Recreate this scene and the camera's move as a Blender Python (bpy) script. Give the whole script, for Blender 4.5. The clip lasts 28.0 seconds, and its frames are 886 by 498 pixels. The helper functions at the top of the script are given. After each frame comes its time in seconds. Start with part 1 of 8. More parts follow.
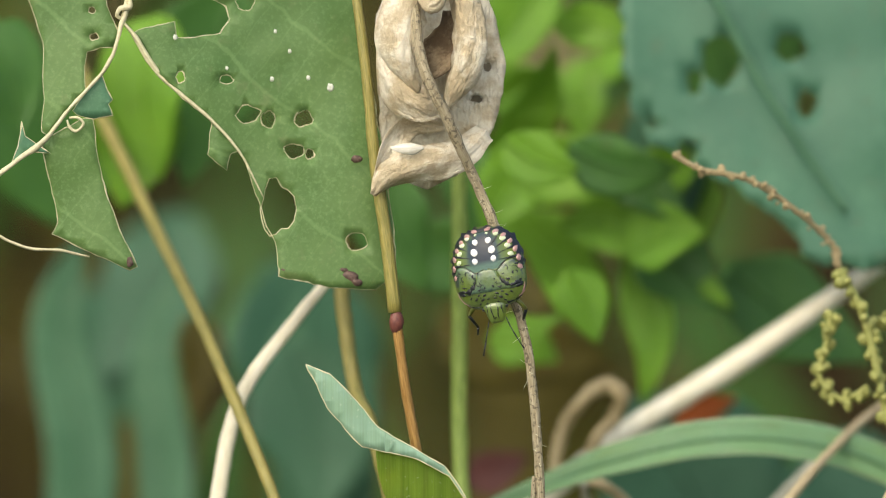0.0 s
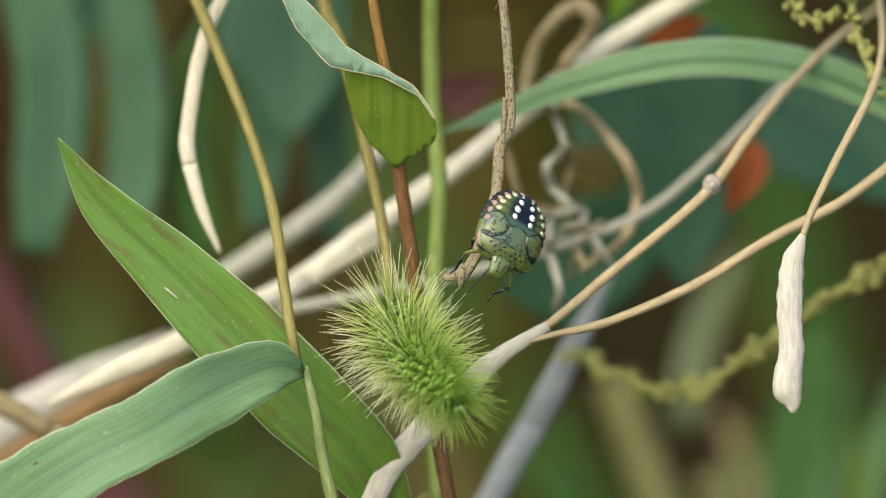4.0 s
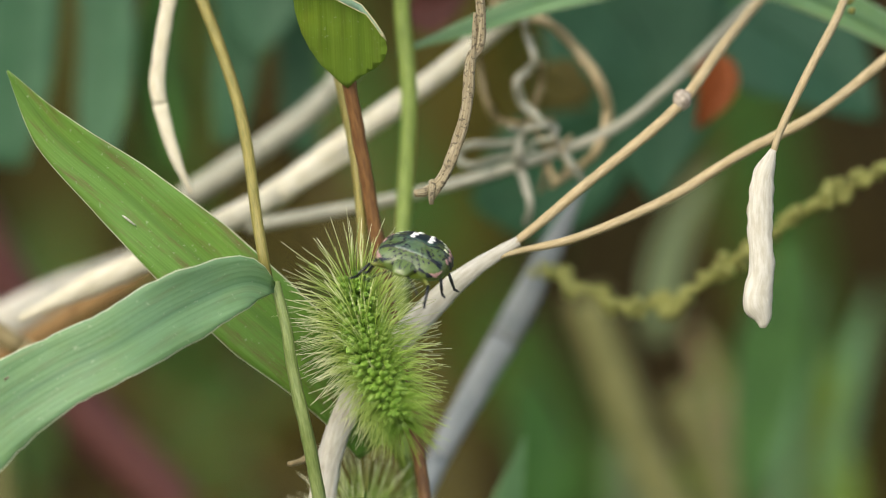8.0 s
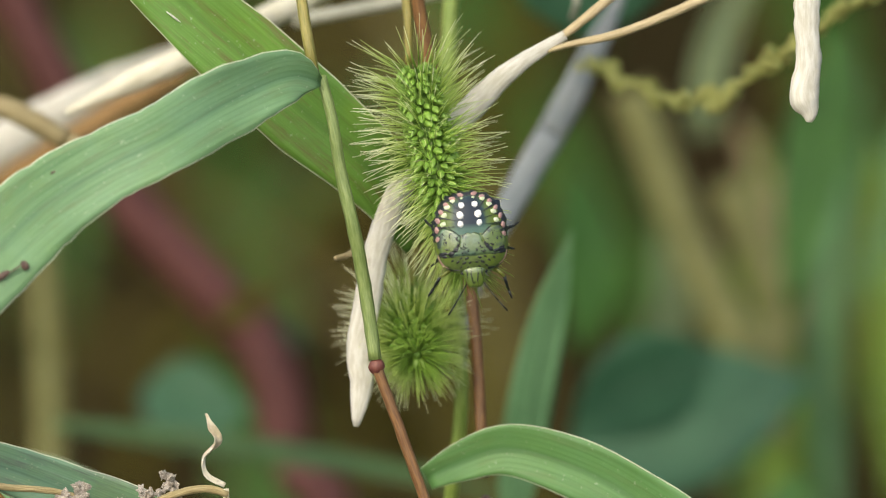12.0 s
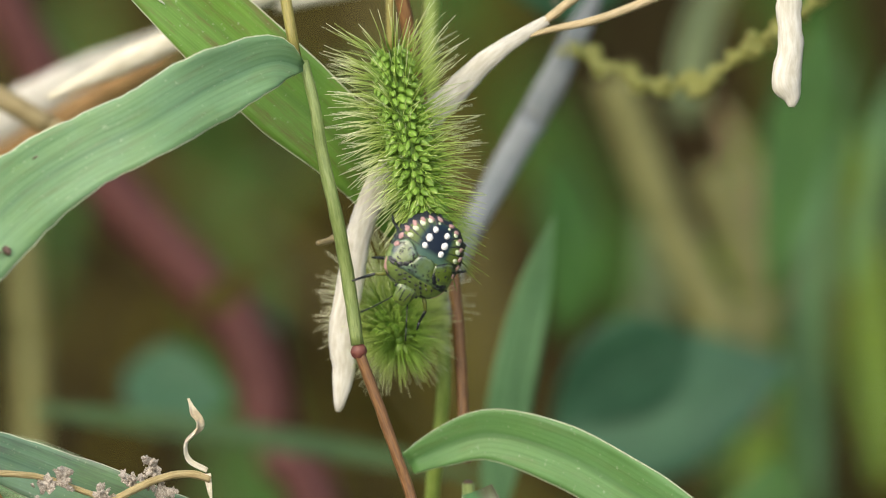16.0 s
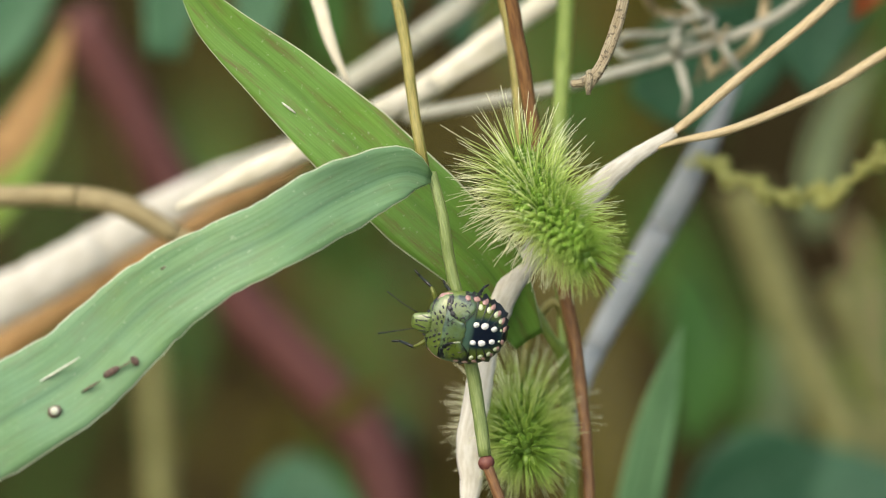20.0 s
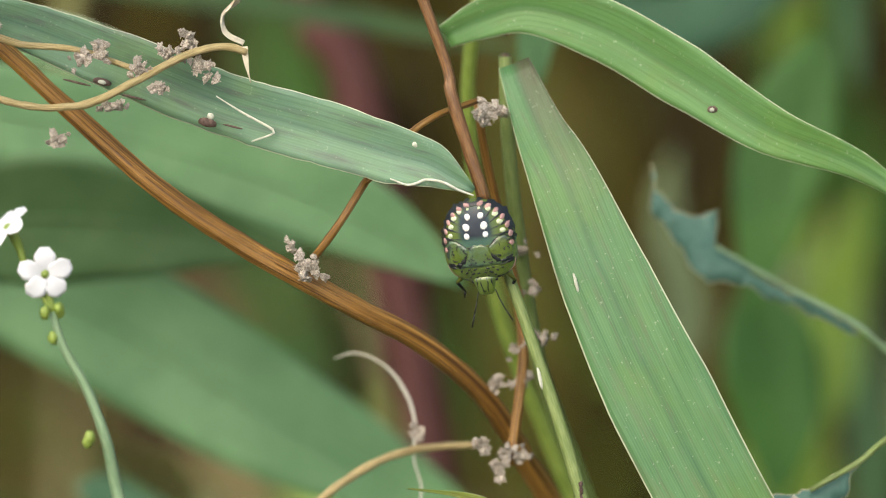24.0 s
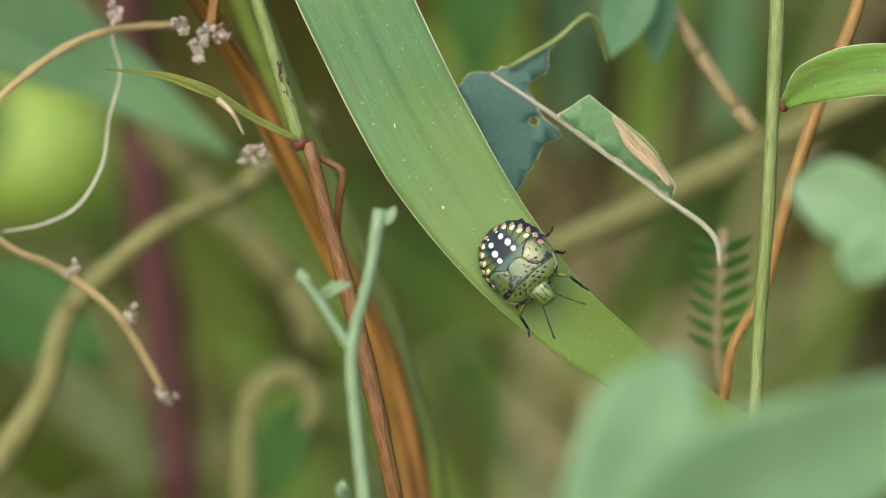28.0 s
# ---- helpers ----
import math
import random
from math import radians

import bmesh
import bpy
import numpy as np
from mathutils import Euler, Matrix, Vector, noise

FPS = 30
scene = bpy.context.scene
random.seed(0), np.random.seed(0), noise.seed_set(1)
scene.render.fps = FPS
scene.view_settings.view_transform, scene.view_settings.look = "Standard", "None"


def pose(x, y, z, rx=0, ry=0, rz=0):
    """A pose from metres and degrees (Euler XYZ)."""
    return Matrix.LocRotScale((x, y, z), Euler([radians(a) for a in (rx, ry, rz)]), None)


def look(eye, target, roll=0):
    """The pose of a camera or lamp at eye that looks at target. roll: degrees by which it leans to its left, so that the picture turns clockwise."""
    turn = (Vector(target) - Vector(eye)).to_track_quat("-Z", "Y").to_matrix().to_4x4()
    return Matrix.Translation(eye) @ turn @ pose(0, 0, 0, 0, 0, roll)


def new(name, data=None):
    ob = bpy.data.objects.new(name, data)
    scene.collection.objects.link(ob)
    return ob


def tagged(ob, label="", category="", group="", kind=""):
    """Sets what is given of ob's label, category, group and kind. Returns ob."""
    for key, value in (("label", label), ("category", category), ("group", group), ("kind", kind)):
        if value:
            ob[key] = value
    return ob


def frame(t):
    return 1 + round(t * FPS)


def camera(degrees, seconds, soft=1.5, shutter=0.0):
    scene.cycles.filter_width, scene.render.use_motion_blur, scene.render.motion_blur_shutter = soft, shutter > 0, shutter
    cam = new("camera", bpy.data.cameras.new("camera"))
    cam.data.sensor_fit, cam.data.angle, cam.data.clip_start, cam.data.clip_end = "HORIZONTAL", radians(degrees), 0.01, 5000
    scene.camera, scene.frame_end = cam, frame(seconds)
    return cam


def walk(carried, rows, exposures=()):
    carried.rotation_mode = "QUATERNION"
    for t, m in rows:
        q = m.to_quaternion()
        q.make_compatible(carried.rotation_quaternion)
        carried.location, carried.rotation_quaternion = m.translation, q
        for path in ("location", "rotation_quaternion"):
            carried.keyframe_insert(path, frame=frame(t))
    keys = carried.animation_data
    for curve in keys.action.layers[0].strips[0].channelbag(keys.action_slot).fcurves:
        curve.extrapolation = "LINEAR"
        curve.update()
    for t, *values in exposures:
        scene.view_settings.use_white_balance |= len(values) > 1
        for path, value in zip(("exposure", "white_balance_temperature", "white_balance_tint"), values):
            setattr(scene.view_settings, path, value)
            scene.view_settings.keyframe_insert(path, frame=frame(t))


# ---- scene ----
# Camera: a long lens on a fixed stand, panning down after a shield bug nymph.
cam = camera(5.0, 28.0, soft=1.0)
cam.data.dof.use_dof = True
cam.data.dof.focus_distance = 0.920
cam.data.dof.aperture_fstop = 18.0
cam.data.dof.aperture_blades = 0
PAN = [  # seconds, pitch, turn to the left (degrees)
    (0, -6.005, -0.016), (0.5, -6.375, -0.108), (1, -6.701, -0.298), (1.5, -7.013, -0.369), (2, -7.416, -0.298),
    (2.5, -7.866, -0.284), (3, -8.229, -0.328), (3.5, -8.080, -0.161), (5.5, -8.504, -0.406), (6, -8.509, -0.472),
    (6.5, -8.561, -0.359), (7, -8.622, -0.338), (7.5, -8.573, -0.325), (8, -8.622, -0.350), (8.5, -8.768, -0.273),
    (9, -9.091, -0.183), (9.5, -9.359, -0.070), (10, -9.398, -0.025), (10.5, -9.092, -0.169), (11, -9.208, -0.231),
    (11.5, -9.486, -0.127), (12, -9.784, -0.084), (12.5, -9.893, -0.114), (13, -9.907, -0.220), (13.5, -9.897, -0.257),
    (15.5, -9.957, -0.252), (16, -9.869, -0.186), (16.5, -9.866, -0.047), (17, -9.927, 0.125), (17.5, -9.950, 0.204),
    (18, -9.833, 0.221), (18.5, -9.699, 0.357), (19, -9.608, 0.501), (19.5, -9.478, 0.551), (20, -9.241, 0.546),
    (20.5, -9.278, 0.537), (22.5, -10.970, 0.558), (23, -11.423, 0.332), (23.5, -11.885, 0.164), (24, -12.280, 0.025),
    (24.5, -12.705, -0.107), (25, -13.232, -0.318), (25.5, -13.450, -0.386), (26, -13.280, -0.417), (26.5, -13.394, -0.588),
    (27, -13.505, -0.996), (27.5, -13.766, -1.436), (28, -14.657, -1.725),
]
walk(cam, [(t, pose(0, -0.92, 0.6, 90 + p, 0, y)) for t, p, y in PAN], [(0.0, 0.55, 7200, 7), (2.0, 0.56, 7200, 7), (3.0, 0.45, 7200, 7), (7.0, 0.36, 7200, 7), (10.0, 0.42, 7200, 7), (13.0, 0.52, 7200, 7), (16.0, 0.54, 7200, 8), (18.0, 0.62, 7200, 8), (20.0, 0.58, 7200, 8), (23.0, 0.58, 7200, 8), (25.0, 0.52, 7200, 8), (28.0, 0.46, 7200, 8)])

# ---- light: thin overcast, brighter from above and behind the camera ----
world = bpy.data.worlds.new("sky")
scene.world = world
world.use_nodes = True
wn = world.node_tree
sky = wn.nodes.new("ShaderNodeTexSky")
sky.sky_type = 'NISHITA'
sky.sun_disc = False
sky.sun_elevation = radians(44)
sky.sun_rotation = radians(208)
sky.air_density = 1.0
sky.dust_density = 4.0
wn.links.new(sky.outputs[0], wn.nodes["Background"].inputs[0])
wn.nodes["Background"].inputs[1].default_value = 0.15
sun = new("sun", bpy.data.lights.new("sun", 'SUN'))
sun.data.energy = 1.4
sun.data.angle = radians(105)
sun.data.color = (0.94, 0.985, 1.0)
sun.matrix_world = look((-1.1, -2.1, 2.5), (0, 0, 0.4))

MM = 0.001


def V(p):
    return Vector(p) * MM


# ---- materials ----
def node_material(name):
    m = bpy.data.materials.new(name)
    m.use_nodes = True
    return m, m.node_tree.nodes, m.node_tree.links, m.node_tree.nodes["Principled BSDF"]


def ramp(nodes, links, fac, stops):
    r = nodes.new("ShaderNodeValToRGB")
    e = r.color_ramp.elements
    while len(e) < len(stops):
        e.new(0.5)
    for k, (pos, col) in zip(e, stops):
        k.position, k.color = pos, (*col, 1)
    links.new(fac, r.inputs[0])
    return r.outputs[0]


def noise_tex(nodes, links, vec, scale, detail=4.0, rough=0.55):
    n = nodes.new("ShaderNodeTexNoise")
    n.inputs["Scale"].default_value = scale
    n.inputs["Detail"].default_value = detail
    n.inputs["Roughness"].default_value = rough
    links.new(vec, n.inputs["Vector"])
    return n.outputs["Fac"]


def mix_col(nodes, links, fac, a, b, mode='MIX'):
    m = nodes.new("ShaderNodeMix")
    m.data_type, m.blend_type = 'RGBA', mode
    for sock, val in ((m.inputs[0], fac), (m.inputs[6], a), (m.inputs[7], b)):
        if isinstance(val, (int, float)):
            sock.default_value = val
        elif isinstance(val, tuple):
            sock.default_value = (*val, 1)
        else:
            links.new(val, sock)
    return m.outputs[2]


def math_node(nodes, links, op, a, b=None):
    m = nodes.new("ShaderNodeMath")
    m.operation = op
    for sock, val in zip(m.inputs, (a, b)):
        if val is None:
            continue
        if isinstance(val, (int, float)):
            sock.default_value = val
        else:
            links.new(val, sock)
    return m.outputs[0]


def bump(nodes, links, bsdf, height, strength, dist):
    b = nodes.new("ShaderNodeBump")
    b.inputs["Strength"].default_value = strength
    b.inputs["Distance"].default_value = dist
    links.new(height, b.inputs["Height"])
    links.new(b.outputs[0], bsdf.inputs["Normal"])


def see_through(m, nodes, links, bsdf, col, amount):
    """Thin leaves let some light through."""
    t = nodes.new("ShaderNodeBsdfTranslucent")
    if isinstance(col, tuple):
        t.inputs[0].default_value = (*col, 1)
    else:
        links.new(col, t.inputs[0])
    mx = nodes.new("ShaderNodeMixShader")
    mx.inputs[0].default_value = amount
    out = nodes["Material Output"]
    links.new(bsdf.outputs[0], mx.inputs[1])
    links.new(t.outputs[0], mx.inputs[2])
    links.new(mx.outputs[0], out.inputs[0])


FOOT_SIDE = -0.2


def grass_leaf(name, dark, light, stain=(0.16, 0.09, 0.05), stain_amount=0.25, rough=0.45, veins=1.0, foot=None, tip=None):
    """A grass blade: fine parallel veins along its length, a paler midrib, blotches, purple-brown stains and painted
    sheen streaks.
    """
    m, n, l, b = node_material(name)
    uv = n.new("ShaderNodeUVMap")
    uv.uv_map = "UVMap"
    sep = n.new("ShaderNodeSeparateXYZ")
    l.new(uv.outputs[0], sep.inputs[0])
    co = n.new("ShaderNodeTexCoord").outputs["Object"]
    stretch = n.new("ShaderNodeMapping")
    stretch.inputs["Scale"].default_value = (2.6, 0.06, 1)
    l.new(uv.outputs[0], stretch.inputs[0])
    streak = noise_tex(n, l, stretch.outputs[0], 2.2, 3)
    patch = noise_tex(n, l, co, 160, 3)
    wide = n.new("ShaderNodeMapping")
    wide.inputs["Scale"].default_value = (0.55, 0.03, 1)
    l.new(uv.outputs[0], wide.inputs[0])
    band = noise_tex(n, l, wide.outputs[0], 2.0, 2)
    mixed = math_node(n, l, 'ADD', math_node(n, l, 'MULTIPLY', streak, 0.4), math_node(n, l, 'MULTIPLY', band, 0.6))
    base = ramp(n, l, mixed, [(0.34, tuple(c * 0.9 for c in dark)), (0.5, tuple((p + q) / 2 for p, q in zip(dark, light))), (0.68, tuple(c * 1.04 for c in light))])
    thin = n.new("ShaderNodeMapping")
    thin.inputs["Scale"].default_value = (3.2, 0.035, 1)
    l.new(uv.outputs[0], thin.inputs[0])
    line = noise_tex(n, l, thin.outputs[0], 2.4, 5, 0.65)
    # lighter bluish streaks: lavender-grey sheen put into the blade's colour
    base = mix_col(n, l, ramp(n, l, line, [(0.52, (0, 0, 0)), (0.70, (0.6, 0.6, 0.6))]), base, tuple(c * k for c, k in zip(light, (1.1, 1.08, 1.5))))
    base = mix_col(n, l, ramp(n, l, line, [(0.30, (0.6, 0.6, 0.6)), (0.44, (0, 0, 0))]), base, tuple(c * 0.6 for c in dark))
    hue = noise_tex(n, l, co, 90, 4, 0.6)
    base = mix_col(n, l, ramp(n, l, hue, [(0.42, (0, 0, 0)), (0.66, (0.55, 0.55, 0.55))]), base, tuple(c * k for c, k in zip(light, (0.85, 0.95, 1.35))))
    base = mix_col(n, l, ramp(n, l, hue, [(0.30, (0.5, 0.5, 0.5)), (0.46, (0, 0, 0))]), base, tuple(c * k for c, k in zip(light, (1.18, 1.06, 0.7))))
    fine = noise_tex(n, l, co, 1100, 5, 0.7)
    base = mix_col(n, l, math_node(n, l, 'MULTIPLY', fine, 0.35), base, tuple(c * 0.8 for c in dark))
    base = mix_col(n, l, math_node(n, l, 'MULTIPLY', patch, 0.3), base, tuple(c * 0.75 for c in dark))
    wave = math_node(n, l, 'SINE', math_node(n, l, 'MULTIPLY', sep.outputs[0], 13.0))
    vein = math_node(n, l, 'MULTIPLY', math_node(n, l, 'POWER', math_node(n, l, 'ABSOLUTE', wave), 8.0), 0.09 * veins)
    base = mix_col(n, l, vein, base, tuple(min(1, c * 1.5 + 0.02) for c in light))
    mp = n.new("ShaderNodeMapping")
    mp.inputs["Scale"].default_value = (0.5, 0.05, 1)
    l.new(uv.outputs[0], mp.inputs[0])
    come = noise_tex(n, l, mp.outputs[0], 3.0, 3)
    rib = ramp(n, l, math_node(n, l, 'ABSOLUTE', sep.outputs[0]), [(0.0, (1, 1, 1)), (0.55, (0, 0, 0))])
    base = mix_col(n, l, math_node(n, l, 'MULTIPLY', rib, math_node(n, l, 'MULTIPLY', come, 0.9)), base, tuple(c * k for c, k in zip(dark, (0.5, 0.55, 0.8))))
    ed = n.new("ShaderNodeUVMap")
    ed.uv_map = "edge"
    sp2 = n.new("ShaderNodeSeparateXYZ")
    l.new(ed.outputs[0], sp2.inputs[0])
    rimf = ramp(n, l, sp2.outputs[0], [(0.965, (0, 0, 0)), (0.985, (1, 1, 1))])
    base = mix_col(n, l, math_node(n, l, 'MULTIPLY', rimf, 0.9), base, (0.72, 0.76, 0.58))
    s2 = n.new("ShaderNodeMapping")
    s2.inputs["Scale"].default_value = (0.9, 0.10, 1)
    l.new(uv.outputs[0], s2.inputs[0])
    st = noise_tex(n, l, s2.outputs[0], 1.3, 5, 0.65)
    stf = ramp(n, l, st, [(0.50, (0, 0, 0)), (0.70, (1, 1, 1))])
    base = mix_col(n, l, math_node(n, l, 'MULTIPLY', stf, stain_amount * 2), base, stain)
    if foot:
        near = math_node(n, l, 'ADD', math_node(n, l, 'MULTIPLY', sep.outputs[1], 0.03), math_node(n, l, 'MULTIPLY', st, 0.9))
        ff = ramp(n, l, near, [(0.45, (0.8, 0.8, 0.8)), (0.95, (0, 0, 0))])
        half = ramp(n, l, math_node(n, l, 'ADD', math_node(n, l, 'MULTIPLY', sep.outputs[0], FOOT_SIDE), 0.5), [(0.4, (0, 0, 0)), (0.6, (1, 1, 1))])
        base = mix_col(n, l, math_node(n, l, 'MULTIPLY', ff, half), base, foot)
    if tip:
        out = ramp(n, l, math_node(n, l, 'ADD', math_node(n, l, 'MULTIPLY', sep.outputs[1], 0.01), math_node(n, l, 'MULTIPLY', st, 0.15)), [(0.48, (0, 0, 0)), (0.78, (0.85, 0.85, 0.85))])
        base = mix_col(n, l, out, base, tip)
    speck = noise_tex(n, l, co, 2600, 2)
    spf = ramp(n, l, speck, [(0.66, (0, 0, 0)), (0.76, (1, 1, 1))])
    base = mix_col(n, l, math_node(n, l, 'MULTIPLY', spf, 0.35), base, (0.55, 0.62, 0.48))
    l.new(base, b.inputs["Base Color"])
    b.inputs["Roughness"].default_value = rough
    b.inputs["Specular IOR Level"].default_value = 0.35
    bump(n, l, b, math_node(n, l, 'ADD', wave, math_node(n, l, 'MULTIPLY', streak, 2.0)), 0.12, 0.00004)
    see_through(m, n, l, b, base, 0.16)
    return m


def broad_leaf(name, dark, light, spot=(0.12, 0.10, 0.05), spots=0.4, rough=0.42, glow=0.25, ribs=None):
    """A broad leaf: clouds, fine net, grain, spots; ribs: (turn in degrees, spacing in mm) of its side veins."""
    m, n, l, b = node_material(name)
    co = n.new("ShaderNodeTexCoord").outputs["Object"]
    p1 = noise_tex(n, l, co, 140, 5, 0.6)
    base = ramp(n, l, p1, [(0.3, dark), (0.7, light)])
    vor = n.new("ShaderNodeTexVoronoi")
    vor.feature = 'DISTANCE_TO_EDGE'
    vor.inputs["Scale"].default_value = 750
    l.new(co, vor.inputs["Vector"])
    net = ramp(n, l, vor.outputs["Distance"], [(0.0, (1, 1, 1)), (0.2, (0, 0, 0))])
    base = mix_col(n, l, math_node(n, l, 'MULTIPLY', net, 0.05), base, tuple(min(1, c * 1.7) for c in light))
    grain = noise_tex(n, l, co, 2600, 4, 0.7)
    base = mix_col(n, l, ramp(n, l, grain, [(0.5, (0, 0, 0)), (0.72, (0.45, 0.45, 0.45))]), base, tuple(min(1, c * 1.5 + 0.03) for c in light))
    cloud = noise_tex(n, l, co, 55, 3, 0.5)
    base = mix_col(n, l, ramp(n, l, cloud, [(0.4, (0, 0, 0)), (0.65, (0.5, 0.5, 0.5))]), base, tuple(c * k for c, k in zip(dark, (0.75, 0.8, 0.9))))
    if ribs:
        uv = n.new("ShaderNodeUVMap")
        turn = n.new("ShaderNodeMapping")
        turn.inputs["Rotation"].default_value = (0, 0, radians(ribs[0]))
        turn.inputs["Scale"].default_value = (1 / ribs[1], 1 / ribs[1], 1)
        l.new(uv.outputs[0], turn.inputs[0])
        sp2 = n.new("ShaderNodeSeparateXYZ")
        l.new(turn.outputs[0], sp2.inputs[0])
        for way, wide, much in ((sp2.outputs[1], 0.035, 0.22), (math_node(n, l, 'MULTIPLY', sp2.outputs[0], 2.3), 0.03, 0.1)):
            off = math_node(n, l, 'ADD', way, math_node(n, l, 'MULTIPLY', noise_tex(n, l, co, 160, 3), 0.5))
            gap = math_node(n, l, 'ABSOLUTE', math_node(n, l, 'SUBTRACT', math_node(n, l, 'FRACT', off), 0.5))
            base = mix_col(n, l, math_node(n, l, 'MULTIPLY', ramp(n, l, gap, [(wide * 0.4, (1, 1, 1)), (wide, (0, 0, 0))]), much), base, tuple(min(1, c * 1.6 + 0.03) for c in light))
    sp = noise_tex(n, l, co, 420, 3, 0.6)
    spf = ramp(n, l, sp, [(0.60, (0, 0, 0)), (0.72, (1, 1, 1))])
    base = mix_col(n, l, math_node(n, l, 'MULTIPLY', spf, spots), base, spot)
    l.new(base, b.inputs["Base Color"])
    b.inputs["Roughness"].default_value = rough
    b.inputs["Specular IOR Level"].default_value = 0.28
    bump(n, l, b, math_node(n, l, 'ADD', math_node(n, l, 'MULTIPLY', vor.outputs["Distance"], 0.3), math_node(n, l, 'ADD', p1, sp)), 0.35, 0.00012)
    see_through(m, n, l, b, base, glow)
    return m


def stalk(name, a, c, scale=900, rough=0.55, stretch=0.10, glow=0.0, relief=0.35, fibres=5.0, specks=0.0):
    """Stems, straw, dry tendrils: streaked along their length, blotched, some with dark specks."""
    m, n, l, b = node_material(name)
    uv = n.new("ShaderNodeUVMap")
    mp = n.new("ShaderNodeMapping")
    mp.inputs["Scale"].default_value = (1.0, stretch, 1)
    l.new(uv.outputs[0], mp.inputs[0])
    co = n.new("ShaderNodeTexCoord").outputs["Object"]
    f1 = noise_tex(n, l, mp.outputs[0], fibres, 4)
    f2 = noise_tex(n, l, co, scale * 0.35, 4, 0.65)
    base = ramp(n, l, f1, [(0.38, a), (0.62, c)])
    dark = ramp(n, l, f2, [(0.5, (0, 0, 0)), (0.75, (1, 1, 1))])
    base = mix_col(n, l, math_node(n, l, 'MULTIPLY', dark, 0.28), base, tuple(x * 0.5 for x in a))
    if specks:
        grit = noise_tex(n, l, co, 2600, 3, 0.6)
        base = mix_col(n, l, math_node(n, l, 'MULTIPLY', ramp(n, l, grit, [(0.52, (0, 0, 0)), (0.62, (1, 1, 1))]), specks), base, tuple(x * 0.25 for x in a))
    l.new(base, b.inputs["Base Color"])
    b.inputs["Roughness"].default_value = rough
    bump(n, l, b, math_node(n, l, 'ADD', math_node(n, l, 'MULTIPLY', f1, 1.6), f2), min(1.0, relief * 1.6), 0.00016)
    if glow:
        see_through(m, n, l, b, base, glow)
    return m


def plain(name, a, c, scale=1500, rough=0.5, relief=0.2):
    m, n, l, b = node_material(name)
    co = n.new("ShaderNodeTexCoord").outputs["Object"]
    f1 = noise_tex(n, l, co, scale, 4, 0.6)
    l.new(ramp(n, l, f1, [(0.3, a), (0.7, c)]), b.inputs["Base Color"])
    b.inputs["Roughness"].default_value = rough
    bump(n, l, b, f1, relief, 0.0001)
    return m


BLUE_LEAF = broad_leaf("blue_green_leaf", (0.08, 0.20, 0.16), (0.14, 0.285, 0.235), spots=0.2)
LEAFLET = broad_leaf("soft_leaflet", (0.08, 0.22, 0.10), (0.13, 0.29, 0.15), spots=0.15)
GREEN = grass_leaf("green_blade", (0.12, 0.26, 0.035), (0.19, 0.38, 0.07), stain_amount=0.36)
BLUE_GREEN = grass_leaf("blue_green_blade", (0.135, 0.29, 0.115), (0.225, 0.39, 0.18), stain_amount=0.12, veins=0.6)
GREY_GREEN = grass_leaf("grey_green_blade", (0.13, 0.26, 0.145), (0.21, 0.365, 0.215), stain=(0.12, 0.09, 0.12), stain_amount=0.3)
BIG_BLADE = grass_leaf("broad_green_blade", (0.068, 0.195, 0.068), (0.145, 0.31, 0.118), stain=(0.16, 0.14, 0.11), stain_amount=0.2, foot=(0.10, 0.075, 0.055), rough=0.36, tip=(0.19, 0.30, 0.055), veins=1.8)
ARCH_BLADE = grass_leaf("arching_green_blade", (0.095, 0.235, 0.06), (0.165, 0.345, 0.11), stain_amount=0.1, rough=0.4)
HALF_DRY = grass_leaf("half_dry_blade", (0.15, 0.22, 0.03), (0.27, 0.33, 0.07), stain=(0.15, 0.07, 0.03), stain_amount=0.45)
LIME = grass_leaf("lime_blade", (0.16, 0.29, 0.025), (0.27, 0.42, 0.06), stain_amount=0.08)
CHEWED = broad_leaf("chewed_leaf", (0.095, 0.195, 0.055), (0.155, 0.265, 0.09), spot=(0.21, 0.25, 0.11), spots=0.35, ribs=(38, 6.5))
BRIGHT = broad_leaf("bright_leaf", (0.12, 0.30, 0.022), (0.24, 0.48, 0.05), spots=0.1, glow=0.35)
TEAL = broad_leaf("teal_leaf", (0.039, 0.125, 0.066), (0.066, 0.178, 0.097), spots=0.15)
TEAL_PALE = broad_leaf("pale_teal_leaf", (0.065, 0.18, 0.095), (0.115, 0.26, 0.15), spots=0.15)
HOLED = broad_leaf("holed_teal_leaf", (0.057, 0.17, 0.102), (0.097, 0.24, 0.15), spots=0.2)
DEEP = broad_leaf("deep_green_leaf", (0.045, 0.14, 0.03), (0.085, 0.22, 0.045), spots=0.2)
OLIVE = broad_leaf("olive_leaf", (0.065, 0.052, 0.010), (0.15, 0.13, 0.022), spots=0.3)
RED_LEAF = broad_leaf("red_leaf", (0.30, 0.07, 0.02), (0.45, 0.13, 0.03), spots=0.3)
LEAF_RIM = plain("chewed_rim", (0.45, 0.42, 0.25), (0.65, 0.62, 0.42), 3000)
STEM_GREEN = stalk("green_stem", (0.15, 0.22, 0.06), (0.24, 0.31, 0.11), rough=0.4)
STEM_LIME = stalk("lime_stem", (0.18, 0.27, 0.045), (0.28, 0.38, 0.085), rough=0.45)
STEM_OLIVE = stalk("olive_stem", (0.20, 0.19, 0.045), (0.33, 0.28, 0.08), rough=0.45)
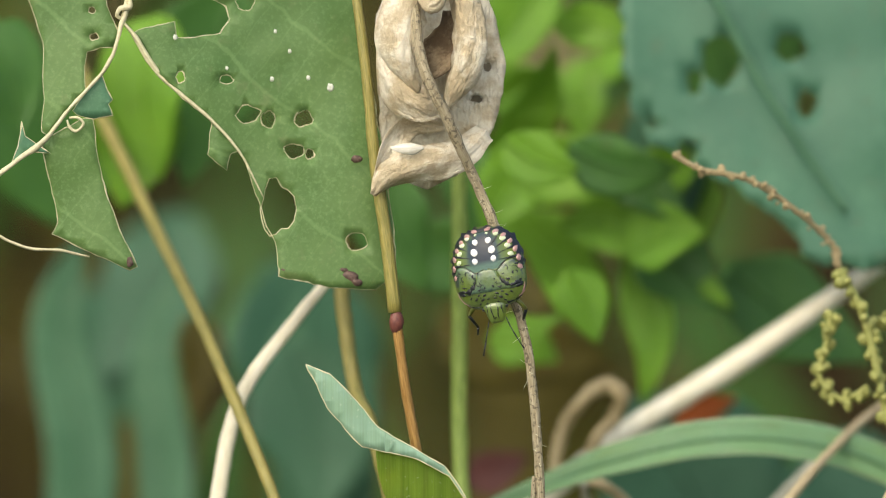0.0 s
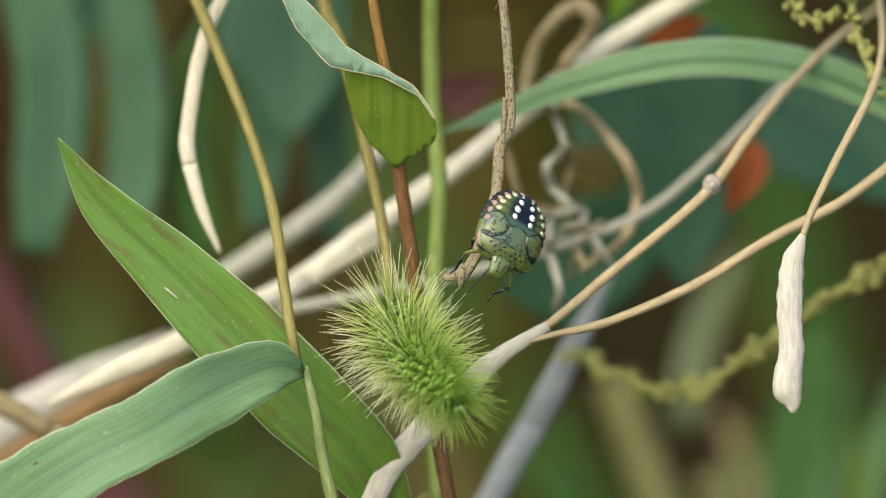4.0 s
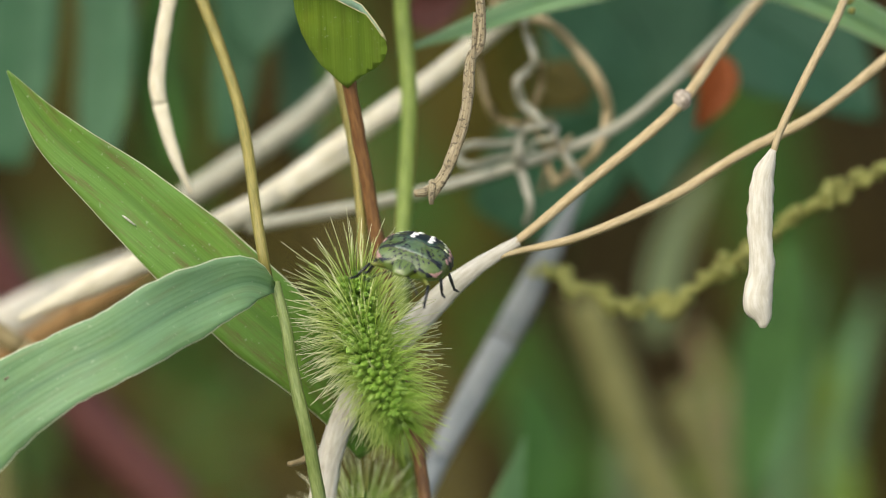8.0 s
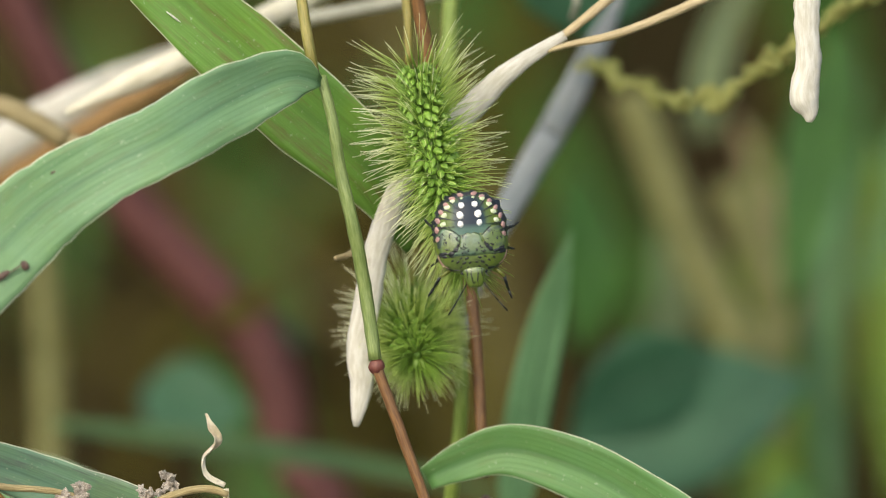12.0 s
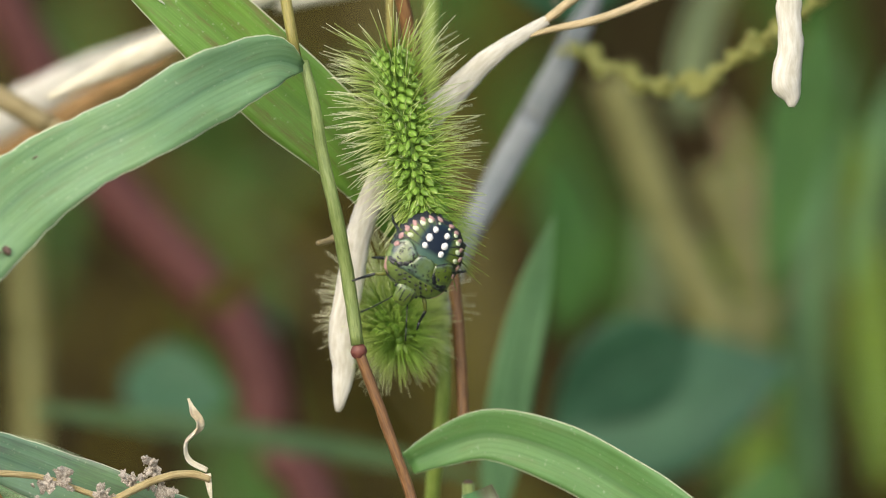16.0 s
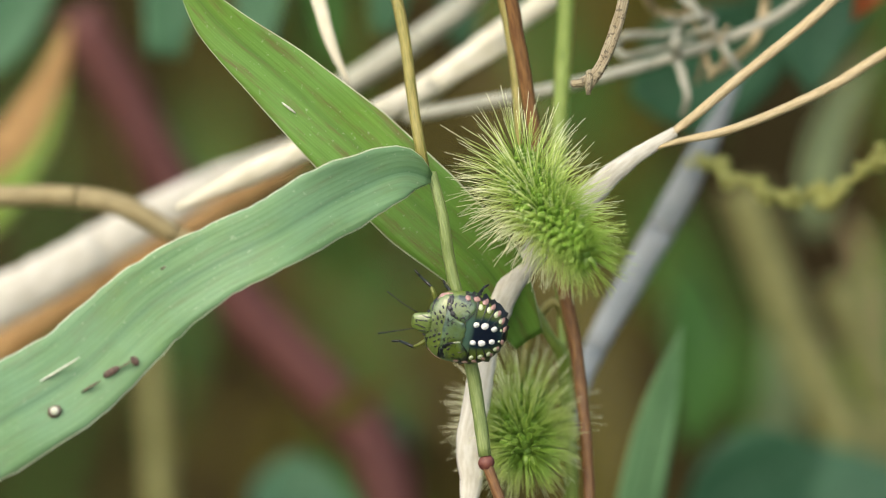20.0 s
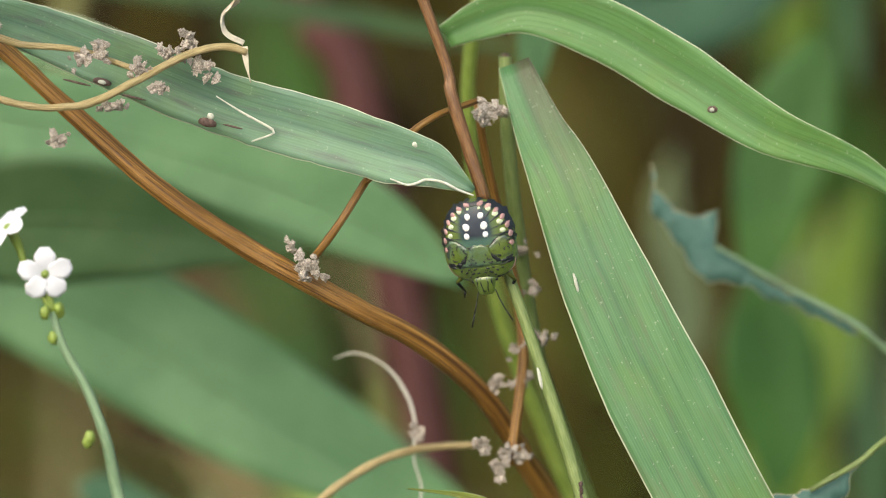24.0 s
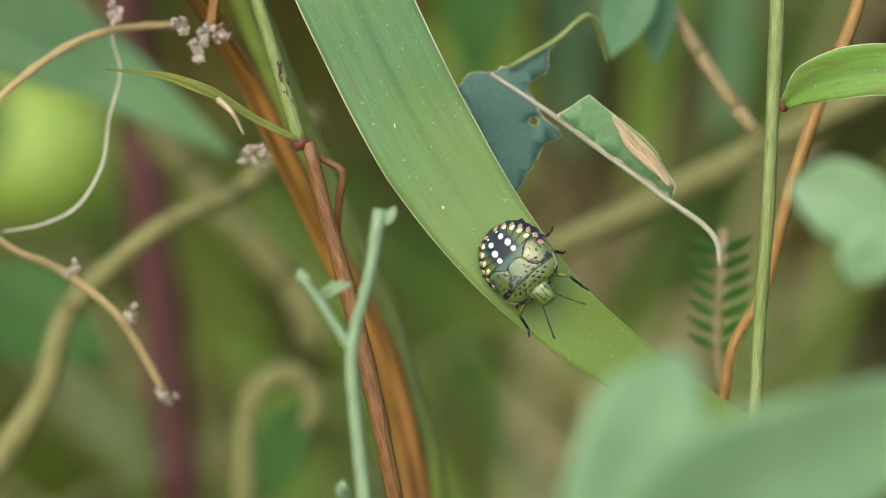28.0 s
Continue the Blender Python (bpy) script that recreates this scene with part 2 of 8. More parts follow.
STEM_ORANGE = stalk("orange_stem", (0.28, 0.15, 0.04), (0.42, 0.25, 0.08), rough=0.45)
STEM_RED = stalk("red_brown_stem", (0.14, 0.065, 0.028), (0.26, 0.135, 0.05), rough=0.4)
NODE_RED = plain("stem_node", (0.11, 0.032, 0.03), (0.20, 0.07, 0.05), 2500)
DARK_RED = stalk("dark_red_stem", (0.075, 0.022, 0.02), (0.12, 0.035, 0.03), rough=0.6)
STRAW = stalk("straw", (0.68, 0.64, 0.46), (0.84, 0.81, 0.68), rough=0.5)
STRAW_DULL = stalk("dull_straw", (0.24, 0.19, 0.09), (0.38, 0.32, 0.17), rough=0.6)
PALE_POD = stalk("pale_pod", (0.66, 0.64, 0.54), (0.82, 0.81, 0.74), rough=0.6, glow=0.2, relief=0.25)
TAN = stalk("tan_tendril", (0.26, 0.20, 0.10), (0.44, 0.36, 0.20), rough=0.65, relief=0.7)
TENDRIL = stalk("speckled_tendril", (0.27, 0.22, 0.13), (0.47, 0.41, 0.28), rough=0.7, relief=0.8, specks=0.75)
TWIG = stalk("brown_twig", (0.085, 0.035, 0.007), (0.42, 0.22, 0.05), rough=0.42, relief=0.6, stretch=0.015, fibres=3.4)
GREY_STALK = stalk("grey_white_stalk", (0.34, 0.35, 0.27), (0.52, 0.52, 0.43), rough=0.6)
ORANGE_TAN = stalk("orange_tan_straw", (0.34, 0.19, 0.07), (0.52, 0.33, 0.14), rough=0.6)
SPRIG = stalk("pale_green_sprig", (0.16, 0.28, 0.15), (0.25, 0.37, 0.22), rough=0.5)
TAN_PALE = stalk("pale_tan_tendril", (0.42, 0.33, 0.18), (0.58, 0.48, 0.30), rough=0.6, relief=0.35)
DRY_LEAF = stalk("dry_leaf", (0.48, 0.37, 0.21), (0.72, 0.61, 0.42), rough=0.7, relief=0.9, glow=0.12)
def crumpled(name, a, c, dark):
    """Withered leaf: papery, cracked, creased; shade of creases and cavities is mixed into its colour."""
    m, n, l, b = node_material(name)
    co = n.new("ShaderNodeTexCoord").outputs["Object"]
    f1 = noise_tex(n, l, co, 230, 7, 0.72)
    f2 = noise_tex(n, l, co, 800, 6, 0.72)
    uv = n.new("ShaderNodeUVMap")
    mp = n.new("ShaderNodeMapping")
    mp.inputs["Scale"].default_value = (0.9, 0.3, 1)
    l.new(uv.outputs[0], mp.inputs[0])
    crease = noise_tex(n, l, mp.outputs[0], 2.4, 5, 0.6)
    base = ramp(n, l, f1, [(0.32, tuple(x * 0.8 for x in a)), (0.44, a), (0.56, c)])
    fold = ramp(n, l, crease, [(0.50, (0, 0, 0)), (0.62, (1, 1, 1))])
    base = mix_col(n, l, math_node(n, l, 'MULTIPLY', fold, 0.12), base, tuple(x * 0.6 for x in a))
    # brown spots that double as painted dark cavities
    blot = ramp(n, l, f2, [(0.60, (0, 0, 0)), (0.75, (1, 1, 1))])
    base = mix_col(n, l, math_node(n, l, 'MULTIPLY', blot, 0.2), base, dark)
    l.new(base, b.inputs["Base Color"])
    b.inputs["Roughness"].default_value = 0.75
    bump(n, l, b, math_node(n, l, 'ADD', math_node(n, l, 'MULTIPLY', f1, 2.0), math_node(n, l, 'ADD', f2, math_node(n, l, 'MULTIPLY', crease, 2.0))), 1.0, 0.0004)
    see_through(m, n, l, b, base, 0.1)
    return m


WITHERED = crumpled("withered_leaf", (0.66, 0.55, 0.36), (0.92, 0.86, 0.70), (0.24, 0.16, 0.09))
# browner inside of the curl, with the cavity shade put into its colour
WITHERED_SHADED = crumpled("withered_leaf_shaded", (0.17, 0.115, 0.065), (0.40, 0.31, 0.20), (0.08, 0.05, 0.03))
LOOP = stalk("yellow_tan_tendril", (0.36, 0.28, 0.12), (0.53, 0.43, 0.23), rough=0.6, relief=0.6)
NEAR_GREEN = broad_leaf("near_pale_leaf", (0.19, 0.37, 0.19), (0.26, 0.44, 0.25), spots=0.1)
BUR = plain("dry_bur", (0.13, 0.10, 0.075), (0.68, 0.62, 0.54), 2600, 0.8, 0.8)
SPIKE = plain("yellow_spike", (0.19, 0.21, 0.045), (0.33, 0.34, 0.11), 1500, 0.6)
SEED = plain("green_seed", (0.15, 0.30, 0.035), (0.29, 0.45, 0.10), 900, 0.35)
def bristle_material():
    """Stiff hairs, green at the root and bleached towards the tip."""
    m, n, l, b = node_material("bristle")
    co = n.new("ShaderNodeTexCoord").outputs["Object"]
    flat = n.new("ShaderNodeMapping")
    flat.inputs["Scale"].default_value = (1, 1, 0)
    l.new(co, flat.inputs[0])
    far = n.new("ShaderNodeVectorMath")
    far.operation = 'LENGTH'
    l.new(flat.outputs[0], far.inputs[0])
    f = math_node(n, l, 'ADD', math_node(n, l, 'MULTIPLY', far.outputs["Value"], 110.0), math_node(n, l, 'MULTIPLY', noise_tex(n, l, co, 400, 2), 0.3))
    l.new(ramp(n, l, f, [(0.34, (0.21, 0.37, 0.05)), (0.58, (0.42, 0.55, 0.14)), (0.86, (0.90, 0.92, 0.66))]), b.inputs["Base Color"])
    b.inputs["Roughness"].default_value = 0.4
    return m


BRISTLE = bristle_material()
PETAL = plain("white_petal", (0.76, 0.79, 0.88), (0.84, 0.87, 0.94), 800, 0.6)
FRUIT = plain("green_fruit", (0.20, 0.33, 0.05), (0.27, 0.40, 0.08), 60, 0.45)
SCAR = plain("leaf_scar", (0.045, 0.025, 0.02), (0.17, 0.11, 0.09), 3000, 0.7)
COLLAR = plain("leaf_collar", (0.30, 0.26, 0.30), (0.60, 0.57, 0.60), 1200, 0.6)
WHITE_SCAR = plain("white_scar", (0.45, 0.48, 0.38), (0.72, 0.74, 0.66), 3000, 0.7)


def soil_material():
    m, n, l, b = node_material("soil_and_litter")
    co = n.new("ShaderNodeTexCoord").outputs["Object"]
    f1 = noise_tex(n, l, co, 9, 6, 0.6)
    f2 = noise_tex(n, l, co, 120, 5, 0.6)
    a = ramp(n, l, f1, [(0.3, (0.022, 0.012, 0.004)), (0.5, (0.026, 0.018, 0.006)), (0.7, (0.028, 0.036, 0.008))])
    a = mix_col(n, l, math_node(n, l, 'MULTIPLY', f2, 0.6), a, (0.03, 0.025, 0.013))
    l.new(a, b.inputs["Base Color"])
    b.inputs["Roughness"].default_value = 0.9
    b.inputs["Specular IOR Level"].default_value = 0.1
    bump(n, l, b, f2, 0.6, 0.004)
    return m


DULL_OLIVE = stalk("dull_olive_stalk", (0.15, 0.155, 0.05), (0.25, 0.25, 0.095), rough=0.7)
RACHIS = plain("foxtail_core", (0.10, 0.21, 0.025), (0.15, 0.27, 0.04), 1500, 0.6)
PALE_FOLD = grass_leaf("pale_folded_leaf", (0.20, 0.36, 0.22), (0.28, 0.44, 0.28), stain_amount=0.05, veins=0.4)
BG_GREEN = broad_leaf("soft_green_leaf", (0.11, 0.25, 0.11), (0.19, 0.37, 0.18), spots=0.12)
DULL_LEAF = broad_leaf("dull_green_leaf", (0.06, 0.13, 0.05), (0.10, 0.19, 0.08), spots=0.2)
BG_PALE = broad_leaf("pale_weed", (0.13, 0.19, 0.09), (0.26, 0.33, 0.17), spots=0.2)
SOIL = soil_material()

# ---- mesh helpers ----
BASE = {}


def thing(name, base, label, category, group="", kind=""):
    ob = new(name)
    ob.empty_display_size = 0.002
    ob.location = V(base)
    BASE[ob.name] = V(base)
    return tagged(ob, label, category, group, kind)


def mesh_of(name, bm, material, smooth=True):
    me = bpy.data.meshes.new(name)
    bm.to_mesh(me)
    bm.free()
    me.materials.append(material)
    if smooth:
        me.polygons.foreach_set("use_smooth", [True] * len(me.polygons))
    return me


def part(name, bm, material, parent=None, label="", smooth=True):
    """Links bm as one mesh under its thing or part. Meshes are built in the place's own coordinates."""
    origin = BASE.get(parent.name, Vector()) if parent else Vector()
    if parent is not None and origin.length > 0:
        bmesh.ops.translate(bm, verts=bm.verts, vec=-origin)
    ob = new(name, mesh_of(name, bm, material, smooth))
    if parent is not None:
        ob.parent = parent
        BASE[ob.name] = origin
    if label:
        ob["label"] = label
    return ob


def pivoted(ob, place):
    """Moves a part's origin to place (mm), so that it can sway about it."""
    base = BASE[ob.name]
    shift = V(place) - base
    for v in ob.data.vertices:
        v.co -= shift
    ob.location = shift
    BASE[ob.name] = V(place)
    return ob


def curve(points, n):
    """n evenly spread points along a smooth curve through the given ones (millimetres in, metres out),
    and for each its share of the way, counted in given points."""
    p = [V(q) for q in points]
    p = [p[0] * 2 - p[1]] + p + [p[-1] * 2 - p[-2]]
    fine, share = [], []
    segs = len(p) - 3
    for k in range(segs):
        a, b, c, d = p[k:k + 4]
        t0, t1 = 0.0, max((b - a).length, 1e-6) ** 0.5
        t2 = t1 + max((c - b).length, 1e-6) ** 0.5
        t3 = t2 + max((d - c).length, 1e-6) ** 0.5
        steps = 12
        for i in range(steps + (k == segs - 1)):
            t = t1 + (t2 - t1) * i / steps
            a1 = a * ((t1 - t) / (t1 - t0)) + b * ((t - t0) / (t1 - t0))
            a2 = b * ((t2 - t) / (t2 - t1)) + c * ((t - t1) / (t2 - t1))
            a3 = c * ((t3 - t) / (t3 - t2)) + d * ((t - t2) / (t3 - t2))
            b1 = a1 * ((t2 - t) / (t2 - t0)) + a2 * ((t - t0) / (t2 - t0))
            b2 = a2 * ((t3 - t) / (t3 - t1)) + a3 * ((t - t1) / (t3 - t1))
            fine.append(b1 * ((t2 - t) / (t2 - t1)) + b2 * ((t - t1) / (t2 - t1)))
            share.append((k + i / steps) / segs)
    run = [0.0]
    for i in range(1, len(fine)):
        run.append(run[-1] + min((fine[i] - fine[i - 1]).length, 0.004))
    out, sh = [], []
    j = 0
    for i in range(n):
        g = run[-1] * i / (n - 1)
        while j < len(run) - 2 and run[j + 1] < g:
            j += 1
        u = (g - run[j]) / max(run[j + 1] - run[j], 1e-9)
        out.append(fine[j].lerp(fine[j + 1], min(u, 1)))
        sh.append(share[j] + (share[j + 1] - share[j]) * min(u, 1))
    return out, sh


def spline(points, n):
    return curve(points, n)[0]


def along(values, s):
    """A value between the given ones, s from 0 to 1."""
    if isinstance(values, (int, float)):
        return values
    k = s * (len(values) - 1)
    i = min(int(k), len(values) - 2)
    return values[i] + (values[i + 1] - values[i]) * (k - i)


def add_tube(bm, pts, radii, sides=8, rough=0.0, flat=1.0, shares=None):
    """A round or flattened stem along pts; radii in mm; rough: unevenness as a share of the radius."""
    uv = bm.loops.layers.uv.verify()
    n = len(pts)
    rings = []
    ref = None
    length = 0.0
    ls = []
    for i, p in enumerate(pts):
        t = (pts[min(i + 1, n - 1)] - pts[max(i - 1, 0)]).normalized()
        if ref is None:
            ref = t.cross(Vector((0, 1, 0)))
            if ref.length < 1e-3:
                ref = t.cross(Vector((1, 0, 0)))
        ref = (ref - t * ref.dot(t)).normalized()
        bi = t.cross(ref)
        if i:
            length += (p - pts[i - 1]).length
        ls.append(length / MM)
        r = along(radii, shares[i] if shares else i / (n - 1)) * MM
        ring = []
        for k in range(sides):
            a = 2 * math.pi * k / sides
            rr = r * (1 + rough * (noise.noise(p * 900 + Vector((math.cos(a), math.sin(a), 0)) * 0.9)))
            ring.append(bm.verts.new(p + ref * (math.cos(a) * rr) + bi * (math.sin(a) * rr * flat)))
        rings.append(ring)
    for i in range(n - 1):
        for k in range(sides):
            k2 = (k + 1) % sides
            f = bm.faces.new((rings[i][k], rings[i][k2], rings[i + 1][k2], rings[i + 1][k]))
            for lp, (uu, vv) in zip(f.loops, ((k, i), (k + 1, i), (k + 1, i + 1), (k, i + 1))):
                lp[uv].uv = (uu * 4.0 / sides, ls[vv])
    bm.faces.new(list(reversed(rings[0])))
    bm.faces.new(rings[-1])


def tube(points, radii, n=24, sides=8, rough=0.12, flat=1.0):
    bm = bmesh.new()
    pts, shares = curve(points, n)
    add_tube(bm, pts, radii, sides, rough, flat, shares)
    return bm


EYEWARD = Vector((0, -0.98, 0.18))


def blade(points, widths, tilt=0.0, fold=12.0, n=28, cross=4, thick=0.12, wave=0.15, seed=0, ragged=0.0, face=EYEWARD, cup=0.0):
    """A leaf blade along points: widths in mm along its length, folded about the midrib, tilted about its length, with a wavy rim."""
    pts, shares = curve(points, n)
    bm = bmesh.new()
    uv = bm.loops.layers.uv.new("UVMap")
    edge = bm.loops.layers.uv.new("edge")
    top, low, us, vs = [], [], [], []
    length = 0.0
    for i, p in enumerate(pts):
        s = shares[i]
        t = (pts[min(i + 1, n - 1)] - pts[max(i - 1, 0)]).normalized()
        nor = face - t * face.dot(t)
        nor.normalize()
        nor = Matrix.Rotation(radians(along(tilt, s)), 3, t) @ nor
        side = t.cross(nor)
        w = max(along(widths, s), 0.05) * MM / 2
        fa = radians(along(fold, s))
        if i:
            length += (p - pts[i - 1]).length
        a, b, c = [], [], []
        for k in range(-cross, cross + 1):
            x = k / cross
            rag = 1.0
            if abs(k) == cross and ragged:
                rag = 1 + ragged * noise.noise(Vector((seed * 7.3 + k, length / MM * 0.6, 0)))
            lift = abs(x) * math.sin(fa) * w + along(cup, s) * w * x * x + wave * MM * (x * x) * noise.noise(Vector((seed + k * 0.05, length / MM * 0.16, x)))
            q = p + side * (x * w * math.cos(fa) * rag) + nor * lift
            th = thick * MM * (1.4 - 0.9 * abs(x)) / 2
            a.append(bm.verts.new(q + nor * th))
            b.append(bm.verts.new(q - nor * th))
            c.append(x * w / MM)
        top.append(a), low.append(b), us.append(c), vs.append(length / MM)
    m = 2 * cross
    for i in range(n - 1):
        for k in range(m):
            for rows, flip in ((top, False), (low, True)):
                quad = [(i, k), (i, k + 1), (i + 1, k + 1), (i + 1, k)]
                if flip:
                    quad.reverse()
                f = bm.faces.new([rows[r][j] for r, j in quad])
                for lp, (r, j) in zip(f.loops, quad):
                    lp[uv].uv = (us[r][j], vs[r])
                    lp[edge].uv = (abs(j - cross) / cross, vs[r])
        for k, flip in ((0, True), (m, False)):
            quad = [top[i][k], low[i][k], low[i + 1][k], top[i + 1][k]]
            if flip:
                quad.reverse()
            bm.faces.new(quad)
    for i, flip in ((0, False), (n - 1, True)):
        for k in range(m):
            quad = [top[i][k], low[i][k], low[i][k + 1], top[i][k + 1]]
            if flip:
                quad.reverse()
            bm.faces.new(quad)
    return bm


def ovate(tip=0.0):
    return (0.15, 0.62, 0.92, 1.0, 0.95, 0.80, 0.58, 0.32, tip)


def broad(points, width, tilt=0.0, fold=8.0, seed=0, thick=0.2, wave=0.8, n=22):
    """A broad pointed leaf: from its base to its tip along points, width in mm at the widest."""
    return blade(points, [width * k for k in ovate(0.02)], tilt, fold, n, 5, thick, wave, seed)


def add_blob(bm, centre, size, turn=None, seed=0, rough=0.15, rings=5, sides=7):
    """An uneven rounded lump; centre in metres, size in mm along its three axes."""
    top = bm.verts.new(centre)
    m = turn if turn else Matrix.Identity(3)
    rows = []
    for i in range(1, rings):
        a = math.pi * i / rings
        row = []
        for k in range(sides):
            b = 2 * math.pi * k / sides
            d = Vector((math.sin(a) * math.cos(b), math.sin(a) * math.sin(b), math.cos(a)))
            g = 1 + rough * noise.noise(d * 1.7 + Vector((seed * 3.1, seed * 1.7, 0)))
            row.append(bm.verts.new(centre + m @ Vector((d.x * size[0], d.y * size[1], d.z * size[2])) * (MM * g)))
        rows.append(row)
    top.co = centre + m @ Vector((0, 0, size[2] * MM))
    end = bm.verts.new(centre - m @ Vector((0, 0, size[2] * MM)))
    for k in range(sides):
        k2 = (k + 1) % sides
        bm.faces.new((top, rows[0][k], rows[0][k2]))
        for i in range(len(rows) - 1):
            bm.faces.new((rows[i][k], rows[i + 1][k], rows[i + 1][k2], rows[i][k2]))
        bm.faces.new((rows[-1][k], end, rows[-1][k2]))


def blob(centre, size, turn=None, seed=0, rough=0.15, rings=6, sides=9):
    bm = bmesh.new()
    add_blob(bm, V(centre), size, turn, seed, rough, rings, sides)
    return bm


def torn_leaf(outline, holes, rag=0.5, swell=0.8, thick=0.18, cell=1.3, seed=0):
    """A broad leaf with a torn outline and eaten holes. outline: corners of its rim; holes: (middle, half width, half height).
    Returns the leaf and its dried rim."""
    from mathutils.geometry import delaunay_2d_cdt
    ring = [Vector((p[0], p[2])) for p in outline]

    def teeth(loop, amount, step):
        out = []
        for i, a in enumerate(loop):
            b = loop[(i + 1) % len(loop)]
            k = max(1, int((b - a).length / step))
            side = Vector((-(b - a).y, (b - a).x)).normalized()
            for j in range(k):
                q = a.lerp(b, j / k)
                out.append(q + side * (amount * noise.noise(Vector((q.x * 0.45, q.y * 0.45, seed)))
                                       + 0.4 * amount * noise.noise(Vector((q.x * 1.7, q.y * 1.7, seed + 5)))))
        return out

    loops = [teeth(ring, rag, 0.5)]
    for i, (c, rx, ry) in enumerate(holes):
        o = Vector((c[0], c[2]))
        loops.append([o + Vector((math.cos(a) * rx, math.sin(a) * ry)) * (1 + 0.35 * noise.noise(Vector((math.cos(a) * 1.3, math.sin(a) * 1.3, i + seed * 2.0))))
                      for a in [2 * math.pi * k / 16 for k in range(16)]])
    verts, edges = [], []
    for lp in loops:
        s = len(verts)
        verts += lp
        edges += [(s + i, s + (i + 1) % len(lp)) for i in range(len(lp))]
    lo = Vector((min(p.x for p in ring), min(p.y for p in ring)))
    hi = Vector((max(p.x for p in ring), max(p.y for p in ring)))
    x = lo.x
    while x < hi.x:
        y = lo.y
        while y < hi.y:
            verts.append(Vector((x + 0.3 * cell * noise.noise(Vector((x, y, 1))), y + 0.3 * cell * noise.noise(Vector((x, y, 2))))))
            y += cell
        x += cell
    vo, eo, fo, *rest = delaunay_2d_cdt(verts, edges, [], 1, 1e-5)

    def within(q, loop):
        odd = False
        for i, p0 in enumerate(loop):
            p1 = loop[i - 1]
            if (p0.y > q.y) != (p1.y > q.y) and q.x < (p1.x - p0.x) * (q.y - p0.y) / (p1.y - p0.y) + p0.x:
                odd = not odd
        return odd

    keep = []
    for f in fo:
        mid = sum((vo[i] for i in f), Vector((0, 0))) / len(f)
        if within(mid, loops[0]) and not any(within(mid, lp) for lp in loops[1:]):
            keep.append(f)
    fo = keep
    fit = np.linalg.lstsq(np.array([(p[0] - ring[0].x, p[2] - ring[0].y, 1.0) for p in outline]), np.array([p[1] for p in outline]), rcond=None)[0]
    bx, by, a = float(fit[0]), float(fit[1]), float(fit[2])

    def lift(q):
        return a + bx * (q.x - ring[0].x) + by * (q.y - ring[0].y) + swell * noise.noise(Vector((q.x * 0.09, q.y * 0.09, seed))) \
            + 0.25 * swell * noise.noise(Vector((q.x * 0.4, q.y * 0.4, seed + 3)))

    bm = bmesh.new()
    uv = bm.loops.layers.uv.new("UVMap")
    front = [bm.verts.new(V((q.x, lift(q), q.y))) for q in vo]
    back = [bm.verts.new(V((q.x, lift(q) + thick, q.y))) for q in vo]
    count = {}
    for f in fo:
        face = bm.faces.new([front[i] for i in f])
        for lp, i in zip(face.loops, f):
            lp[uv].uv = (vo[i].x, vo[i].y)
        bm.faces.new([back[i] for i in reversed(f)])
        for i in range(len(f)):
            e = (f[i], f[(i + 1) % len(f)])
            if (e[1], e[0]) in count:
                del count[(e[1], e[0])]
            else:
                count[e] = 1
    for i, j in count:
        bm.faces.new((front[j], front[i], back[i], back[j]))
    bmesh.ops.recalc_face_normals(bm, faces=bm.faces)
    rim = bmesh.new()
    for lp in loops:
        ps = [V((q.x, lift(q) + thick * 0.3, q.y)) for q in lp + lp[:1]]
        add_tube(rim, ps, [0.05 + 0.07 * abs(noise.noise(Vector((q.x, q.y, 9)))) for q in lp + lp[:1]], 4, 0.3)
    return bm, rim


# ---- ground: one sheet, a path verge that rises to a weedy bank behind the plants ----
def ground_height(x, y):
    s = min(max((y - 0.25) / 0.8, 0), 1)
    return 0.75 * s * s * (3 - 2 * s) + 0.02 * noise.noise(Vector((x * 6, y * 6, 0))) * min(1, s * 4)


bm = bmesh.new()
xs = [-400, -60, -12, -4] + [-2 + 0.1 * i for i in range(41)] + [4, 12, 60, 400]
ys = [-400, -60, -12, -4, -2] + [-1.2 + 0.1 * i for i in range(34)] + [4, 12, 60, 400]
grid = [[bm.verts.new((x, y, ground_height(x, y) if abs(x) < 1000 else 0)) for y in ys] for x in xs]
for i in range(len(xs) - 1):
    for j in range(len(ys) - 1):
        bm.faces.new((grid[i][j], grid[i + 1][j], grid[i + 1][j + 1], grid[i][j + 1]))
ground = part("ground", bm, SOIL)
tagged(ground, "dark soil and leaf litter rising to a weedy bank", "ground", kind="structure")

# ---- the grass that carries the bug: jointed stem with leaves at its nodes ----
LEAN_A, LEAN_B = Matrix.Rotation(radians(-32), 3, 'Y'), Matrix.Rotation(radians(14), 3, 'Y')
plant = thing("grass_plant", (24.5, -31.9, -2), "slender jointed grass, green to red-brown stem with long leaves", "grass")
part("stem", tube([(-38.5, 59.5, 524.6), (-34.4, 48.5, 516.2), (-27.8, 33.3, 504.7), (-20.1, 11.8, 491.6), (-12.9, 0.6, 474.5), (-10.9, -8.0, 463.8), (-10.1, -9.7, 459.6)], [0.75, 0.66, 0.58, 0.54, 0.5], 40), STEM_OLIVE, plant, "olive-tan upper stem")
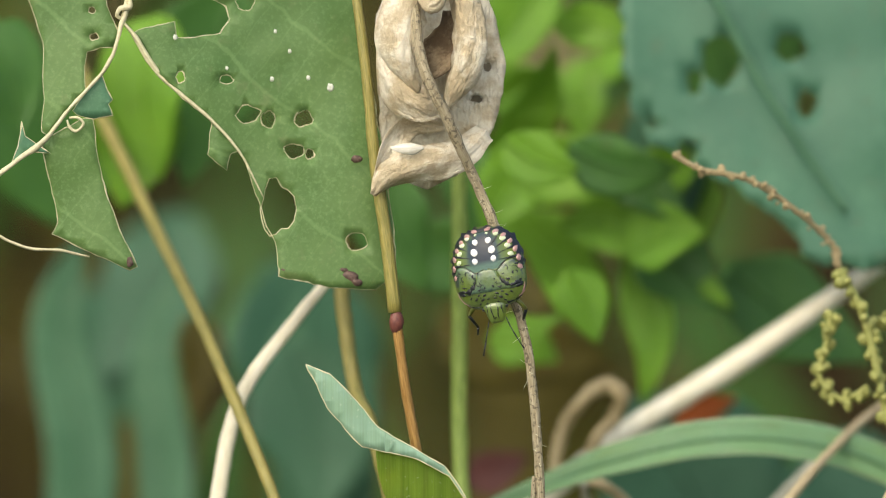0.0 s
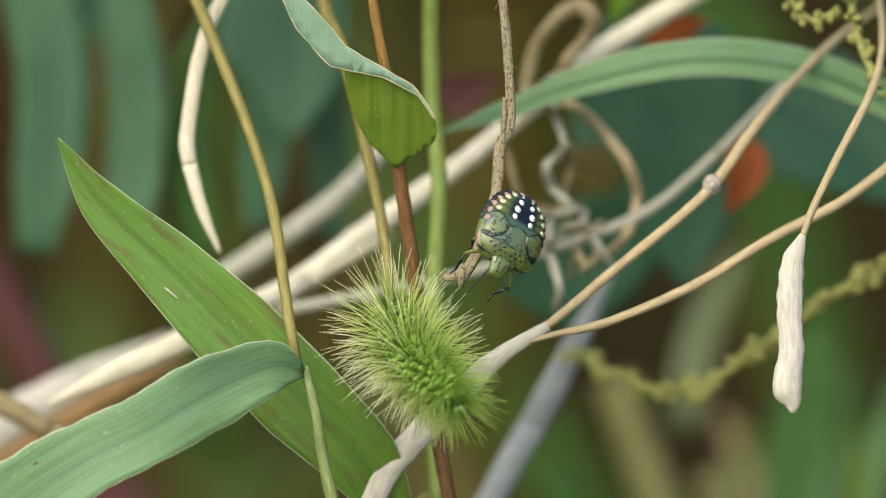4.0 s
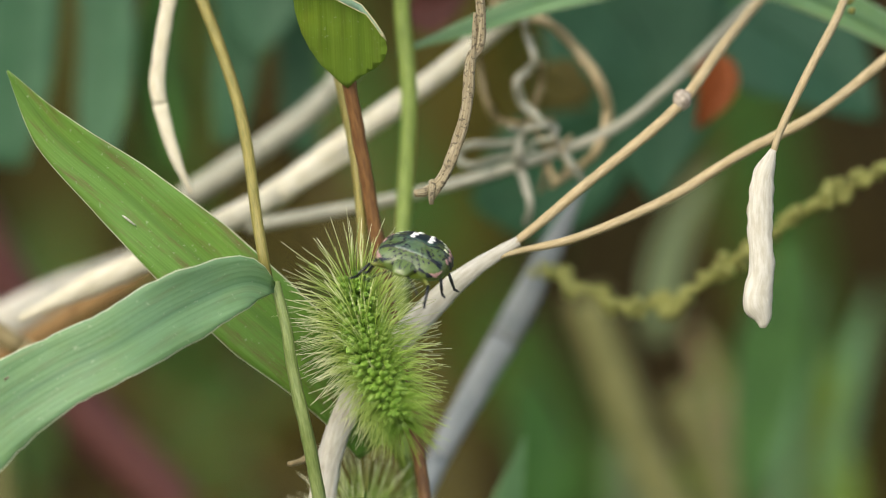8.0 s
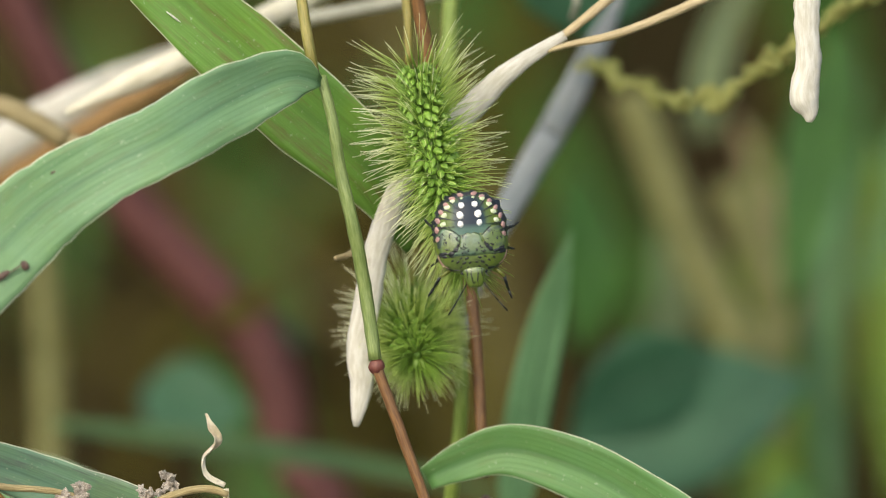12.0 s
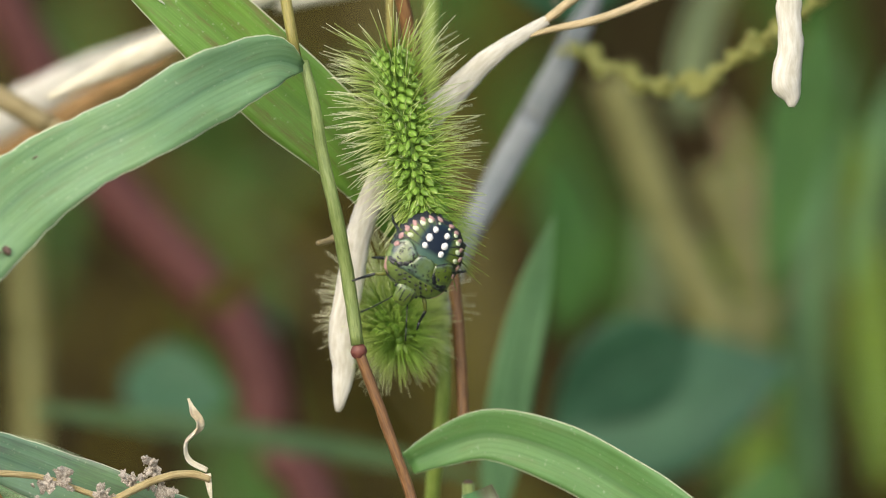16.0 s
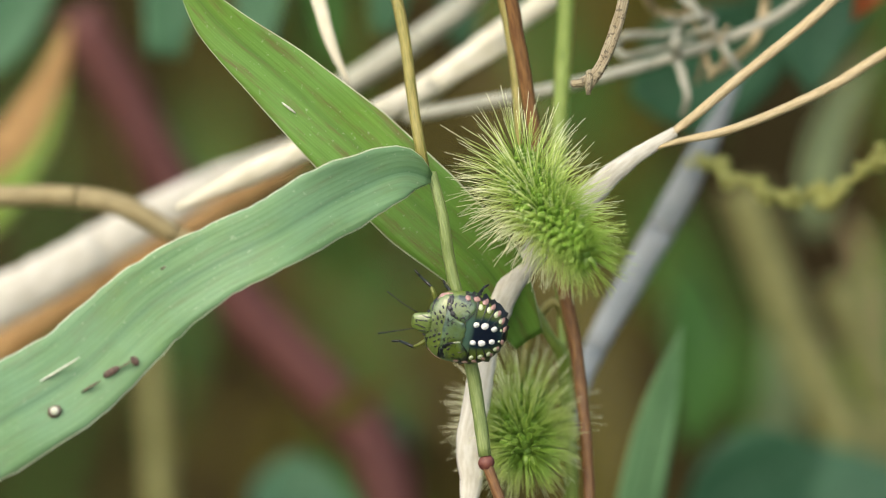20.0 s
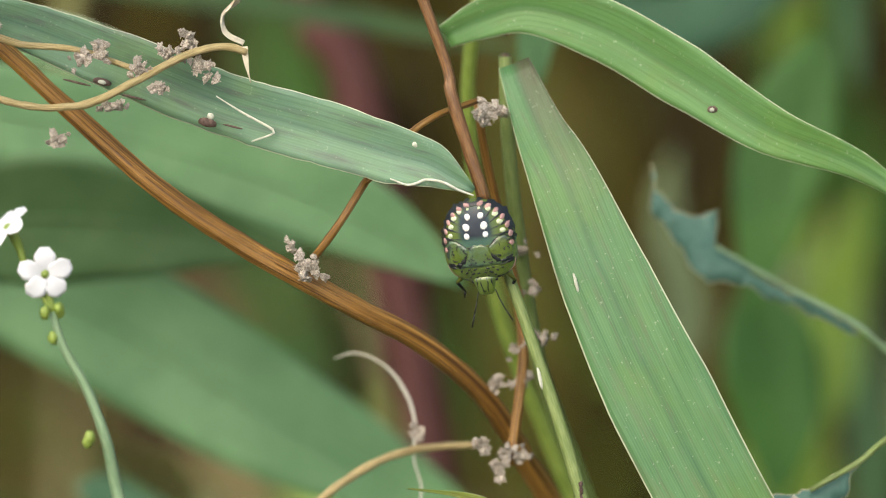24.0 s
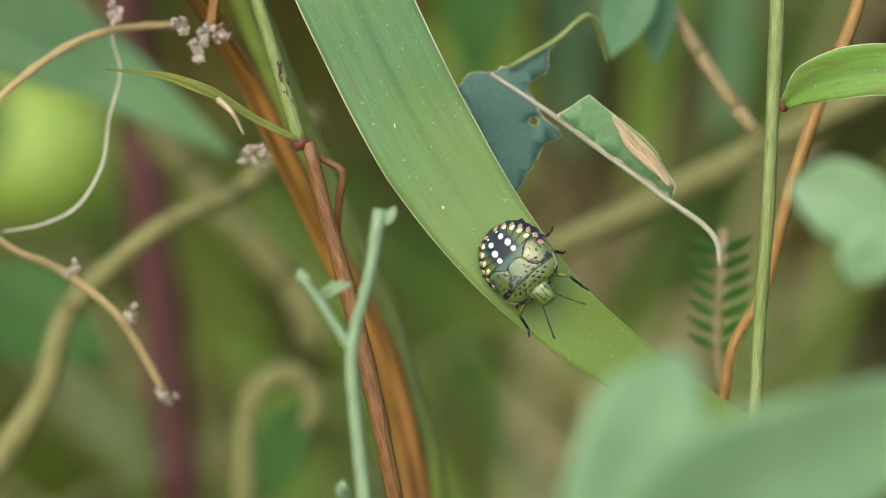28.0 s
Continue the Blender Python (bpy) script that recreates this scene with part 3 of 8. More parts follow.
part("stem", tube([(-9.4, -10.7, 459.4), (-8.4, -12.3, 455.7), (-7.7, -13.0, 451.4), (-6.6, -13.9, 446.6), (-5.5, -13.9, 440.7), (-4.5, -15.1, 434.1)], [0.46, 0.54, 0.6, 0.62, 0.6], 32), STEM_GREEN, plant, "green middle stem")
part("node", blob((-4.4, -15.2, 433.5), (0.76, 0.72, 0.78), seed=2), NODE_RED, plant, "swollen red node")
part("stem", tube([(-4.4, -15.2, 433.5), (-2.2, -16.2, 427.6), (0.6, -17.6, 419.4), (0.5, -17.9, 419.2), (3.7, -19.8, 408.9)], [0.5, 0.5, 0.56, 0.62], 40), STEM_RED, plant, "red-brown lower stem")
part("node", blob((3.6, -20.0, 408.4), (0.66, 0.6, 0.9), seed=4), NODE_RED, plant, "swollen red node")
part("stem", tube([(3.6, -20.0, 408.4), (5.8, -21.4, 402.5), (7.8, -22.7, 397.0), (10.4, -24.5, 389.5), (12.4, -26.0, 383.0), (14.2, -27.4, 377.0)], [0.42, 0.55, 0.6, 0.66], 40), STEM_GREEN, plant, "green stem with a pale scar")
part("node", blob((14.2, -27.4, 376.9), (0.8, 0.75, 0.8), seed=5), NODE_RED, plant, "swollen red node")
part("stem", tube([(14.9, -27.4, 376.9), (16.9, -28.5, 369.0), (19.7, -30.3, 358.8), (22.7, -32.1, 344.3), (24.2, -31.1, 332.2), (24.5, -31.9, -2)], [0.62, 0.75, 0.8, 0.8, 0.9, 1.0], 50), STEM_RED, plant, "reddish lowest stem")
part("leaf_scar", blob((8.7, -24.1, 393.3), (0.18, 0.12, 1.1), Matrix.Rotation(radians(-12), 3, 'Y'), 3), WHITE_SCAR, plant, "pale dry scar")
part("leaf", blade([(-9.5, -11.9, 459.1), (-11.9, -13.8, 460.0), (-17.7, -17.2, 458.2), (-24.2, -20.8, 454.9), (-28.8, -21.2, 452.7), (-34.3, -22.8, 449.4), (-41.3, -25.9, 443.3), (-47.8, -28.6, 439.7), (-54.6, -33.3, 436.0)],
     [0.95, 4.70, 6.80, 6.50, 6.80, 7.90, 9.05, 9.48, 9.22], [0, -5, -10, 6, 10, 0, 6, 5, 0], [24, 8, 4, 3, 3], 60, 5, 0.14, 0.5, 1, 0.06), BLUE_GREEN, plant, "blue-green drooping leaf with brown scars")
part("leaf_collar", blob((-11.2, -12.6, 459.9), (1.3, 0.3, 0.55), LEAN_A, seed=8), COLLAR, plant, "purplish leaf collar")
part("leaf", blade([(2.7, -20.9, 410.1), (0.7, -20.4, 411.2), (-1.1, -20.0, 412.2), (-4.6, -19.2, 413.1), (-12.2, -17.3, 415.1), (-19.1, -15.8, 416.8), (-28.3, -14.8, 420.3), (-38.6, -12.3, 423.8), (-45.9, -10.0, 425.4)],
     [0.6, 2.9, 4.4, 5.6, 6.1, 5.9, 5.9, 4.6, 1.02], [0, 0, -5, -12, -15], [25, 10, 8], 60, 5, 0.14, 0.4, 2, 0.05), GREY_GREEN, plant, "grey-green leaf with white and dark scars")
part("leaf", blade([(14.1, -27.9, 377.1), (10.4, -27.9, 379.0), (5.8, -28.3, 381.7), (1.7, -28.9, 383.5), (-3.3, -29.7, 384.4)],
     [0.51, 0.72, 1.23, 1.02, 0.15], [35, 45, 40], 30, 26, 3, 0.12, 0.5, 3), HALF_DRY, plant, "small half-dry leaf with curled tip")
part("leaf_tip", tube([(6.8, -28.4, 381.2), (8.1, -29.7, 380.2), (9.1, -30.1, 378.3)], [0.35, 0.22, 0.12], 10, 6), DRY_LEAF, plant, "dry curled strip")
part("side_shoot", tube([(14.4, -27.5, 376.8), (16.5, -26.9, 375.0), (18.0, -27.1, 374.2), (17.8, -26.7, 371.5), (17.6, -26.4, 368.3), (18.2, -25.4, 363.8)], [0.3, 0.32, 0.4, 0.34, 0.3], 24), STEM_RED, plant, "bent brown side shoot")

for c, r, m, turn in (((-37.9, -26.0, 443.7), (0.9, 0.22, 0.34), SCAR, LEAN_A), ((-39.7, -26.7, 442.5), (1.1, 0.2, 0.10), SCAR, LEAN_A), ((-36.7, -25.7, 444.3), (0.9, 0.2, 0.07), SCAR, LEAN_A), ((-35.8, -25.5, 444.6), (0.36, 0.22, 0.5), SCAR, LEAN_A),
                      ((-42.9, -27.8, 440.4), (0.7, 0.22, 0.55), SCAR, LEAN_A), ((-42.9, -28.0, 440.5), (0.42, 0.2, 0.38), WHITE_SCAR, LEAN_A), ((-42.8, -26.5, 443.8), (2.6, 0.2, 0.10), WHITE_SCAR, LEAN_A), ((-33.3, -23.3, 452.7), (0.3, 0.2, 0.1), SCAR, LEAN_A),
                      ((-31.1, -15.4, 419.0), (0.9, 0.22, 0.35), SCAR, LEAN_B), ((-31.1, -15.6, 419.0), (0.4, 0.2, 0.2), WHITE_SCAR, LEAN_B), ((-21.5, -17.3, 415.6), (0.9, 0.22, 0.42), SCAR, LEAN_B), ((-21.2, -17.3, 416.2), (0.34, 0.2, 0.3), WHITE_SCAR, LEAN_B),
                      ((-19.2, -17.6, 415.3), (1.0, 0.2, 0.10), SCAR, LEAN_B), ((-28.2, -16.1, 417.7), (1.2, 0.2, 0.10), SCAR, LEAN_B), ((-33.4, -15.2, 418.9), (1.4, 0.2, 0.12), SCAR, LEAN_B), ((-2.6, -19.8, 414.1), (0.3, 0.2, 0.3), WHITE_SCAR, LEAN_B)):
    part("leaf_scar", blob(c, r, turn, 3), m, plant, "dark leaf scar" if m is SCAR else "white leaf scar")
part("torn_edge", tube([(-20.7, -17.0, 418.0), (-18.3, -17.2, 416.5), (-15.5, -17.8, 415.0), (-15.4, -17.8, 414.8), (-17.5, -17.6, 413.9)], [0.05, 0.11, 0.13, 0.12, 0.08], 24, 5), WHITE_SCAR, plant, "white scrape")
part("torn_edge", tube([(-4.9, -20.6, 411.1), (-3.3, -21.0, 410.6), (-2.4, -21.1, 410.8), (-1.7, -21.1, 411.1), (-0.1, -21.3, 410.9), (1.3, -21.3, 410.2), (2.7, -21.4, 409.7)], [0.06, 0.12, 0.14, 0.14, 0.13, 0.12, 0.08], 34, 6), WHITE_SCAR, plant, "pale chewed edge")

plant.location += V((-0.3, 0, -0.35))

# ---- second grass: stem with a curled leaf above, a long arching leaf and the broad blade below ----
shoot = thing("grass_shoot", (5.0, -5.3, 420.9), "brown-red grass stem topped by a curled lime leaf", "grass")
part("stem", tube([(-8.0, 0.6, 529.1), (-6.8, -1.3, 520.0), (-5.9, -2.2, 511.3), (-4.9, -2.9, 504.4), (-4.1, -3.6, 497.8)], [0.42, 0.5, 0.6, 0.62], 30), STEM_OLIVE, shoot, "olive-tan upper stem")
part("node", blob((-4.0, -3.7, 497.0), (0.68, 0.68, 1.15), seed=6), NODE_RED, shoot, "swollen dark red node")
part("stem", tube([(-4.0, -3.7, 497.0), (-3.1, -3.4, 490.5), (-2.0, -3.0, 484.2), (-1.5, -1.5, 480.5), (-1.2, -1.2, 477.2)], [0.45, 0.48, 0.55], 24), STEM_ORANGE, shoot, "orange-brown stem")
part("stem", tube([(-1.3, -1.2, 478.0), (-0.5, -0.8, 472.5), (0.9, -0.4, 462.3), (2.65, -1.1, 450.1), (4.1, -1.4, 441.7), (4.84, -3.0, 432.6), (5.0, -5.3, 420.9)], [0.62, 0.66, 0.66, 0.58, 0.52], 60), STEM_RED, shoot, "brown-red lower stem")
plant2 = thing("grass_plant", (9.4, -26.6, -2), "jointed grass with broad arching blades", "grass")
part("node", blob((5.3, -5.7, 418.9), (0.6, 0.5, 0.5), seed=9), SCAR, plant2, "dark brown node")
part("stem", tube([(5.3, -5.7, 419.1), (5.6, -6.2, 411.3), (8.2, -4.6, 391.3), (11.6, 0.5, 379.9), (14.6, 4.5, 371.1), (19.6, 7.1, 358.6), (25.6, 8.7, 339.5), (9.4, -26.6, -2)], [0.6, 0.7, 0.75, 0.8, 0.9], 60), STEM_GREEN, plant2, "green lowest stem")
lf, rim = torn_leaf([(-5.9, -6.0, 485.8), (-2.3, -7.0, 485.4), (0.3, -7.2, 484.1), (1.5, -7.4, 482.7), (2.35, -6.9, 481.1), (2.6, -6.4, 479.9), (2.3, -5.4, 478.8), (1.4, -4.2, 477.9), (0.3, -3.2, 477.3), (-0.5, -2.2, 476.6), (-1.2, -1.7, 475.9), (-1.9, -1.8, 476.5), (-2.5, -2.3, 477.2), (-3.6, -3.2, 478.3), (-4.5, -4.2, 479.8), (-5.2, -4.9, 481.5), (-5.7, -5.4, 483.6)], [], 0.05, 0.9, 0.14, 0.7, 21)
rim.free()
part("leaf", lf, LIME, shoot, "lime curled leaf with fine ribs")
lf, rim = torn_leaf([(-12.2, -4.1, 493.2), (-10.0, -6.2, 492.4), (-7.9, -7.4, 490.4), (-5.6, -8.3, 487.6), (-2.3, -8.5, 485.8), (0.4, -8.2, 484.3), (1.6, -7.6, 482.7), (2.5, -6.9, 481.0), (0.8, -7.8, 483.4), (-2.3, -7.6, 485.0), (-5.6, -7.5, 485.6), (-7.1, -7.0, 485.9), (-8.6, -6.8, 487.5), (-10.2, -5.5, 489.4), (-11.2, -4.8, 491.4)], [], 0.12, 0.6, 0.14, 0.9, 22)
part("folded_edge", lf, PALE_FOLD, shoot, "pale folded leaf edge")
part("leaf_rim", rim, LEAF_RIM, shoot, "thin pale leaf rim")
part("leaf", blade([(-0.1, -6.3, 421.1), (3.0, -7.0, 422.8), (7.1, -7.7, 424.1), (13.8, -9.0, 422.5), (21.6, -10.8, 418.4), (29.3, -12.7, 413.8), (38.1, -13.6, 410.2), (43.7, -14.6, 405.9)],
     [2.4, 3.8, 4.9, 5.9, 6.05, 4.71, 2.56, 0.31], [0, 5, 10, 10, 5], [20, 12, 10], 60, 5, 0.14, 0.4, 6), ARCH_BLADE, plant2, "arching green leaf with a dark scar")
strap = part("leaf", blade([(6.1, -8.8, 419.0), (8.4, -12.9, 413.8), (10.2, -15.6, 410.6), (14.5, -19.7, 401.0), (19.3, -22.9, 391.2), (27.6, -26.6, 376.3), (34.7, -29.5, 367.3), (40.3, -31.1, 362.1), (48.0, -30.7, 356.5), (56.3, -29.2, 351.1), (70.3, -27.8, 342.6)],
     [3.00, 4.70, 6.10, 8.60, 10.04, 9.73, 7.99, 6.46, 5.23, 4.35, 2.05], [0, 0, 5, 5, 0, -5, -15, -20, -15], [10, 8, 6, 5, 5], 90, 6, 0.16, 0.4, 7), BIG_BLADE, plant2, "broad strap-shaped green blade")
pivoted(strap, (6.1, -8.8, 419.0))
for c, r in (((11.7, -20.0, 400.9), (0.16, 0.2, 1.0)), ((24.2, -26.1, 378.3), (0.12, 0.2, 0.4)), ((22.2, -26.1, 378.5), (0.4, 0.2, 0.10)), ((28.8, -28.2, 371.4), (0.14, 0.2, 0.2))):
    part("leaf_scar", blob(c, r, Matrix.Rotation(radians(-15), 3, 'Y'), 3), WHITE_SCAR, strap, "white leaf scar")
part("leaf_scar", blob((36.3, -29.4, 368.1), (0.45, 0.25, 0.5), Matrix.Rotation(radians(-30), 3, 'Y'), 3), SCAR, strap, "dark leaf scar")
part("leaf_scar", blob((36.2, -29.6, 368.1), (0.24, 0.2, 0.28), None, 3), WHITE_SCAR, strap, "white leaf scar")
part("leaf_scar", blob((24.2, -12.0, 415.4), (0.5, 0.25, 0.34), None, 3), SCAR, plant2, "dark leaf scar")
part("leaf_scar", blob((24.15, -12.2, 415.4), (0.24, 0.2, 0.18), None, 3), WHITE_SCAR, plant2, "white leaf scar")

# ---- leaf tucked behind the jointed stem ----
plant3 = thing("grass_plant", (1.9, -5.8, -2), "green grass with a broad pointed leaf", "grass")
swayer = part("leaf", blade([(-34.0, -5.8, 477.8), (-29.9, -5.6, 472.2), (-23.7, -5.5, 466.7), (-17.1, -5.4, 460.7), (-10.9, -5.3, 454.9), (-4.7, -4.2, 449.0), (-0.9, -1.4, 442.1)],
     [0.20, 4.10, 6.46, 8.20, 8.45, 6.92, 3.07], [10, 5, 0, 0, -5], [12, 10, 10], 60, 5, 0.14, 0.4, 8), GREEN, plant3, "broad pointed green leaf with brown stains")
pivoted(swayer, (-0.9, -1.4, 442.1))
part("leaf_scar", blob((-23.0, -6.2, 464.1), (0.85, 0.15, 0.1), Matrix.Rotation(radians(38), 3, 'Y'), 3), WHITE_SCAR, swayer, "white leaf scar")
part("stem", tube([(-1.4, 2.3, 446.1), (2.3, 2.2, 439.8), (2.3, 4.3, 439.3), (3.1, 4.0, 427.1), (1.9, 5.3, 412.4), (4.8, 8.0, 392.7), (9.6, 10.4, 379.0), (20.0, 12.5, 352.8), (27.7, 12.5, 331.8), (1.9, -5.8, -2)], [0.4, 0.6, 0.75, 0.8, 0.9], 60), STEM_LIME, plant3, "lime stem")
part("stem", tube([(1.6, 25.5, 526.2), (1.8, 23.0, 503.1), (1.9, 20.7, 480.5), (2.6, 18.3, 471.6), (2.2, 16.2, 463.8), (1.8, 12.7, 454.5), (2.6, 8.5, 440.8), (2.3, 4.3, 439.3)], [0.7, 0.8, 0.8, 0.7], 50), STEM_LIME, plant3, "lime-green straight stem")


# ---- foxtail heads ----
def foxtail(name, length, core, bristle, seeds, hairs, label, seed):
    """A bristly foxtail head hanging from its base at the origin along -z, slightly bowed."""
    rnd = random.Random(seed)
    head = thing(name, (0, 0, 0), label, "foxtail", "foxtail heads")

    def axis(s):
        return Vector((0.9 * math.sin(s * 2.2), -0.5 * math.sin(s * 3), -length * s)) * MM

    def girth(s):
        return core * (0.55 + 0.45 * math.sin(math.pi * min(1, 0.15 + s * 0.9)) ** 0.7) * (1 if s < 0.85 else 1 - (s - 0.85) * 2.6)

    bm = bmesh.new()
    add_tube(bm, [axis(i / 14) for i in range(15)], [0.5, core * 0.72, core * 0.8, core * 0.75, core * 0.6, 0.3], 8, 0.1)
    part("rachis", bm, RACHIS, head)
    grain = bmesh.new()
    rings = []
    for z, w in ((-0.62, 0.10), (-0.42, 0.30), (-0.1, 0.40), (0.25, 0.35), (0.55, 0.18), (0.80, 0.03)):
        rings.append([grain.verts.new(Vector((w * math.cos(a), w * 0.8 * math.sin(a), z)) * MM) for a in [2 * math.pi * k / 8 for k in range(8)]])
    for r0, r1 in zip(rings, rings[1:]):
        for k in range(8):
            grain.faces.new((r0[k], r0[(k + 1) % 8], r1[(k + 1) % 8], r1[k]))
    me = mesh_of("seed", grain, SEED)
    for i in range(seeds):
        s = (i + 0.5) / seeds
        a = i * 2.39996 + rnd.uniform(-0.2, 0.2)
        out = Vector((math.cos(a), math.sin(a), 0))
        o = new("seed", me)
        o.parent = head
        k = rnd.uniform(0.85, 1.2)
        z = (out * 0.72 + Vector((0, 0, -0.7)) + Vector((rnd.uniform(-.2, .2), rnd.uniform(-.2, .2), 0))).normalized()
        o.matrix_basis = Matrix.LocRotScale(axis(s) + out * (girth(s) * MM) + Vector((0, 0, rnd.uniform(-.2, .2) * MM)), z.to_track_quat('Z', 'Y'), (k, k, k))
    bm = bmesh.new()
    for i in range(hairs):
        s = rnd.uniform(0.0, 1.0) ** 0.9
        a = rnd.uniform(0, 2 * math.pi)
        out = Vector((math.cos(a), math.sin(a), 0))
        up = 0.85 - 1.95 * s
        d = (out + Vector((rnd.uniform(-.25, .25), rnd.uniform(-.25, .25), up + rnd.uniform(-.3, .3)))).normalized()
        p0 = axis(s) + out * (girth(s) * 0.6 * MM)
        ln = bristle * rnd.uniform(0.6, 1.1) * (1 - 0.42 * s) * MM
        bend = Vector((rnd.uniform(-1, 1), rnd.uniform(-1, 1), -0.9)) * ln * 0.10
        add_tube(bm, [p0, p0 + d * ln * 0.5 + bend * 0.3, p0 + d * ln + bend], [0.048, 0.042, 0.02], 3)
    hair = part("bristles", bm, BRISTLE, head, "pale green stiff bristles")
    hair["kind"] = "stuff"
    return head


fox = foxtail("foxtail_head", 19.5, 1.8, 6.8, 300, 1200, "bristly green foxtail head bending under the bug", 3)
fox2 = foxtail("foxtail_head", 13.0, 2.2, 6.6, 190, 1250, "bristly foxtail head pointing forward, green with pale tips", 5)

part("stem", tube([(-1.8, -1.3, 458.7), (-1.9, -0.0, 463.3), (-2.4, 2.7, 468.5), (-4.5, 6.2, 478.5), (-6.6, 9.4, 486.5), (-7.8, 13.4, 488.5), (-9.1, 16.4, 497.1), (-9.4, 19.1, 502.6)], [0.35, 0.5, 0.62, 0.7, 0.75], 50), STEM_OLIVE, plant3, "olive stalk of the foxtail head")
part("stem", tube([(-1.6, 4.4, 436.4), (-0.6, 4.6, 441.8), (1.5, 4.9, 444.6), (3.3, 5.1, 439.0), (2.8, 5.2, 431.4), (3.4, 5.1, 427.4)], [0.35, 0.45, 0.55], 40), STEM_OLIVE, plant3, "stalk of the lower foxtail head")

# ---- hanging dry tendril and the dry leaf on it ----
dry = thing("dry_tendril", (-2.0, 1.5, 527.5), "dry tan tendril hanging from a withered leaf, hooked end", "tendril")
part("tendril", tube([(-2.5, -0.4, 529.2), (-1.7, -5.8, 520.9), (0.8, -5.8, 515.3), (2.9, -4.3, 510.5), (4.7, -4.8, 506.4), (6.7, -5.5, 499.3), (7.9, -6.0, 494.9), (8.9, -7.2, 484.7), (8.9, -7.8, 480.2), (8.1, -7.8, 479.2), (7.7, -8.5, 474.9), (6.7, -9.0, 471.3), (5.3, -9.5, 468.3), (4.0, -10.0, 467.3), (3.0, -10.4, 467.2)],
     [0.5, 0.52, 0.48, 0.46, 0.42, 0.44, 0.5, 0.5, 0.45, 0.34], 90, 9, 0.25), TENDRIL, dry, "wrinkled tan stalk")
part("tendril_strand", tube([(8.5, -7.5, 483.3), (8.3, -8.2, 479.2), (7.9, -8.9, 474.7), (6.9, -9.4, 471.1), (5.6, -9.8, 468.3), (4.5, -10.1, 466.6)], [0.2, 0.26, 0.3, 0.3, 0.32, 0.3], 30, 7, 0.35), TENDRIL, dry, "second strand of the tendril")
part("tendril_tip", tube([(4.7, -9.5, 468.1), (4.5, -10.6, 467.2), (4.5, -10.8, 466.2)], [0.45, 0.3, 0.2], 8, 6), TENDRIL, dry)
bm = bmesh.new()
rnd = random.Random(4)
hairs_path = spline([(2.9, -4.3, 510.5), (4.7, -4.8, 506.4), (6.7, -5.5, 499.3), (8.9, -7.2, 484.7)], 34)
for p in hairs_path:
    d = Vector((rnd.uniform(-0.4, 1), rnd.uniform(-1, 0.4), rnd.uniform(-0.3, 0.5))).normalized()
    add_tube(bm, [p, p + d * 0.0007, p + d * 0.0012], [0.02, 0.018, 0.006], 3)
part("hairs", bm, BRISTLE, dry)["kind"] = "stuff"


def curl(centre_points, widths, tilt, fold, seed, wave=1.2):
    return blade(centre_points, widths, tilt, fold, 34, 6, 0.2, wave, seed, 0.15)


withered = thing("withered_leaf", (-2.0, 1.5, 527.5), "withered tan leaf curled up with small holes", "dry leaf")
lf, rim = torn_leaf([(-4.3, 0.6, 509.5), (-1.2, 0.5, 508.7), (1.6, 0.6, 509.9), (3.8, 0.9, 512.3), (5.4, 1.3, 515.9), (5.9, 1.7, 520.0), (4.9, 2.1, 524.4), (3.4, 2.6, 529.0), (-4.3, 2.6, 529.0), (-5.8, 2.1, 523.9), (-5.6, 1.5, 518.2), (-5.4, 1.0, 513.1)],
     [((4.3, 1.7, 519.7), 0.45, 0.5), ((3.3, 1.4, 516.9), 0.6, 0.4)], 0.25, 1.6, 0.25, 0.8, 15)
part("leaf_back", lf, WITHERED, withered)
# backing behind the holes, coloured dark for the shade inside the curl
part("curled_back", blade([(-0.2, 3.7, 510.2), (2.1, 5.1, 513.7), (2.9, 6.1, 519.4), (2.1, 6.4, 526.6)], [1.54, 4.10, 4.30, 4.10], [0, 0], 0, n=20, cross=4, thick=0.2, wave=0.6, seed=25, cup=-0.3), WITHERED_SHADED, withered, "brown inside of the curl, shade painted in")
part("crinkled_rim", rim, WITHERED, withered)
DW = dict(n=34, cross=6, thick=0.2, wave=1.6, ragged=0.12)
part("curled_lobe", blade([(-0.5, -0.3, 529.7), (-3.0, -3.7, 525.9), (-3.7, -5.0, 522.9), (-3.2, -5.3, 520.4), (-2.0, -4.6, 518.0)], [3.59, 4.30, 4.30, 3.79, 1.02], [-10, 0, 10], 0, cup=[-0.9, -1.1, -1.0], seed=12, **DW), WITHERED, withered)
part("curled_lobe", blade([(-5.5, -1.0, 523.1), (-4.8, -3.3, 520.2), (-3.5, -4.6, 518.0), (-1.5, -4.7, 516.7), (0.8, -2.7, 516.3)], [1.54, 3.59, 4.35, 3.07, 0.82], [20, 10, 0], 0, cup=-0.9, seed=13, **DW), WITHERED, withered)
part("curled_lobe", blade([(0.8, -1.3, 529.8), (2.1, -3.8, 525.4), (2.4, -4.7, 521.8), (1.4, -4.5, 518.7), (0.6, -3.7, 516.6)], [2.56, 3.07, 3.38, 3.07, 1.02], [15, 10, 0], 0, cup=-1.1, seed=14, **DW), WITHERED, withered)
part("curled_lobe", blade([(-2.0, -3.5, 528.4), (-0.7, -5.2, 526.0), (0.3, -4.6, 527.5), (0.8, -3.3, 529.9)], [1.54, 1.84, 1.84, 1.54], [0, 10, 20], 0, cup=-0.9, seed=16, **DW), WITHERED, withered)
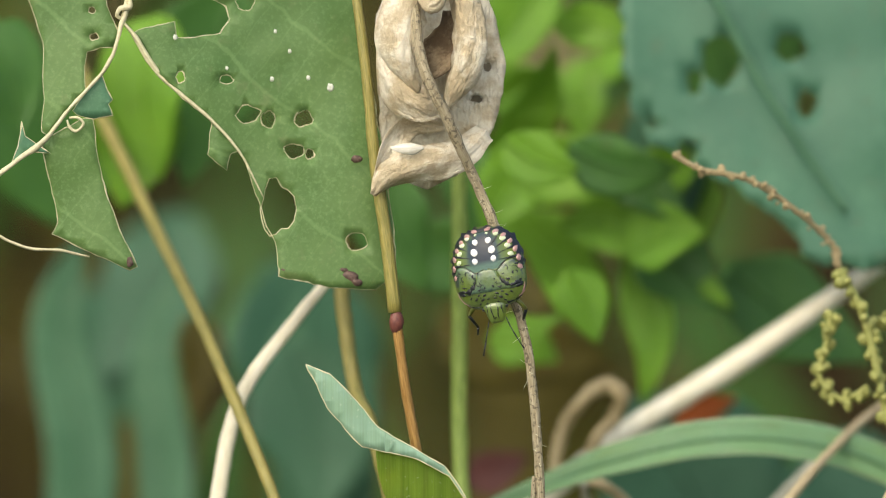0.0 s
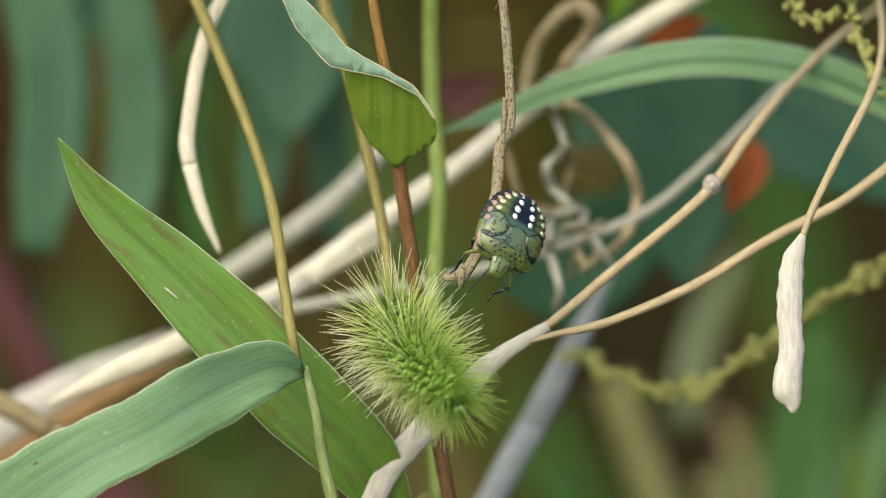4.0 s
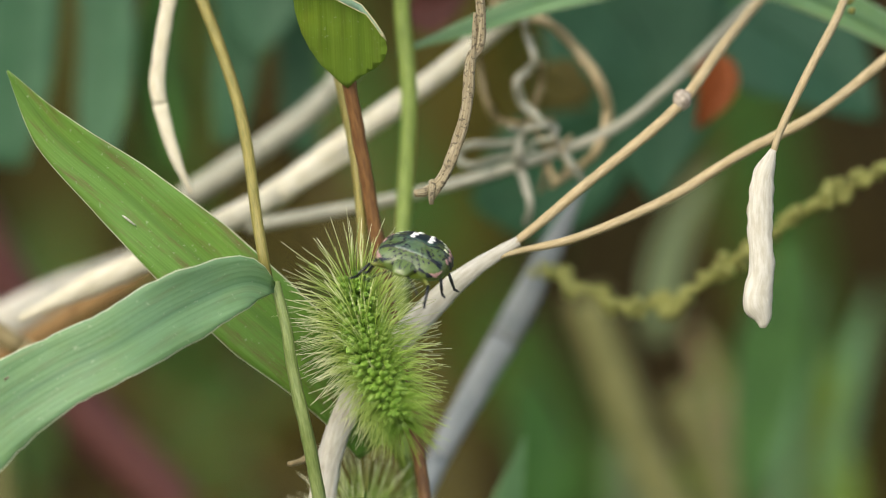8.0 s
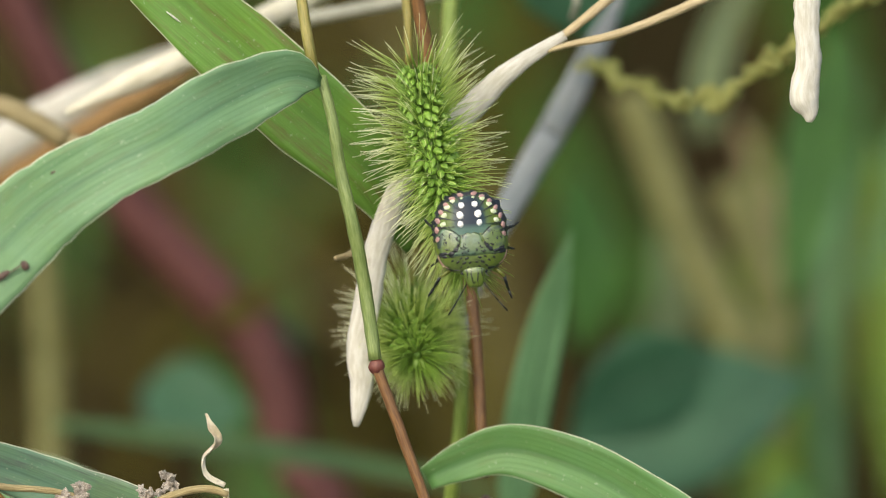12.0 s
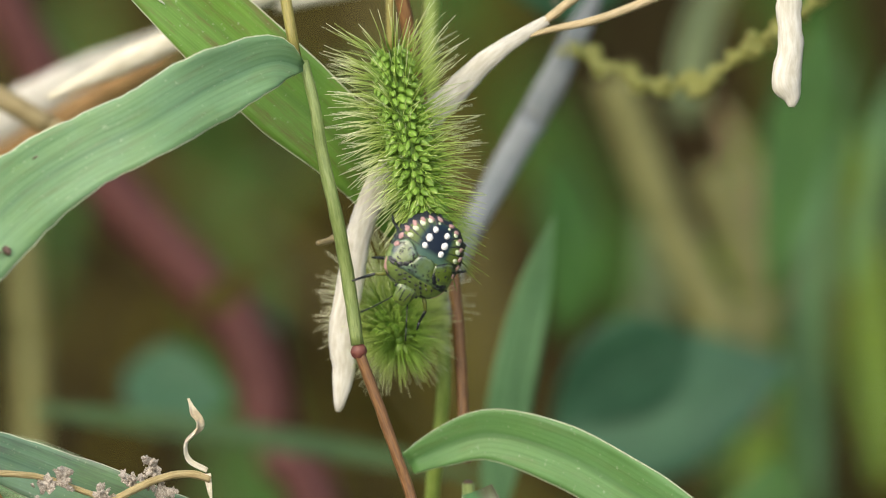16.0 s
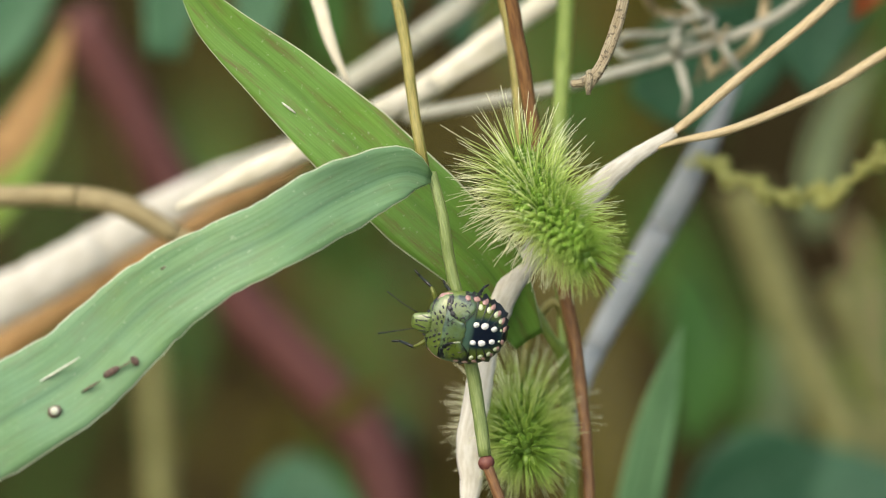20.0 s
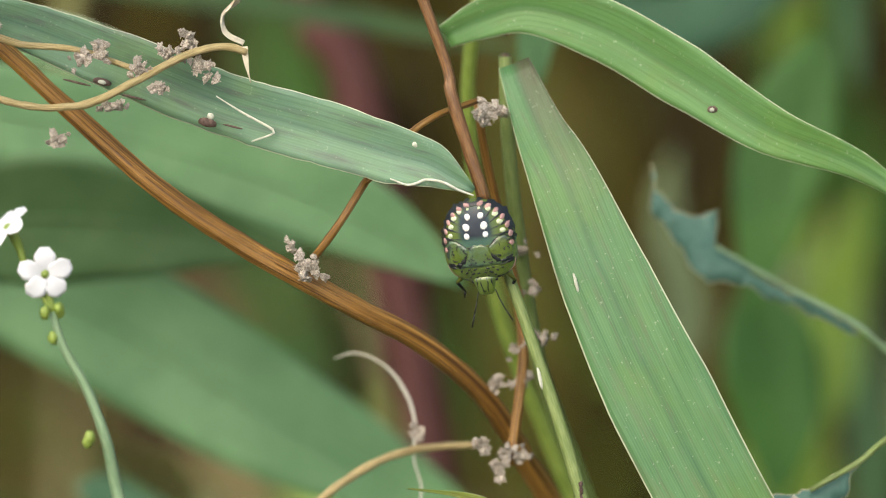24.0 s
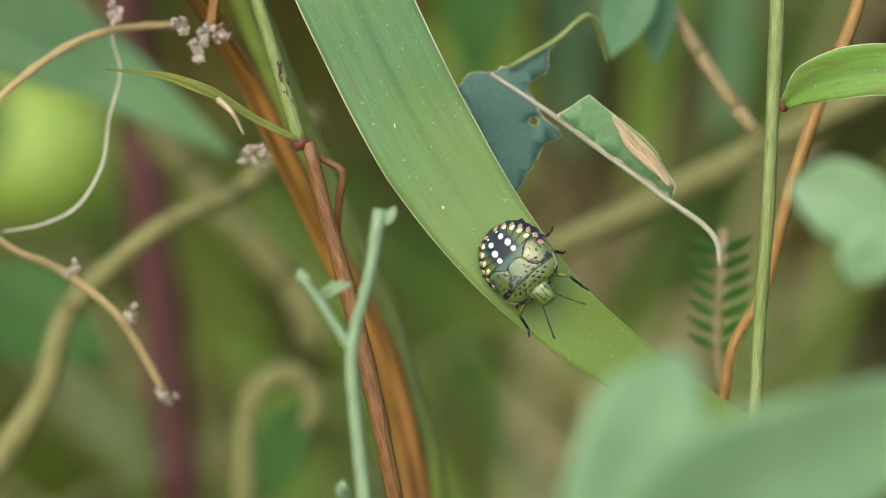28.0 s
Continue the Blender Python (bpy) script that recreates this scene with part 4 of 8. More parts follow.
# inner fold in the same darkened colour, shade of the hollow included
part("inner_fold", blade([(-2.5, -0.9, 519.5), (-0.7, -1.2, 521.0), (0.8, -1.0, 523.1), (0.8, -0.8, 525.1)], [3.07, 3.59, 3.07, 2.05], [0, 20], 0, cup=0.8, seed=18, **DW), WITHERED_SHADED, withered)
part("bottom_fold", blade([(-6.1, -4.5, 508.6), (-4.8, -4.4, 510.1), (-1.7, -4.8, 511.3), (1.6, -3.2, 512.2), (4.2, -0.9, 514.1)], [0.72, 2.56, 3.28, 3.38, 2.05], [20, 10, 0], 0, cup=-0.7, seed=17, **DW), WITHERED, withered)
part("bottom_fold", blade([(-5.9, -3.5, 509.1), (-4.6, -3.1, 512.9), (-2.8, -1.4, 514.6), (0.3, -0.9, 514.6)], [1.02, 2.36, 2.25, 1.02], [30, 20, 0], 0, cup=0.5, seed=19, **DW), WITHERED, withered)
part("pale_husk", blade([(-4.5, -5.1, 513.0), (-3.5, -5.3, 512.9), (-2.5, -5.3, 512.9), (-1.5, -5.1, 513.0)], [0.20, 0.92, 1.13, 0.31], [0, 15], 10, cup=-0.6, ragged=0.3, seed=20, n=14, cross=4, thick=0.1, wave=0.3), PALE_POD, withered, "white papery husk")

# ---- eaten leaf and its torn neighbour ----
eaten = thing("eaten_leaf", (-11.6, 6.1, 533.4), "green leaf riddled with insect holes, dried pale rim", "leaf")
lf, rim = torn_leaf([(-28.0, -0.0, 522.9), (-26.3, -0.3, 520.3), (-25.9, -0.4, 519.6), (-23.3, -0.6, 517.1), (-20.8, -0.8, 515.0), (-21.2, -1.2, 511.9), (-20.3, -1.2, 511.3), (-19.5, -1.3, 510.6), (-19.1, -1.2, 512.0), (-18.3, -1.1, 512.3), (-17.7, -1.2, 511.2), (-16.8, -1.5, 508.4), (-15.1, -2.0, 504.1), (-14.7, -2.3, 501.0), (-13.6, -2.4, 500.7), (-10.0, -1.4, 500.0), (-5.8, -1.5, 499.5), (-4.0, -0.3, 501.1), (-4.3, 0.2, 505.4), (-5.9, 2.2, 515.6), (-7.4, 4.3, 525.7), (-8.5, 6.3, 534.9), (-24.4, 4.3, 535.1), (-21.8, 1.4, 526.5), (-19.5, 1.2, 525.2), (-19.1, 1.1, 524.0), (-20.0, 1.0, 522.8), (-22.3, 0.9, 522.5), (-24.1, 0.9, 522.5), (-24.2, 1.1, 523.9), (-26.2, 0.0, 523.5)],
     [((-17.5, -0.8, 515.5), 1.13, 0.82), ((-15.7, -0.8, 515.1), 0.72, 0.77), ((-12.5, -0.8, 515.0), 0.82, 0.77), ((-19.5, -0.5, 518.7), 0.67, 0.41), ((-23.6, -0.4, 519.0), 0.46, 0.51), ((-13.3, -1.1, 512.2), 0.92, 0.72), ((-11.9, -1.2, 511.9), 0.46, 0.46),
      ((-14.9, -1.7, 507.0), 1.54, 2.56), ((-7.6, -1.0, 504.0), 1.08, 0.77), ((-17.8, 0.3, 525.6), 0.87, 0.82)], 0.22, 1.0, 0.2, 1.0, 1)
part("leaf_blade", lf, CHEWED, eaten)
part("dried_rim", rim, LEAF_RIM, eaten, "pale dried rim")
part("edge_vein", tube([(-28.2, -0.2, 523.3), (-26.0, -0.6, 519.7), (-20.8, -1.0, 515.1), (-18.3, -1.3, 512.3), (-16.1, -1.8, 508.2)], [0.16, 0.18, 0.14, 0.05], 26, 6, 0.3), LEAF_RIM, eaten, "pale bare edge vein")
for at, r in (((-10.0, -0.2, 518.0), 0.40), ((-13.7, 0.0, 521.3), 0.22), ((-15.0, 0.2, 523.1), 0.2), ((-19.4, -0.5, 519.8), 0.2), ((-15.3, -0.5, 518.8), 0.25), ((-12.0, -0.4, 518.9), 0.24), ((-24.1, -0.3, 522.6), 0.28)):
    part("pale_blister", blob(at, (r * 0.75, 0.12, r * 0.9), None, 3, 0.5, 7, 12), WHITE_SCAR, eaten, "pale blister")
for at, r in (((-7.6, -0.5, 511.5), 0.5), ((-8.3, -1.5, 500.8), 0.8), ((-14.3, -2.2, 501.5), 0.35), ((-7.6, -1.5, 500.3), 0.5), ((-8.8, -1.5, 501.4), 0.4)):
    part("brown_blotch", blob(at, (r, 0.22, r * 0.7), None, 8, 0.6, 5, 9), SCAR, eaten, "brown rotten blotch")

torn = thing("torn_leaf", (-35.3, 4.1, 533.5), "torn green leaf shred with ragged pale rim", "leaf")
lf, rim = torn_leaf([(-38.7, 3.1, 533.6), (-37.5, 1.3, 526.0), (-36.5, 0.5, 523.3), (-36.1, -0.1, 522.0), (-36.0, -0.6, 517.1), (-36.2, -0.9, 514.1), (-35.6, -1.0, 513.7), (-33.6, -0.7, 516.2), (-32.3, -0.6, 517.6), (-32.3, -0.3, 519.8), (-32.1, -0.2, 521.2), (-30.9, -0.1, 521.7), (-29.7, 0.1, 521.7), (-29.2, 0.5, 523.0), (-30.4, 1.3, 525.4), (-31.0, 3.1, 533.6)],
     [((-31.5, 0.5, 522.6), 0.41, 0.36), ((-31.7, 1.2, 525.0), 0.36, 0.31)], 0.14, 0.8, 0.18, 1.0, 2)
part("leaf_blade", lf, CHEWED, torn)
part("dried_rim", rim, LEAF_RIM, torn, "pale dried rim")
lf, rim = torn_leaf([(-36.1, -1.4, 513.3), (-35.8, -1.7, 510.5), (-34.9, -2.0, 507.5), (-34.8, -2.2, 505.9), (-35.3, -2.3, 504.8), (-33.7, -2.4, 504.1), (-29.9, -2.6, 502.3), (-28.2, -2.7, 501.6), (-27.6, -2.6, 501.9), (-28.5, -2.4, 503.7), (-29.4, -2.2, 505.9), (-29.7, -2.1, 506.6), (-30.3, -2.0, 508.3), (-31.2, -1.6, 511.9), (-31.6, -1.2, 515.2), (-32.3, -1.2, 515.3), (-34.2, -1.3, 514.5)], [], 0.16, 0.8, 0.18, 1.0, 3)
part("leaf_shred", lf, CHEWED, torn, "hanging torn shred")
part("dried_rim", rim, LEAF_RIM, torn, "pale dried rim")
lf, rim = torn_leaf([(-30.8, -1.0, 519.3), (-30.3, -1.1, 517.9), (-29.8, -1.2, 517.0), (-30.2, -1.3, 516.6), (-29.8, -1.4, 515.6), (-31.5, -1.4, 515.3), (-32.9, -1.4, 515.6), (-33.4, -1.3, 516.0), (-32.1, -1.2, 517.8)], [], 0.1, 0.4, 0.18, 0.8, 4)
part("leaf_scrap", lf, TEAL_PALE, torn, "blue-green leaf scrap")
part("dried_rim", rim, LEAF_RIM, torn, "pale dried rim")
lf, rim = torn_leaf([(-38.0, -2.2, 515.1), (-37.7, -2.4, 513.8), (-36.6, -2.5, 513.0), (-35.4, -2.5, 512.2), (-37.2, -2.5, 512.4), (-38.9, -2.6, 511.3), (-38.3, -2.5, 512.8)], [], 0.1, 0.3, 0.15, 0.8, 5)
part("leaf_scrap", lf, TEAL_PALE, torn, "blue-green leaf scrap")
part("dried_rim", rim, LEAF_RIM, torn, "pale dried rim")
part("vein", tube([(-28.6, 0.5, 527.7), (-28.5, -0.2, 525.3), (-29.1, -0.6, 523.4), (-29.7, -1.0, 521.2), (-30.8, -1.4, 519.4), (-32.0, -1.5, 518.0), (-33.7, -1.7, 516.2), (-36.1, -2.2, 513.3), (-38.0, -2.8, 511.9), (-40.2, -3.4, 510.3), (-42.4, -3.5, 508.8)], [0.2, 0.28, 0.2, 0.16, 0.18, 0.2, 0.26, 0.24, 0.2], 50, 7, 0.6), LEAF_RIM, torn, "bare pale leaf vein")
part("vein", tube([(-28.6, -0.3, 524.2), (-29.4, -0.6, 524.6), (-29.1, -0.6, 525.3), (-28.2, -0.4, 525.4), (-28.4, -0.1, 526.4), (-28.9, 0.2, 527.2)], [0.12, 0.2, 0.26, 0.3, 0.2], 26, 6, 0.8), LEAF_RIM, torn, "shrivelled vein knot")
part("vein", tube([(-33.9, -1.9, 515.2), (-33.7, -2.1, 514.6), (-33.1, -2.1, 514.2), (-32.4, -2.1, 514.9), (-32.9, -2.0, 515.4), (-33.7, -1.9, 515.4)], [0.12, 0.14, 0.12], 24, 6, 0.5), LEAF_RIM, torn, "pale dried ring")
part("vein", tube([(-28.7, -0.5, 523.9), (-27.6, -0.5, 522.5), (-26.2, -0.6, 520.2), (-25.4, -0.6, 519.2)], [0.14, 0.2, 0.2, 0.18], 20, 6, 0.4), LEAF_RIM, torn, "bare pale leaf vein")
part("vein", tube([(-41.3, -3.8, 505.9), (-39.4, -4.0, 504.5), (-37.2, -4.0, 503.7), (-34.6, -3.6, 503.5), (-33.4, -3.1, 503.2), (-31.9, -2.7, 502.8)], [0.1, 0.13, 0.12, 0.16, 0.08], 24, 6, 0.5), LEAF_RIM, torn, "bare pale leaf vein")
part("brown_tip", blob((-28.2, -2.7, 502.3), (0.35, 0.2, 0.5), None, 4, 0.5, 5, 8), SCAR, torn, "dried brown tip")

# ---- straw and pods ----
def straw(name, pts, radii, mat, label, category="straw", n=40, flat=1.0, rough=0.1, kind="", base=None):
    """A dry or blurred stalk grown in three lengths, one after the other."""
    ob = thing(name, pts[0] if base is None else base, label, category, "dry stalks", kind)
    line, shares = curve(pts, n)
    cuts = [0, n * 2 // 5, n * 3 // 4, n - 1]
    for c0, c1 in zip(cuts, cuts[1:]):
        bm = bmesh.new()
        add_tube(bm, line[c0:c1 + 1], radii, 9, rough, flat, shares[c0:c1 + 1])
        part("stalk_length", bm, mat, ob)
    return ob


straw("straw_stalk", [(42.0, 46.5, 496.8), (27.9, 43.5, 487.4), (17.0, 40.8, 480.9), (6.1, 37.5, 472.2), (-3.6, 34.7, 465.5), (-11.6, 31.8, 460.0), (-23.5, 31.2, 454.5), (-30.0, 34.0, 450.6)], [0.8, 1.2, 1.05, 1.0, 1.2, 1.3, 1.0, 0.2], STRAW, "thick pale straw stalk lying across the plants", n=70)
dry_swayer = straw("dry_grass_stalk", [(-10.2, 16.3, 496.6), (-13.8, 14.9, 492.3), (-18.0, 13.3, 486.7), (-19.6, 12.7, 482.2), (-20.5, 12.1, 477.0), (-20.8, 11.8, 474.0), (-19.4, 10.9, 468.3), (-17.7, 10.3, 464.2)], [0.5, 0.6, 0.7, 0.7, 0.75, 0.75, 0.6, 0.2], STRAW, "curved dry pale grass blade", n=60, flat=0.45, base=(0, 0, 0))
straw("dry_grass_stalk", [(-33.9, 18.6, 451.1), (-27.1, 21.0, 454.0), (-20.2, 23.4, 456.8), (-11.8, 29.9, 460.1), (-2.2, 34.6, 464.9)], [0.3, 1.2, 1.1, 0.9, 0.6], STRAW, "pale tan straw blade", n=30, flat=0.5)
straw("white_straw", [(-56.5, 53.3, 434.1), (-48.9, 56.0, 437.7), (-41.3, 58.9, 441.8), (-33.0, 61.8, 446.2), (-23.8, 66.9, 450.2)], [2.7, 2.5, 2.2, 1.7, 0.3], PALE_POD, "flat bleached white straw blade", n=30, flat=0.35)
straw("orange_straw", [(-57.2, 65.6, 426.8), (-48.3, 66.6, 432.9), (-38.9, 68.8, 438.6), (-29.5, 72.9, 443.7), (-21.8, 76.7, 447.1)], [2.0, 1.9, 1.7, 1.2, 0.15], ORANGE_TAN, "dry orange-tan grass blade under a white one", n=30, flat=0.4)
straw("dry_stalk", [(-12.9, 29.5, 458.1), (-4.3, 29.7, 459.7), (4.2, 30.0, 461.5), (14.4, 30.3, 464.4), (22.4, 30.8, 467.6), (28.8, 31.5, 472.9), (35.3, 32.5, 479.2), (38.8, 32.5, 481.9)], [0.7, 0.6, 0.55, 0.5, 0.5, 0.6, 0.6], GREY_STALK, "thin pale grey-tan dry stalk", n=40)
straw("dry_stalk", [(-19.2, 49.8, 457.8), (-12.6, 50.4, 462.1), (-6.6, 51.0, 466.5), (-2.2, 51.7, 471.3)], [1.2, 1.2, 1.0], GREY_STALK, "thin pale grey-tan dry stalk", n=24)
straw("dry_stalk", [(-53.8, 27.9, 450.6), (-46.4, 28.0, 450.8), (-39.9, 27.9, 450.0), (-36.2, 27.6, 448.2), (-29.2, 27.0, 444.0)], [1.0, 1.1, 1.1, 0.8], STRAW_DULL, "blurred tan dry stalk", n=24)
straw("grey_stalk", [(19.3, 48.0, 459.3), (16.3, 46.0, 453.6), (12.5, 43.0, 446.6), (9.2, 40.0, 441.3), (6.2, 36.0, 436.5), (4.0, 32.0, 432.3), (2.9, 28.0, 428.1)], [0.3, 1.2, 1.5, 1.4, 1.2, 1.0, 0.6], plain("grey_stalk", (0.19, 0.22, 0.23), (0.31, 0.34, 0.35), 300, 0.5), "grey weathered grass blade", n=30, flat=0.4)

pod = thing("hanging_pod", (43.5, -0.4, 490.8), "pale dry seed pod hanging from a thin tan stalk", "seed pod")
part("pod_body", tube([(35.6, -7.3, 470.7), (34.7, -7.6, 468.3), (34.4, -8.3, 463.7), (34.5, -8.9, 459.6), (34.1, -9.3, 457.1), (34.6, -9.5, 455.6), (34.6, -9.7, 454.7)], [0.3, 1.0, 1.2, 1.16, 1.3, 1.42, 0.75, 0.28], 48, 12, 0.16, 0.6), PALE_POD, pod)
part("stalk", tube([(35.6, -7.3, 470.6), (36.5, -5.0, 472.6), (39.1, -3.0, 477.6), (41.8, 2.0, 481.8), (43.2, 8.0, 484.5), (43.7, 16.0, 487.7), (43.3, 24.0, 491.0)], [0.32, 0.36, 0.4, 0.4, 0.36, 0.3, 0.2], 44), TAN_PALE, pod)
pod2 = thing("hanging_pod", (8.4, -7.7, 459.5), "long white split pod hanging behind a grass stem", "seed pod")
part("pod_body", tube([(12.5, -2.2, 461.6), (7.4, -2.6, 458.3), (4.8, -2.2, 455.7), (0.7, -2.9, 451.6), (-2.4, -3.5, 448.0), (-4.5, -4.3, 442.9), (-5.5, -6.2, 438.0), (-6.3, -7.0, 432.9), (-6.1, -7.6, 430.1), (-6.5, -8.2, 427.1), (-6.6, -8.3, 426.3)], [0.46, 0.9, 1.15, 1.25, 1.25, 1.2, 1.2, 1.25, 1.25, 1.0, 0.5, 0.25], 66, 10, 0.12, 0.5), PALE_POD, pod2)
part("pod_hook", tube([(-6.2, -5.5, 442.6), (-7.4, -6.6, 441.9), (-8.5, -7.6, 441.8)], [0.4, 0.3, 0.25], 10, 6), TAN, pod2)
part("twig", tube([(11.4, -2.2, 460.9), (13.0, -2.0, 462.0), (18.2, -0.4, 466.1), (27.2, 3.3, 473.2), (30.9, 8.0, 477.4), (34.7, 18.0, 480.5), (39.4, 30.0, 483.4), (44.8, 44.0, 485.5)], [0.2, 0.44, 0.48, 0.5, 0.55, 0.45, 0.4, 0.25], 60), TAN_PALE, pod2, "thin tan forked twig")
part("twig", tube([(10.6, -2.4, 460.0), (12.6, -2.6, 460.7), (17.2, -3.1, 461.8), (26.0, -0.5, 465.1), (32.8, 1.3, 469.0), (39.9, 3.1, 472.5), (47.8, 6.0, 478.4)], [0.15, 0.36, 0.48, 0.5, 0.5], 40), TAN_PALE, pod2, "thin tan forked twig")
part("twig_joint", blob((27.6, 3.4, 473.8), (0.9, 0.7, 1.0), seed=3), BUR, pod2)

# ---- tangle of dry tendrils ----
tangle = thing("tendril_tangle", (14.2, 16.9, 469.0), "tangle of dry curled tan and grey tendrils", "tendrils")
for pts, r, m in (([(10.7, 37.0, 476.8), (11.6, 38.0, 481.7), (13.7, 37.0, 485.1), (15.7, 38.0, 486.2), (17.1, 37.0, 485.6), (16.8, 38.0, 483.5), (14.8, 37.0, 481.1), (13.4, 38.0, 477.7)], 0.95, TAN),
                  ([(12.0, 30.2, 477.9), (12.9, 32.2, 477.7), (15.4, 30.2, 477.7), (18.1, 32.2, 475.1), (20.4, 30.2, 472.2), (21.4, 32.2, 468.5), (20.4, 30.2, 465.5), (18.1, 32.2, 463.0), (16.0, 30.2, 461.9)], 0.62, TAN_PALE),
                  ([(13.5, 28.2, 477.8), (13.7, 30.2, 476.4), (14.4, 28.2, 474.5), (14.0, 30.2, 473.1), (12.8, 28.2, 472.2), (13.3, 30.2, 469.9), (14.7, 28.2, 468.8), (16.5, 30.2, 466.4), (18.1, 28.2, 464.0), (19.5, 30.2, 461.9)], 0.55, GREY_STALK),
                  ([(8.8, 32.2, 476.2), (9.3, 34.2, 472.6), (10.0, 32.2, 469.6), (11.1, 34.2, 467.7), (13.2, 32.2, 467.6), (16.3, 34.2, 467.7)], 0.42, TAN),
                  ([(13.4, 31.2, 466.6), (12.0, 33.2, 465.6), (8.2, 31.2, 465.7), (7.3, 33.2, 464.5), (8.0, 31.2, 463.8), (11.3, 33.2, 464.2), (14.7, 31.2, 465.4)], 0.45, GREY_STALK),
                  ([(14.1, 27.2, 468.0), (13.3, 29.2, 466.9), (12.9, 27.2, 465.6), (13.1, 29.2, 463.8), (14.0, 27.2, 460.7), (13.6, 29.2, 458.3)], 0.6, GREY_STALK),
                  ([(15.2, 33.2, 473.4), (15.2, 35.2, 471.0), (14.6, 33.2, 469.6), (14.1, 35.2, 467.4), (15.3, 33.2, 465.8), (15.6, 35.2, 462.8), (15.0, 33.2, 460.9)], 0.4, TAN),
                  ([(16.5, 29.2, 466.6), (15.7, 31.2, 464.5), (16.5, 29.2, 462.6), (17.6, 31.2, 463.4), (17.1, 29.2, 465.7), (17.9, 31.2, 466.6)], 0.4, TAN_PALE),
                  ([(12.0, 26.2, 468.1), (13.6, 28.2, 467.5), (15.0, 26.2, 468.3), (16.5, 28.2, 467.8), (15.9, 26.2, 467.1), (13.8, 28.2, 466.4)], 0.35, GREY_STALK)):
    part("tendril", tube(pts, [r * 0.6, r * 0.9, r * 0.5], 48, 7, 0.35), m, tangle)
spiky = thing("seed_spike", (43.7, 10.4, 482.5), "drooping yellow-green seed spike with a knobby stalk", "seed spike")


def spike(pts, r, knobs, size, mat, seed, parent):
    part("stalk", tube(pts, r, 40, 7), mat, parent)
    rn = random.Random(seed)
    grain = bmesh.new()
    add_blob(grain, Vector(), (size, size * 0.8, size), None, seed, 0.3, 4, 6)
    me = mesh_of("seed", grain, mat)
    for p in spline(pts, knobs):
        o = new("seed", me)
        o.parent = parent
        k = rn.uniform(0.6, 1.3)
        o.matrix_basis = Matrix.LocRotScale(p - BASE[parent.name] + Vector((rn.uniform(-1, 1), rn.uniform(-1, 1), rn.uniform(-1, 1))) * (MM * (r + size * 0.6)), Euler((rn.uniform(0, 6), rn.uniform(0, 6), 0)), (k, k, k))


spike([(36.9, 12.5, 500.1), (39.0, 12.0, 496.0), (40.5, 11.4, 490.3), (41.6, 10.8, 485.6), (43.3, 8.4, 482.2)], 0.4, 40, 0.55, SPIKE, 1, spiky)
spike([(36.2, 14.0, 495.8), (35.7, 13.7, 492.6), (35.1, 13.4, 490.0), (37.5, 13.1, 487.7), (39.5, 12.2, 489.1)], 0.3, 36, 0.5, SPIKE, 2, spiky)
spike([(44.8, 14.4, 499.4), (43.8, 13.9, 495.2), (40.6, 14.0, 495.2)], 0.3, 26, 0.6, SPIKE, 3, spiky)
spiky2 = thing("seed_spike", (16.9, 18.8, 455.4), "long hanging yellow-green seed spike", "seed spike")
spike([(15.1, 38.7, 452.9), (19.4, 37.4, 450.9), (25.3, 36.1, 449.4), (30.6, 34.4, 451.9), (34.8, 32.9, 455.4), (41.2, 31.5, 459.9), (49.1, 30.1, 464.4)], 0.42, 90, 0.66, SPIKE, 4, spiky2)
thread = thing("dry_thread", (28.4, 9.5, 508.1), "thin dry bumpy tan tendril", "tendril")
spike([(21.4, 9.8, 511.0), (23.7, 9.7, 509.7), (28.4, 9.5, 508.6), (33.2, 11.2, 505.3), (36.4, 12.9, 502.0), (36.9, 12.5, 500.1)], 0.28, 60, 0.3, TAN, 6, thread)

# ---- arching and blurred leaves behind ----
def back_leaf(name, points, width, mat, label, tilt=0, fold=8, seed=0, kind="broad", category="leaf"):
    leaf = thing(name, points[0], label, category, "background leaves")
    bm = broad(points, width, tilt, fold, seed) if kind == "broad" else blade(points, [width * k for k in (0.5, 0.9, 1, 1, 0.92, 0.72, 0.42, 0.03)], tilt, fold, 40, 4, 0.16, 0.5, seed)
    part("leaf_blade", bm, mat, leaf)
    part("midrib", tube([(x, y - 0.15, z) for x, y, z in points], [0.4, 0.3, 0.1], 20, 6), mat, leaf)
    return leaf


back_leaf("grass_leaf", [(52.6, 29.5, 473.6), (46.1, 28.0, 477.6), (37.5, 26.5, 481.5), (26.8, 24.7, 482.8), (16.2, 24.5, 480.7), (8.8, 26.2, 477.8), (1.4, 27.9, 474.9)], 3.97, BLUE_GREEN, "arching soft green grass leaf", 20, 10, 1, "blade")
back_leaf("bright_leaf", [(3.2, 58.5, 503.3), (9.1, 56.5, 505.0), (16.5, 54.5, 504.6), (24.0, 52.4, 500.9)], 7.4, BRIGHT, "bright green pointed leaf in shade", 10, 14, 2)
back_leaf("bright_leaf", [(11.8, 60.1, 499.2), (16.8, 58.0, 499.4), (22.5, 55.7, 496.6), (28.2, 53.3, 491.8)], 6.4, BRIGHT, "bright green pointed leaf in shade", -10, 14, 3)
back_leaf("bright_leaf", [(18.2, 59.7, 496.8), (20.0, 58.2, 491.7), (20.6, 56.9, 487.5), (19.6, 56.4, 482.0)], 5.4, BRIGHT, "bright green hanging pointed leaf", 10, 16, 4)
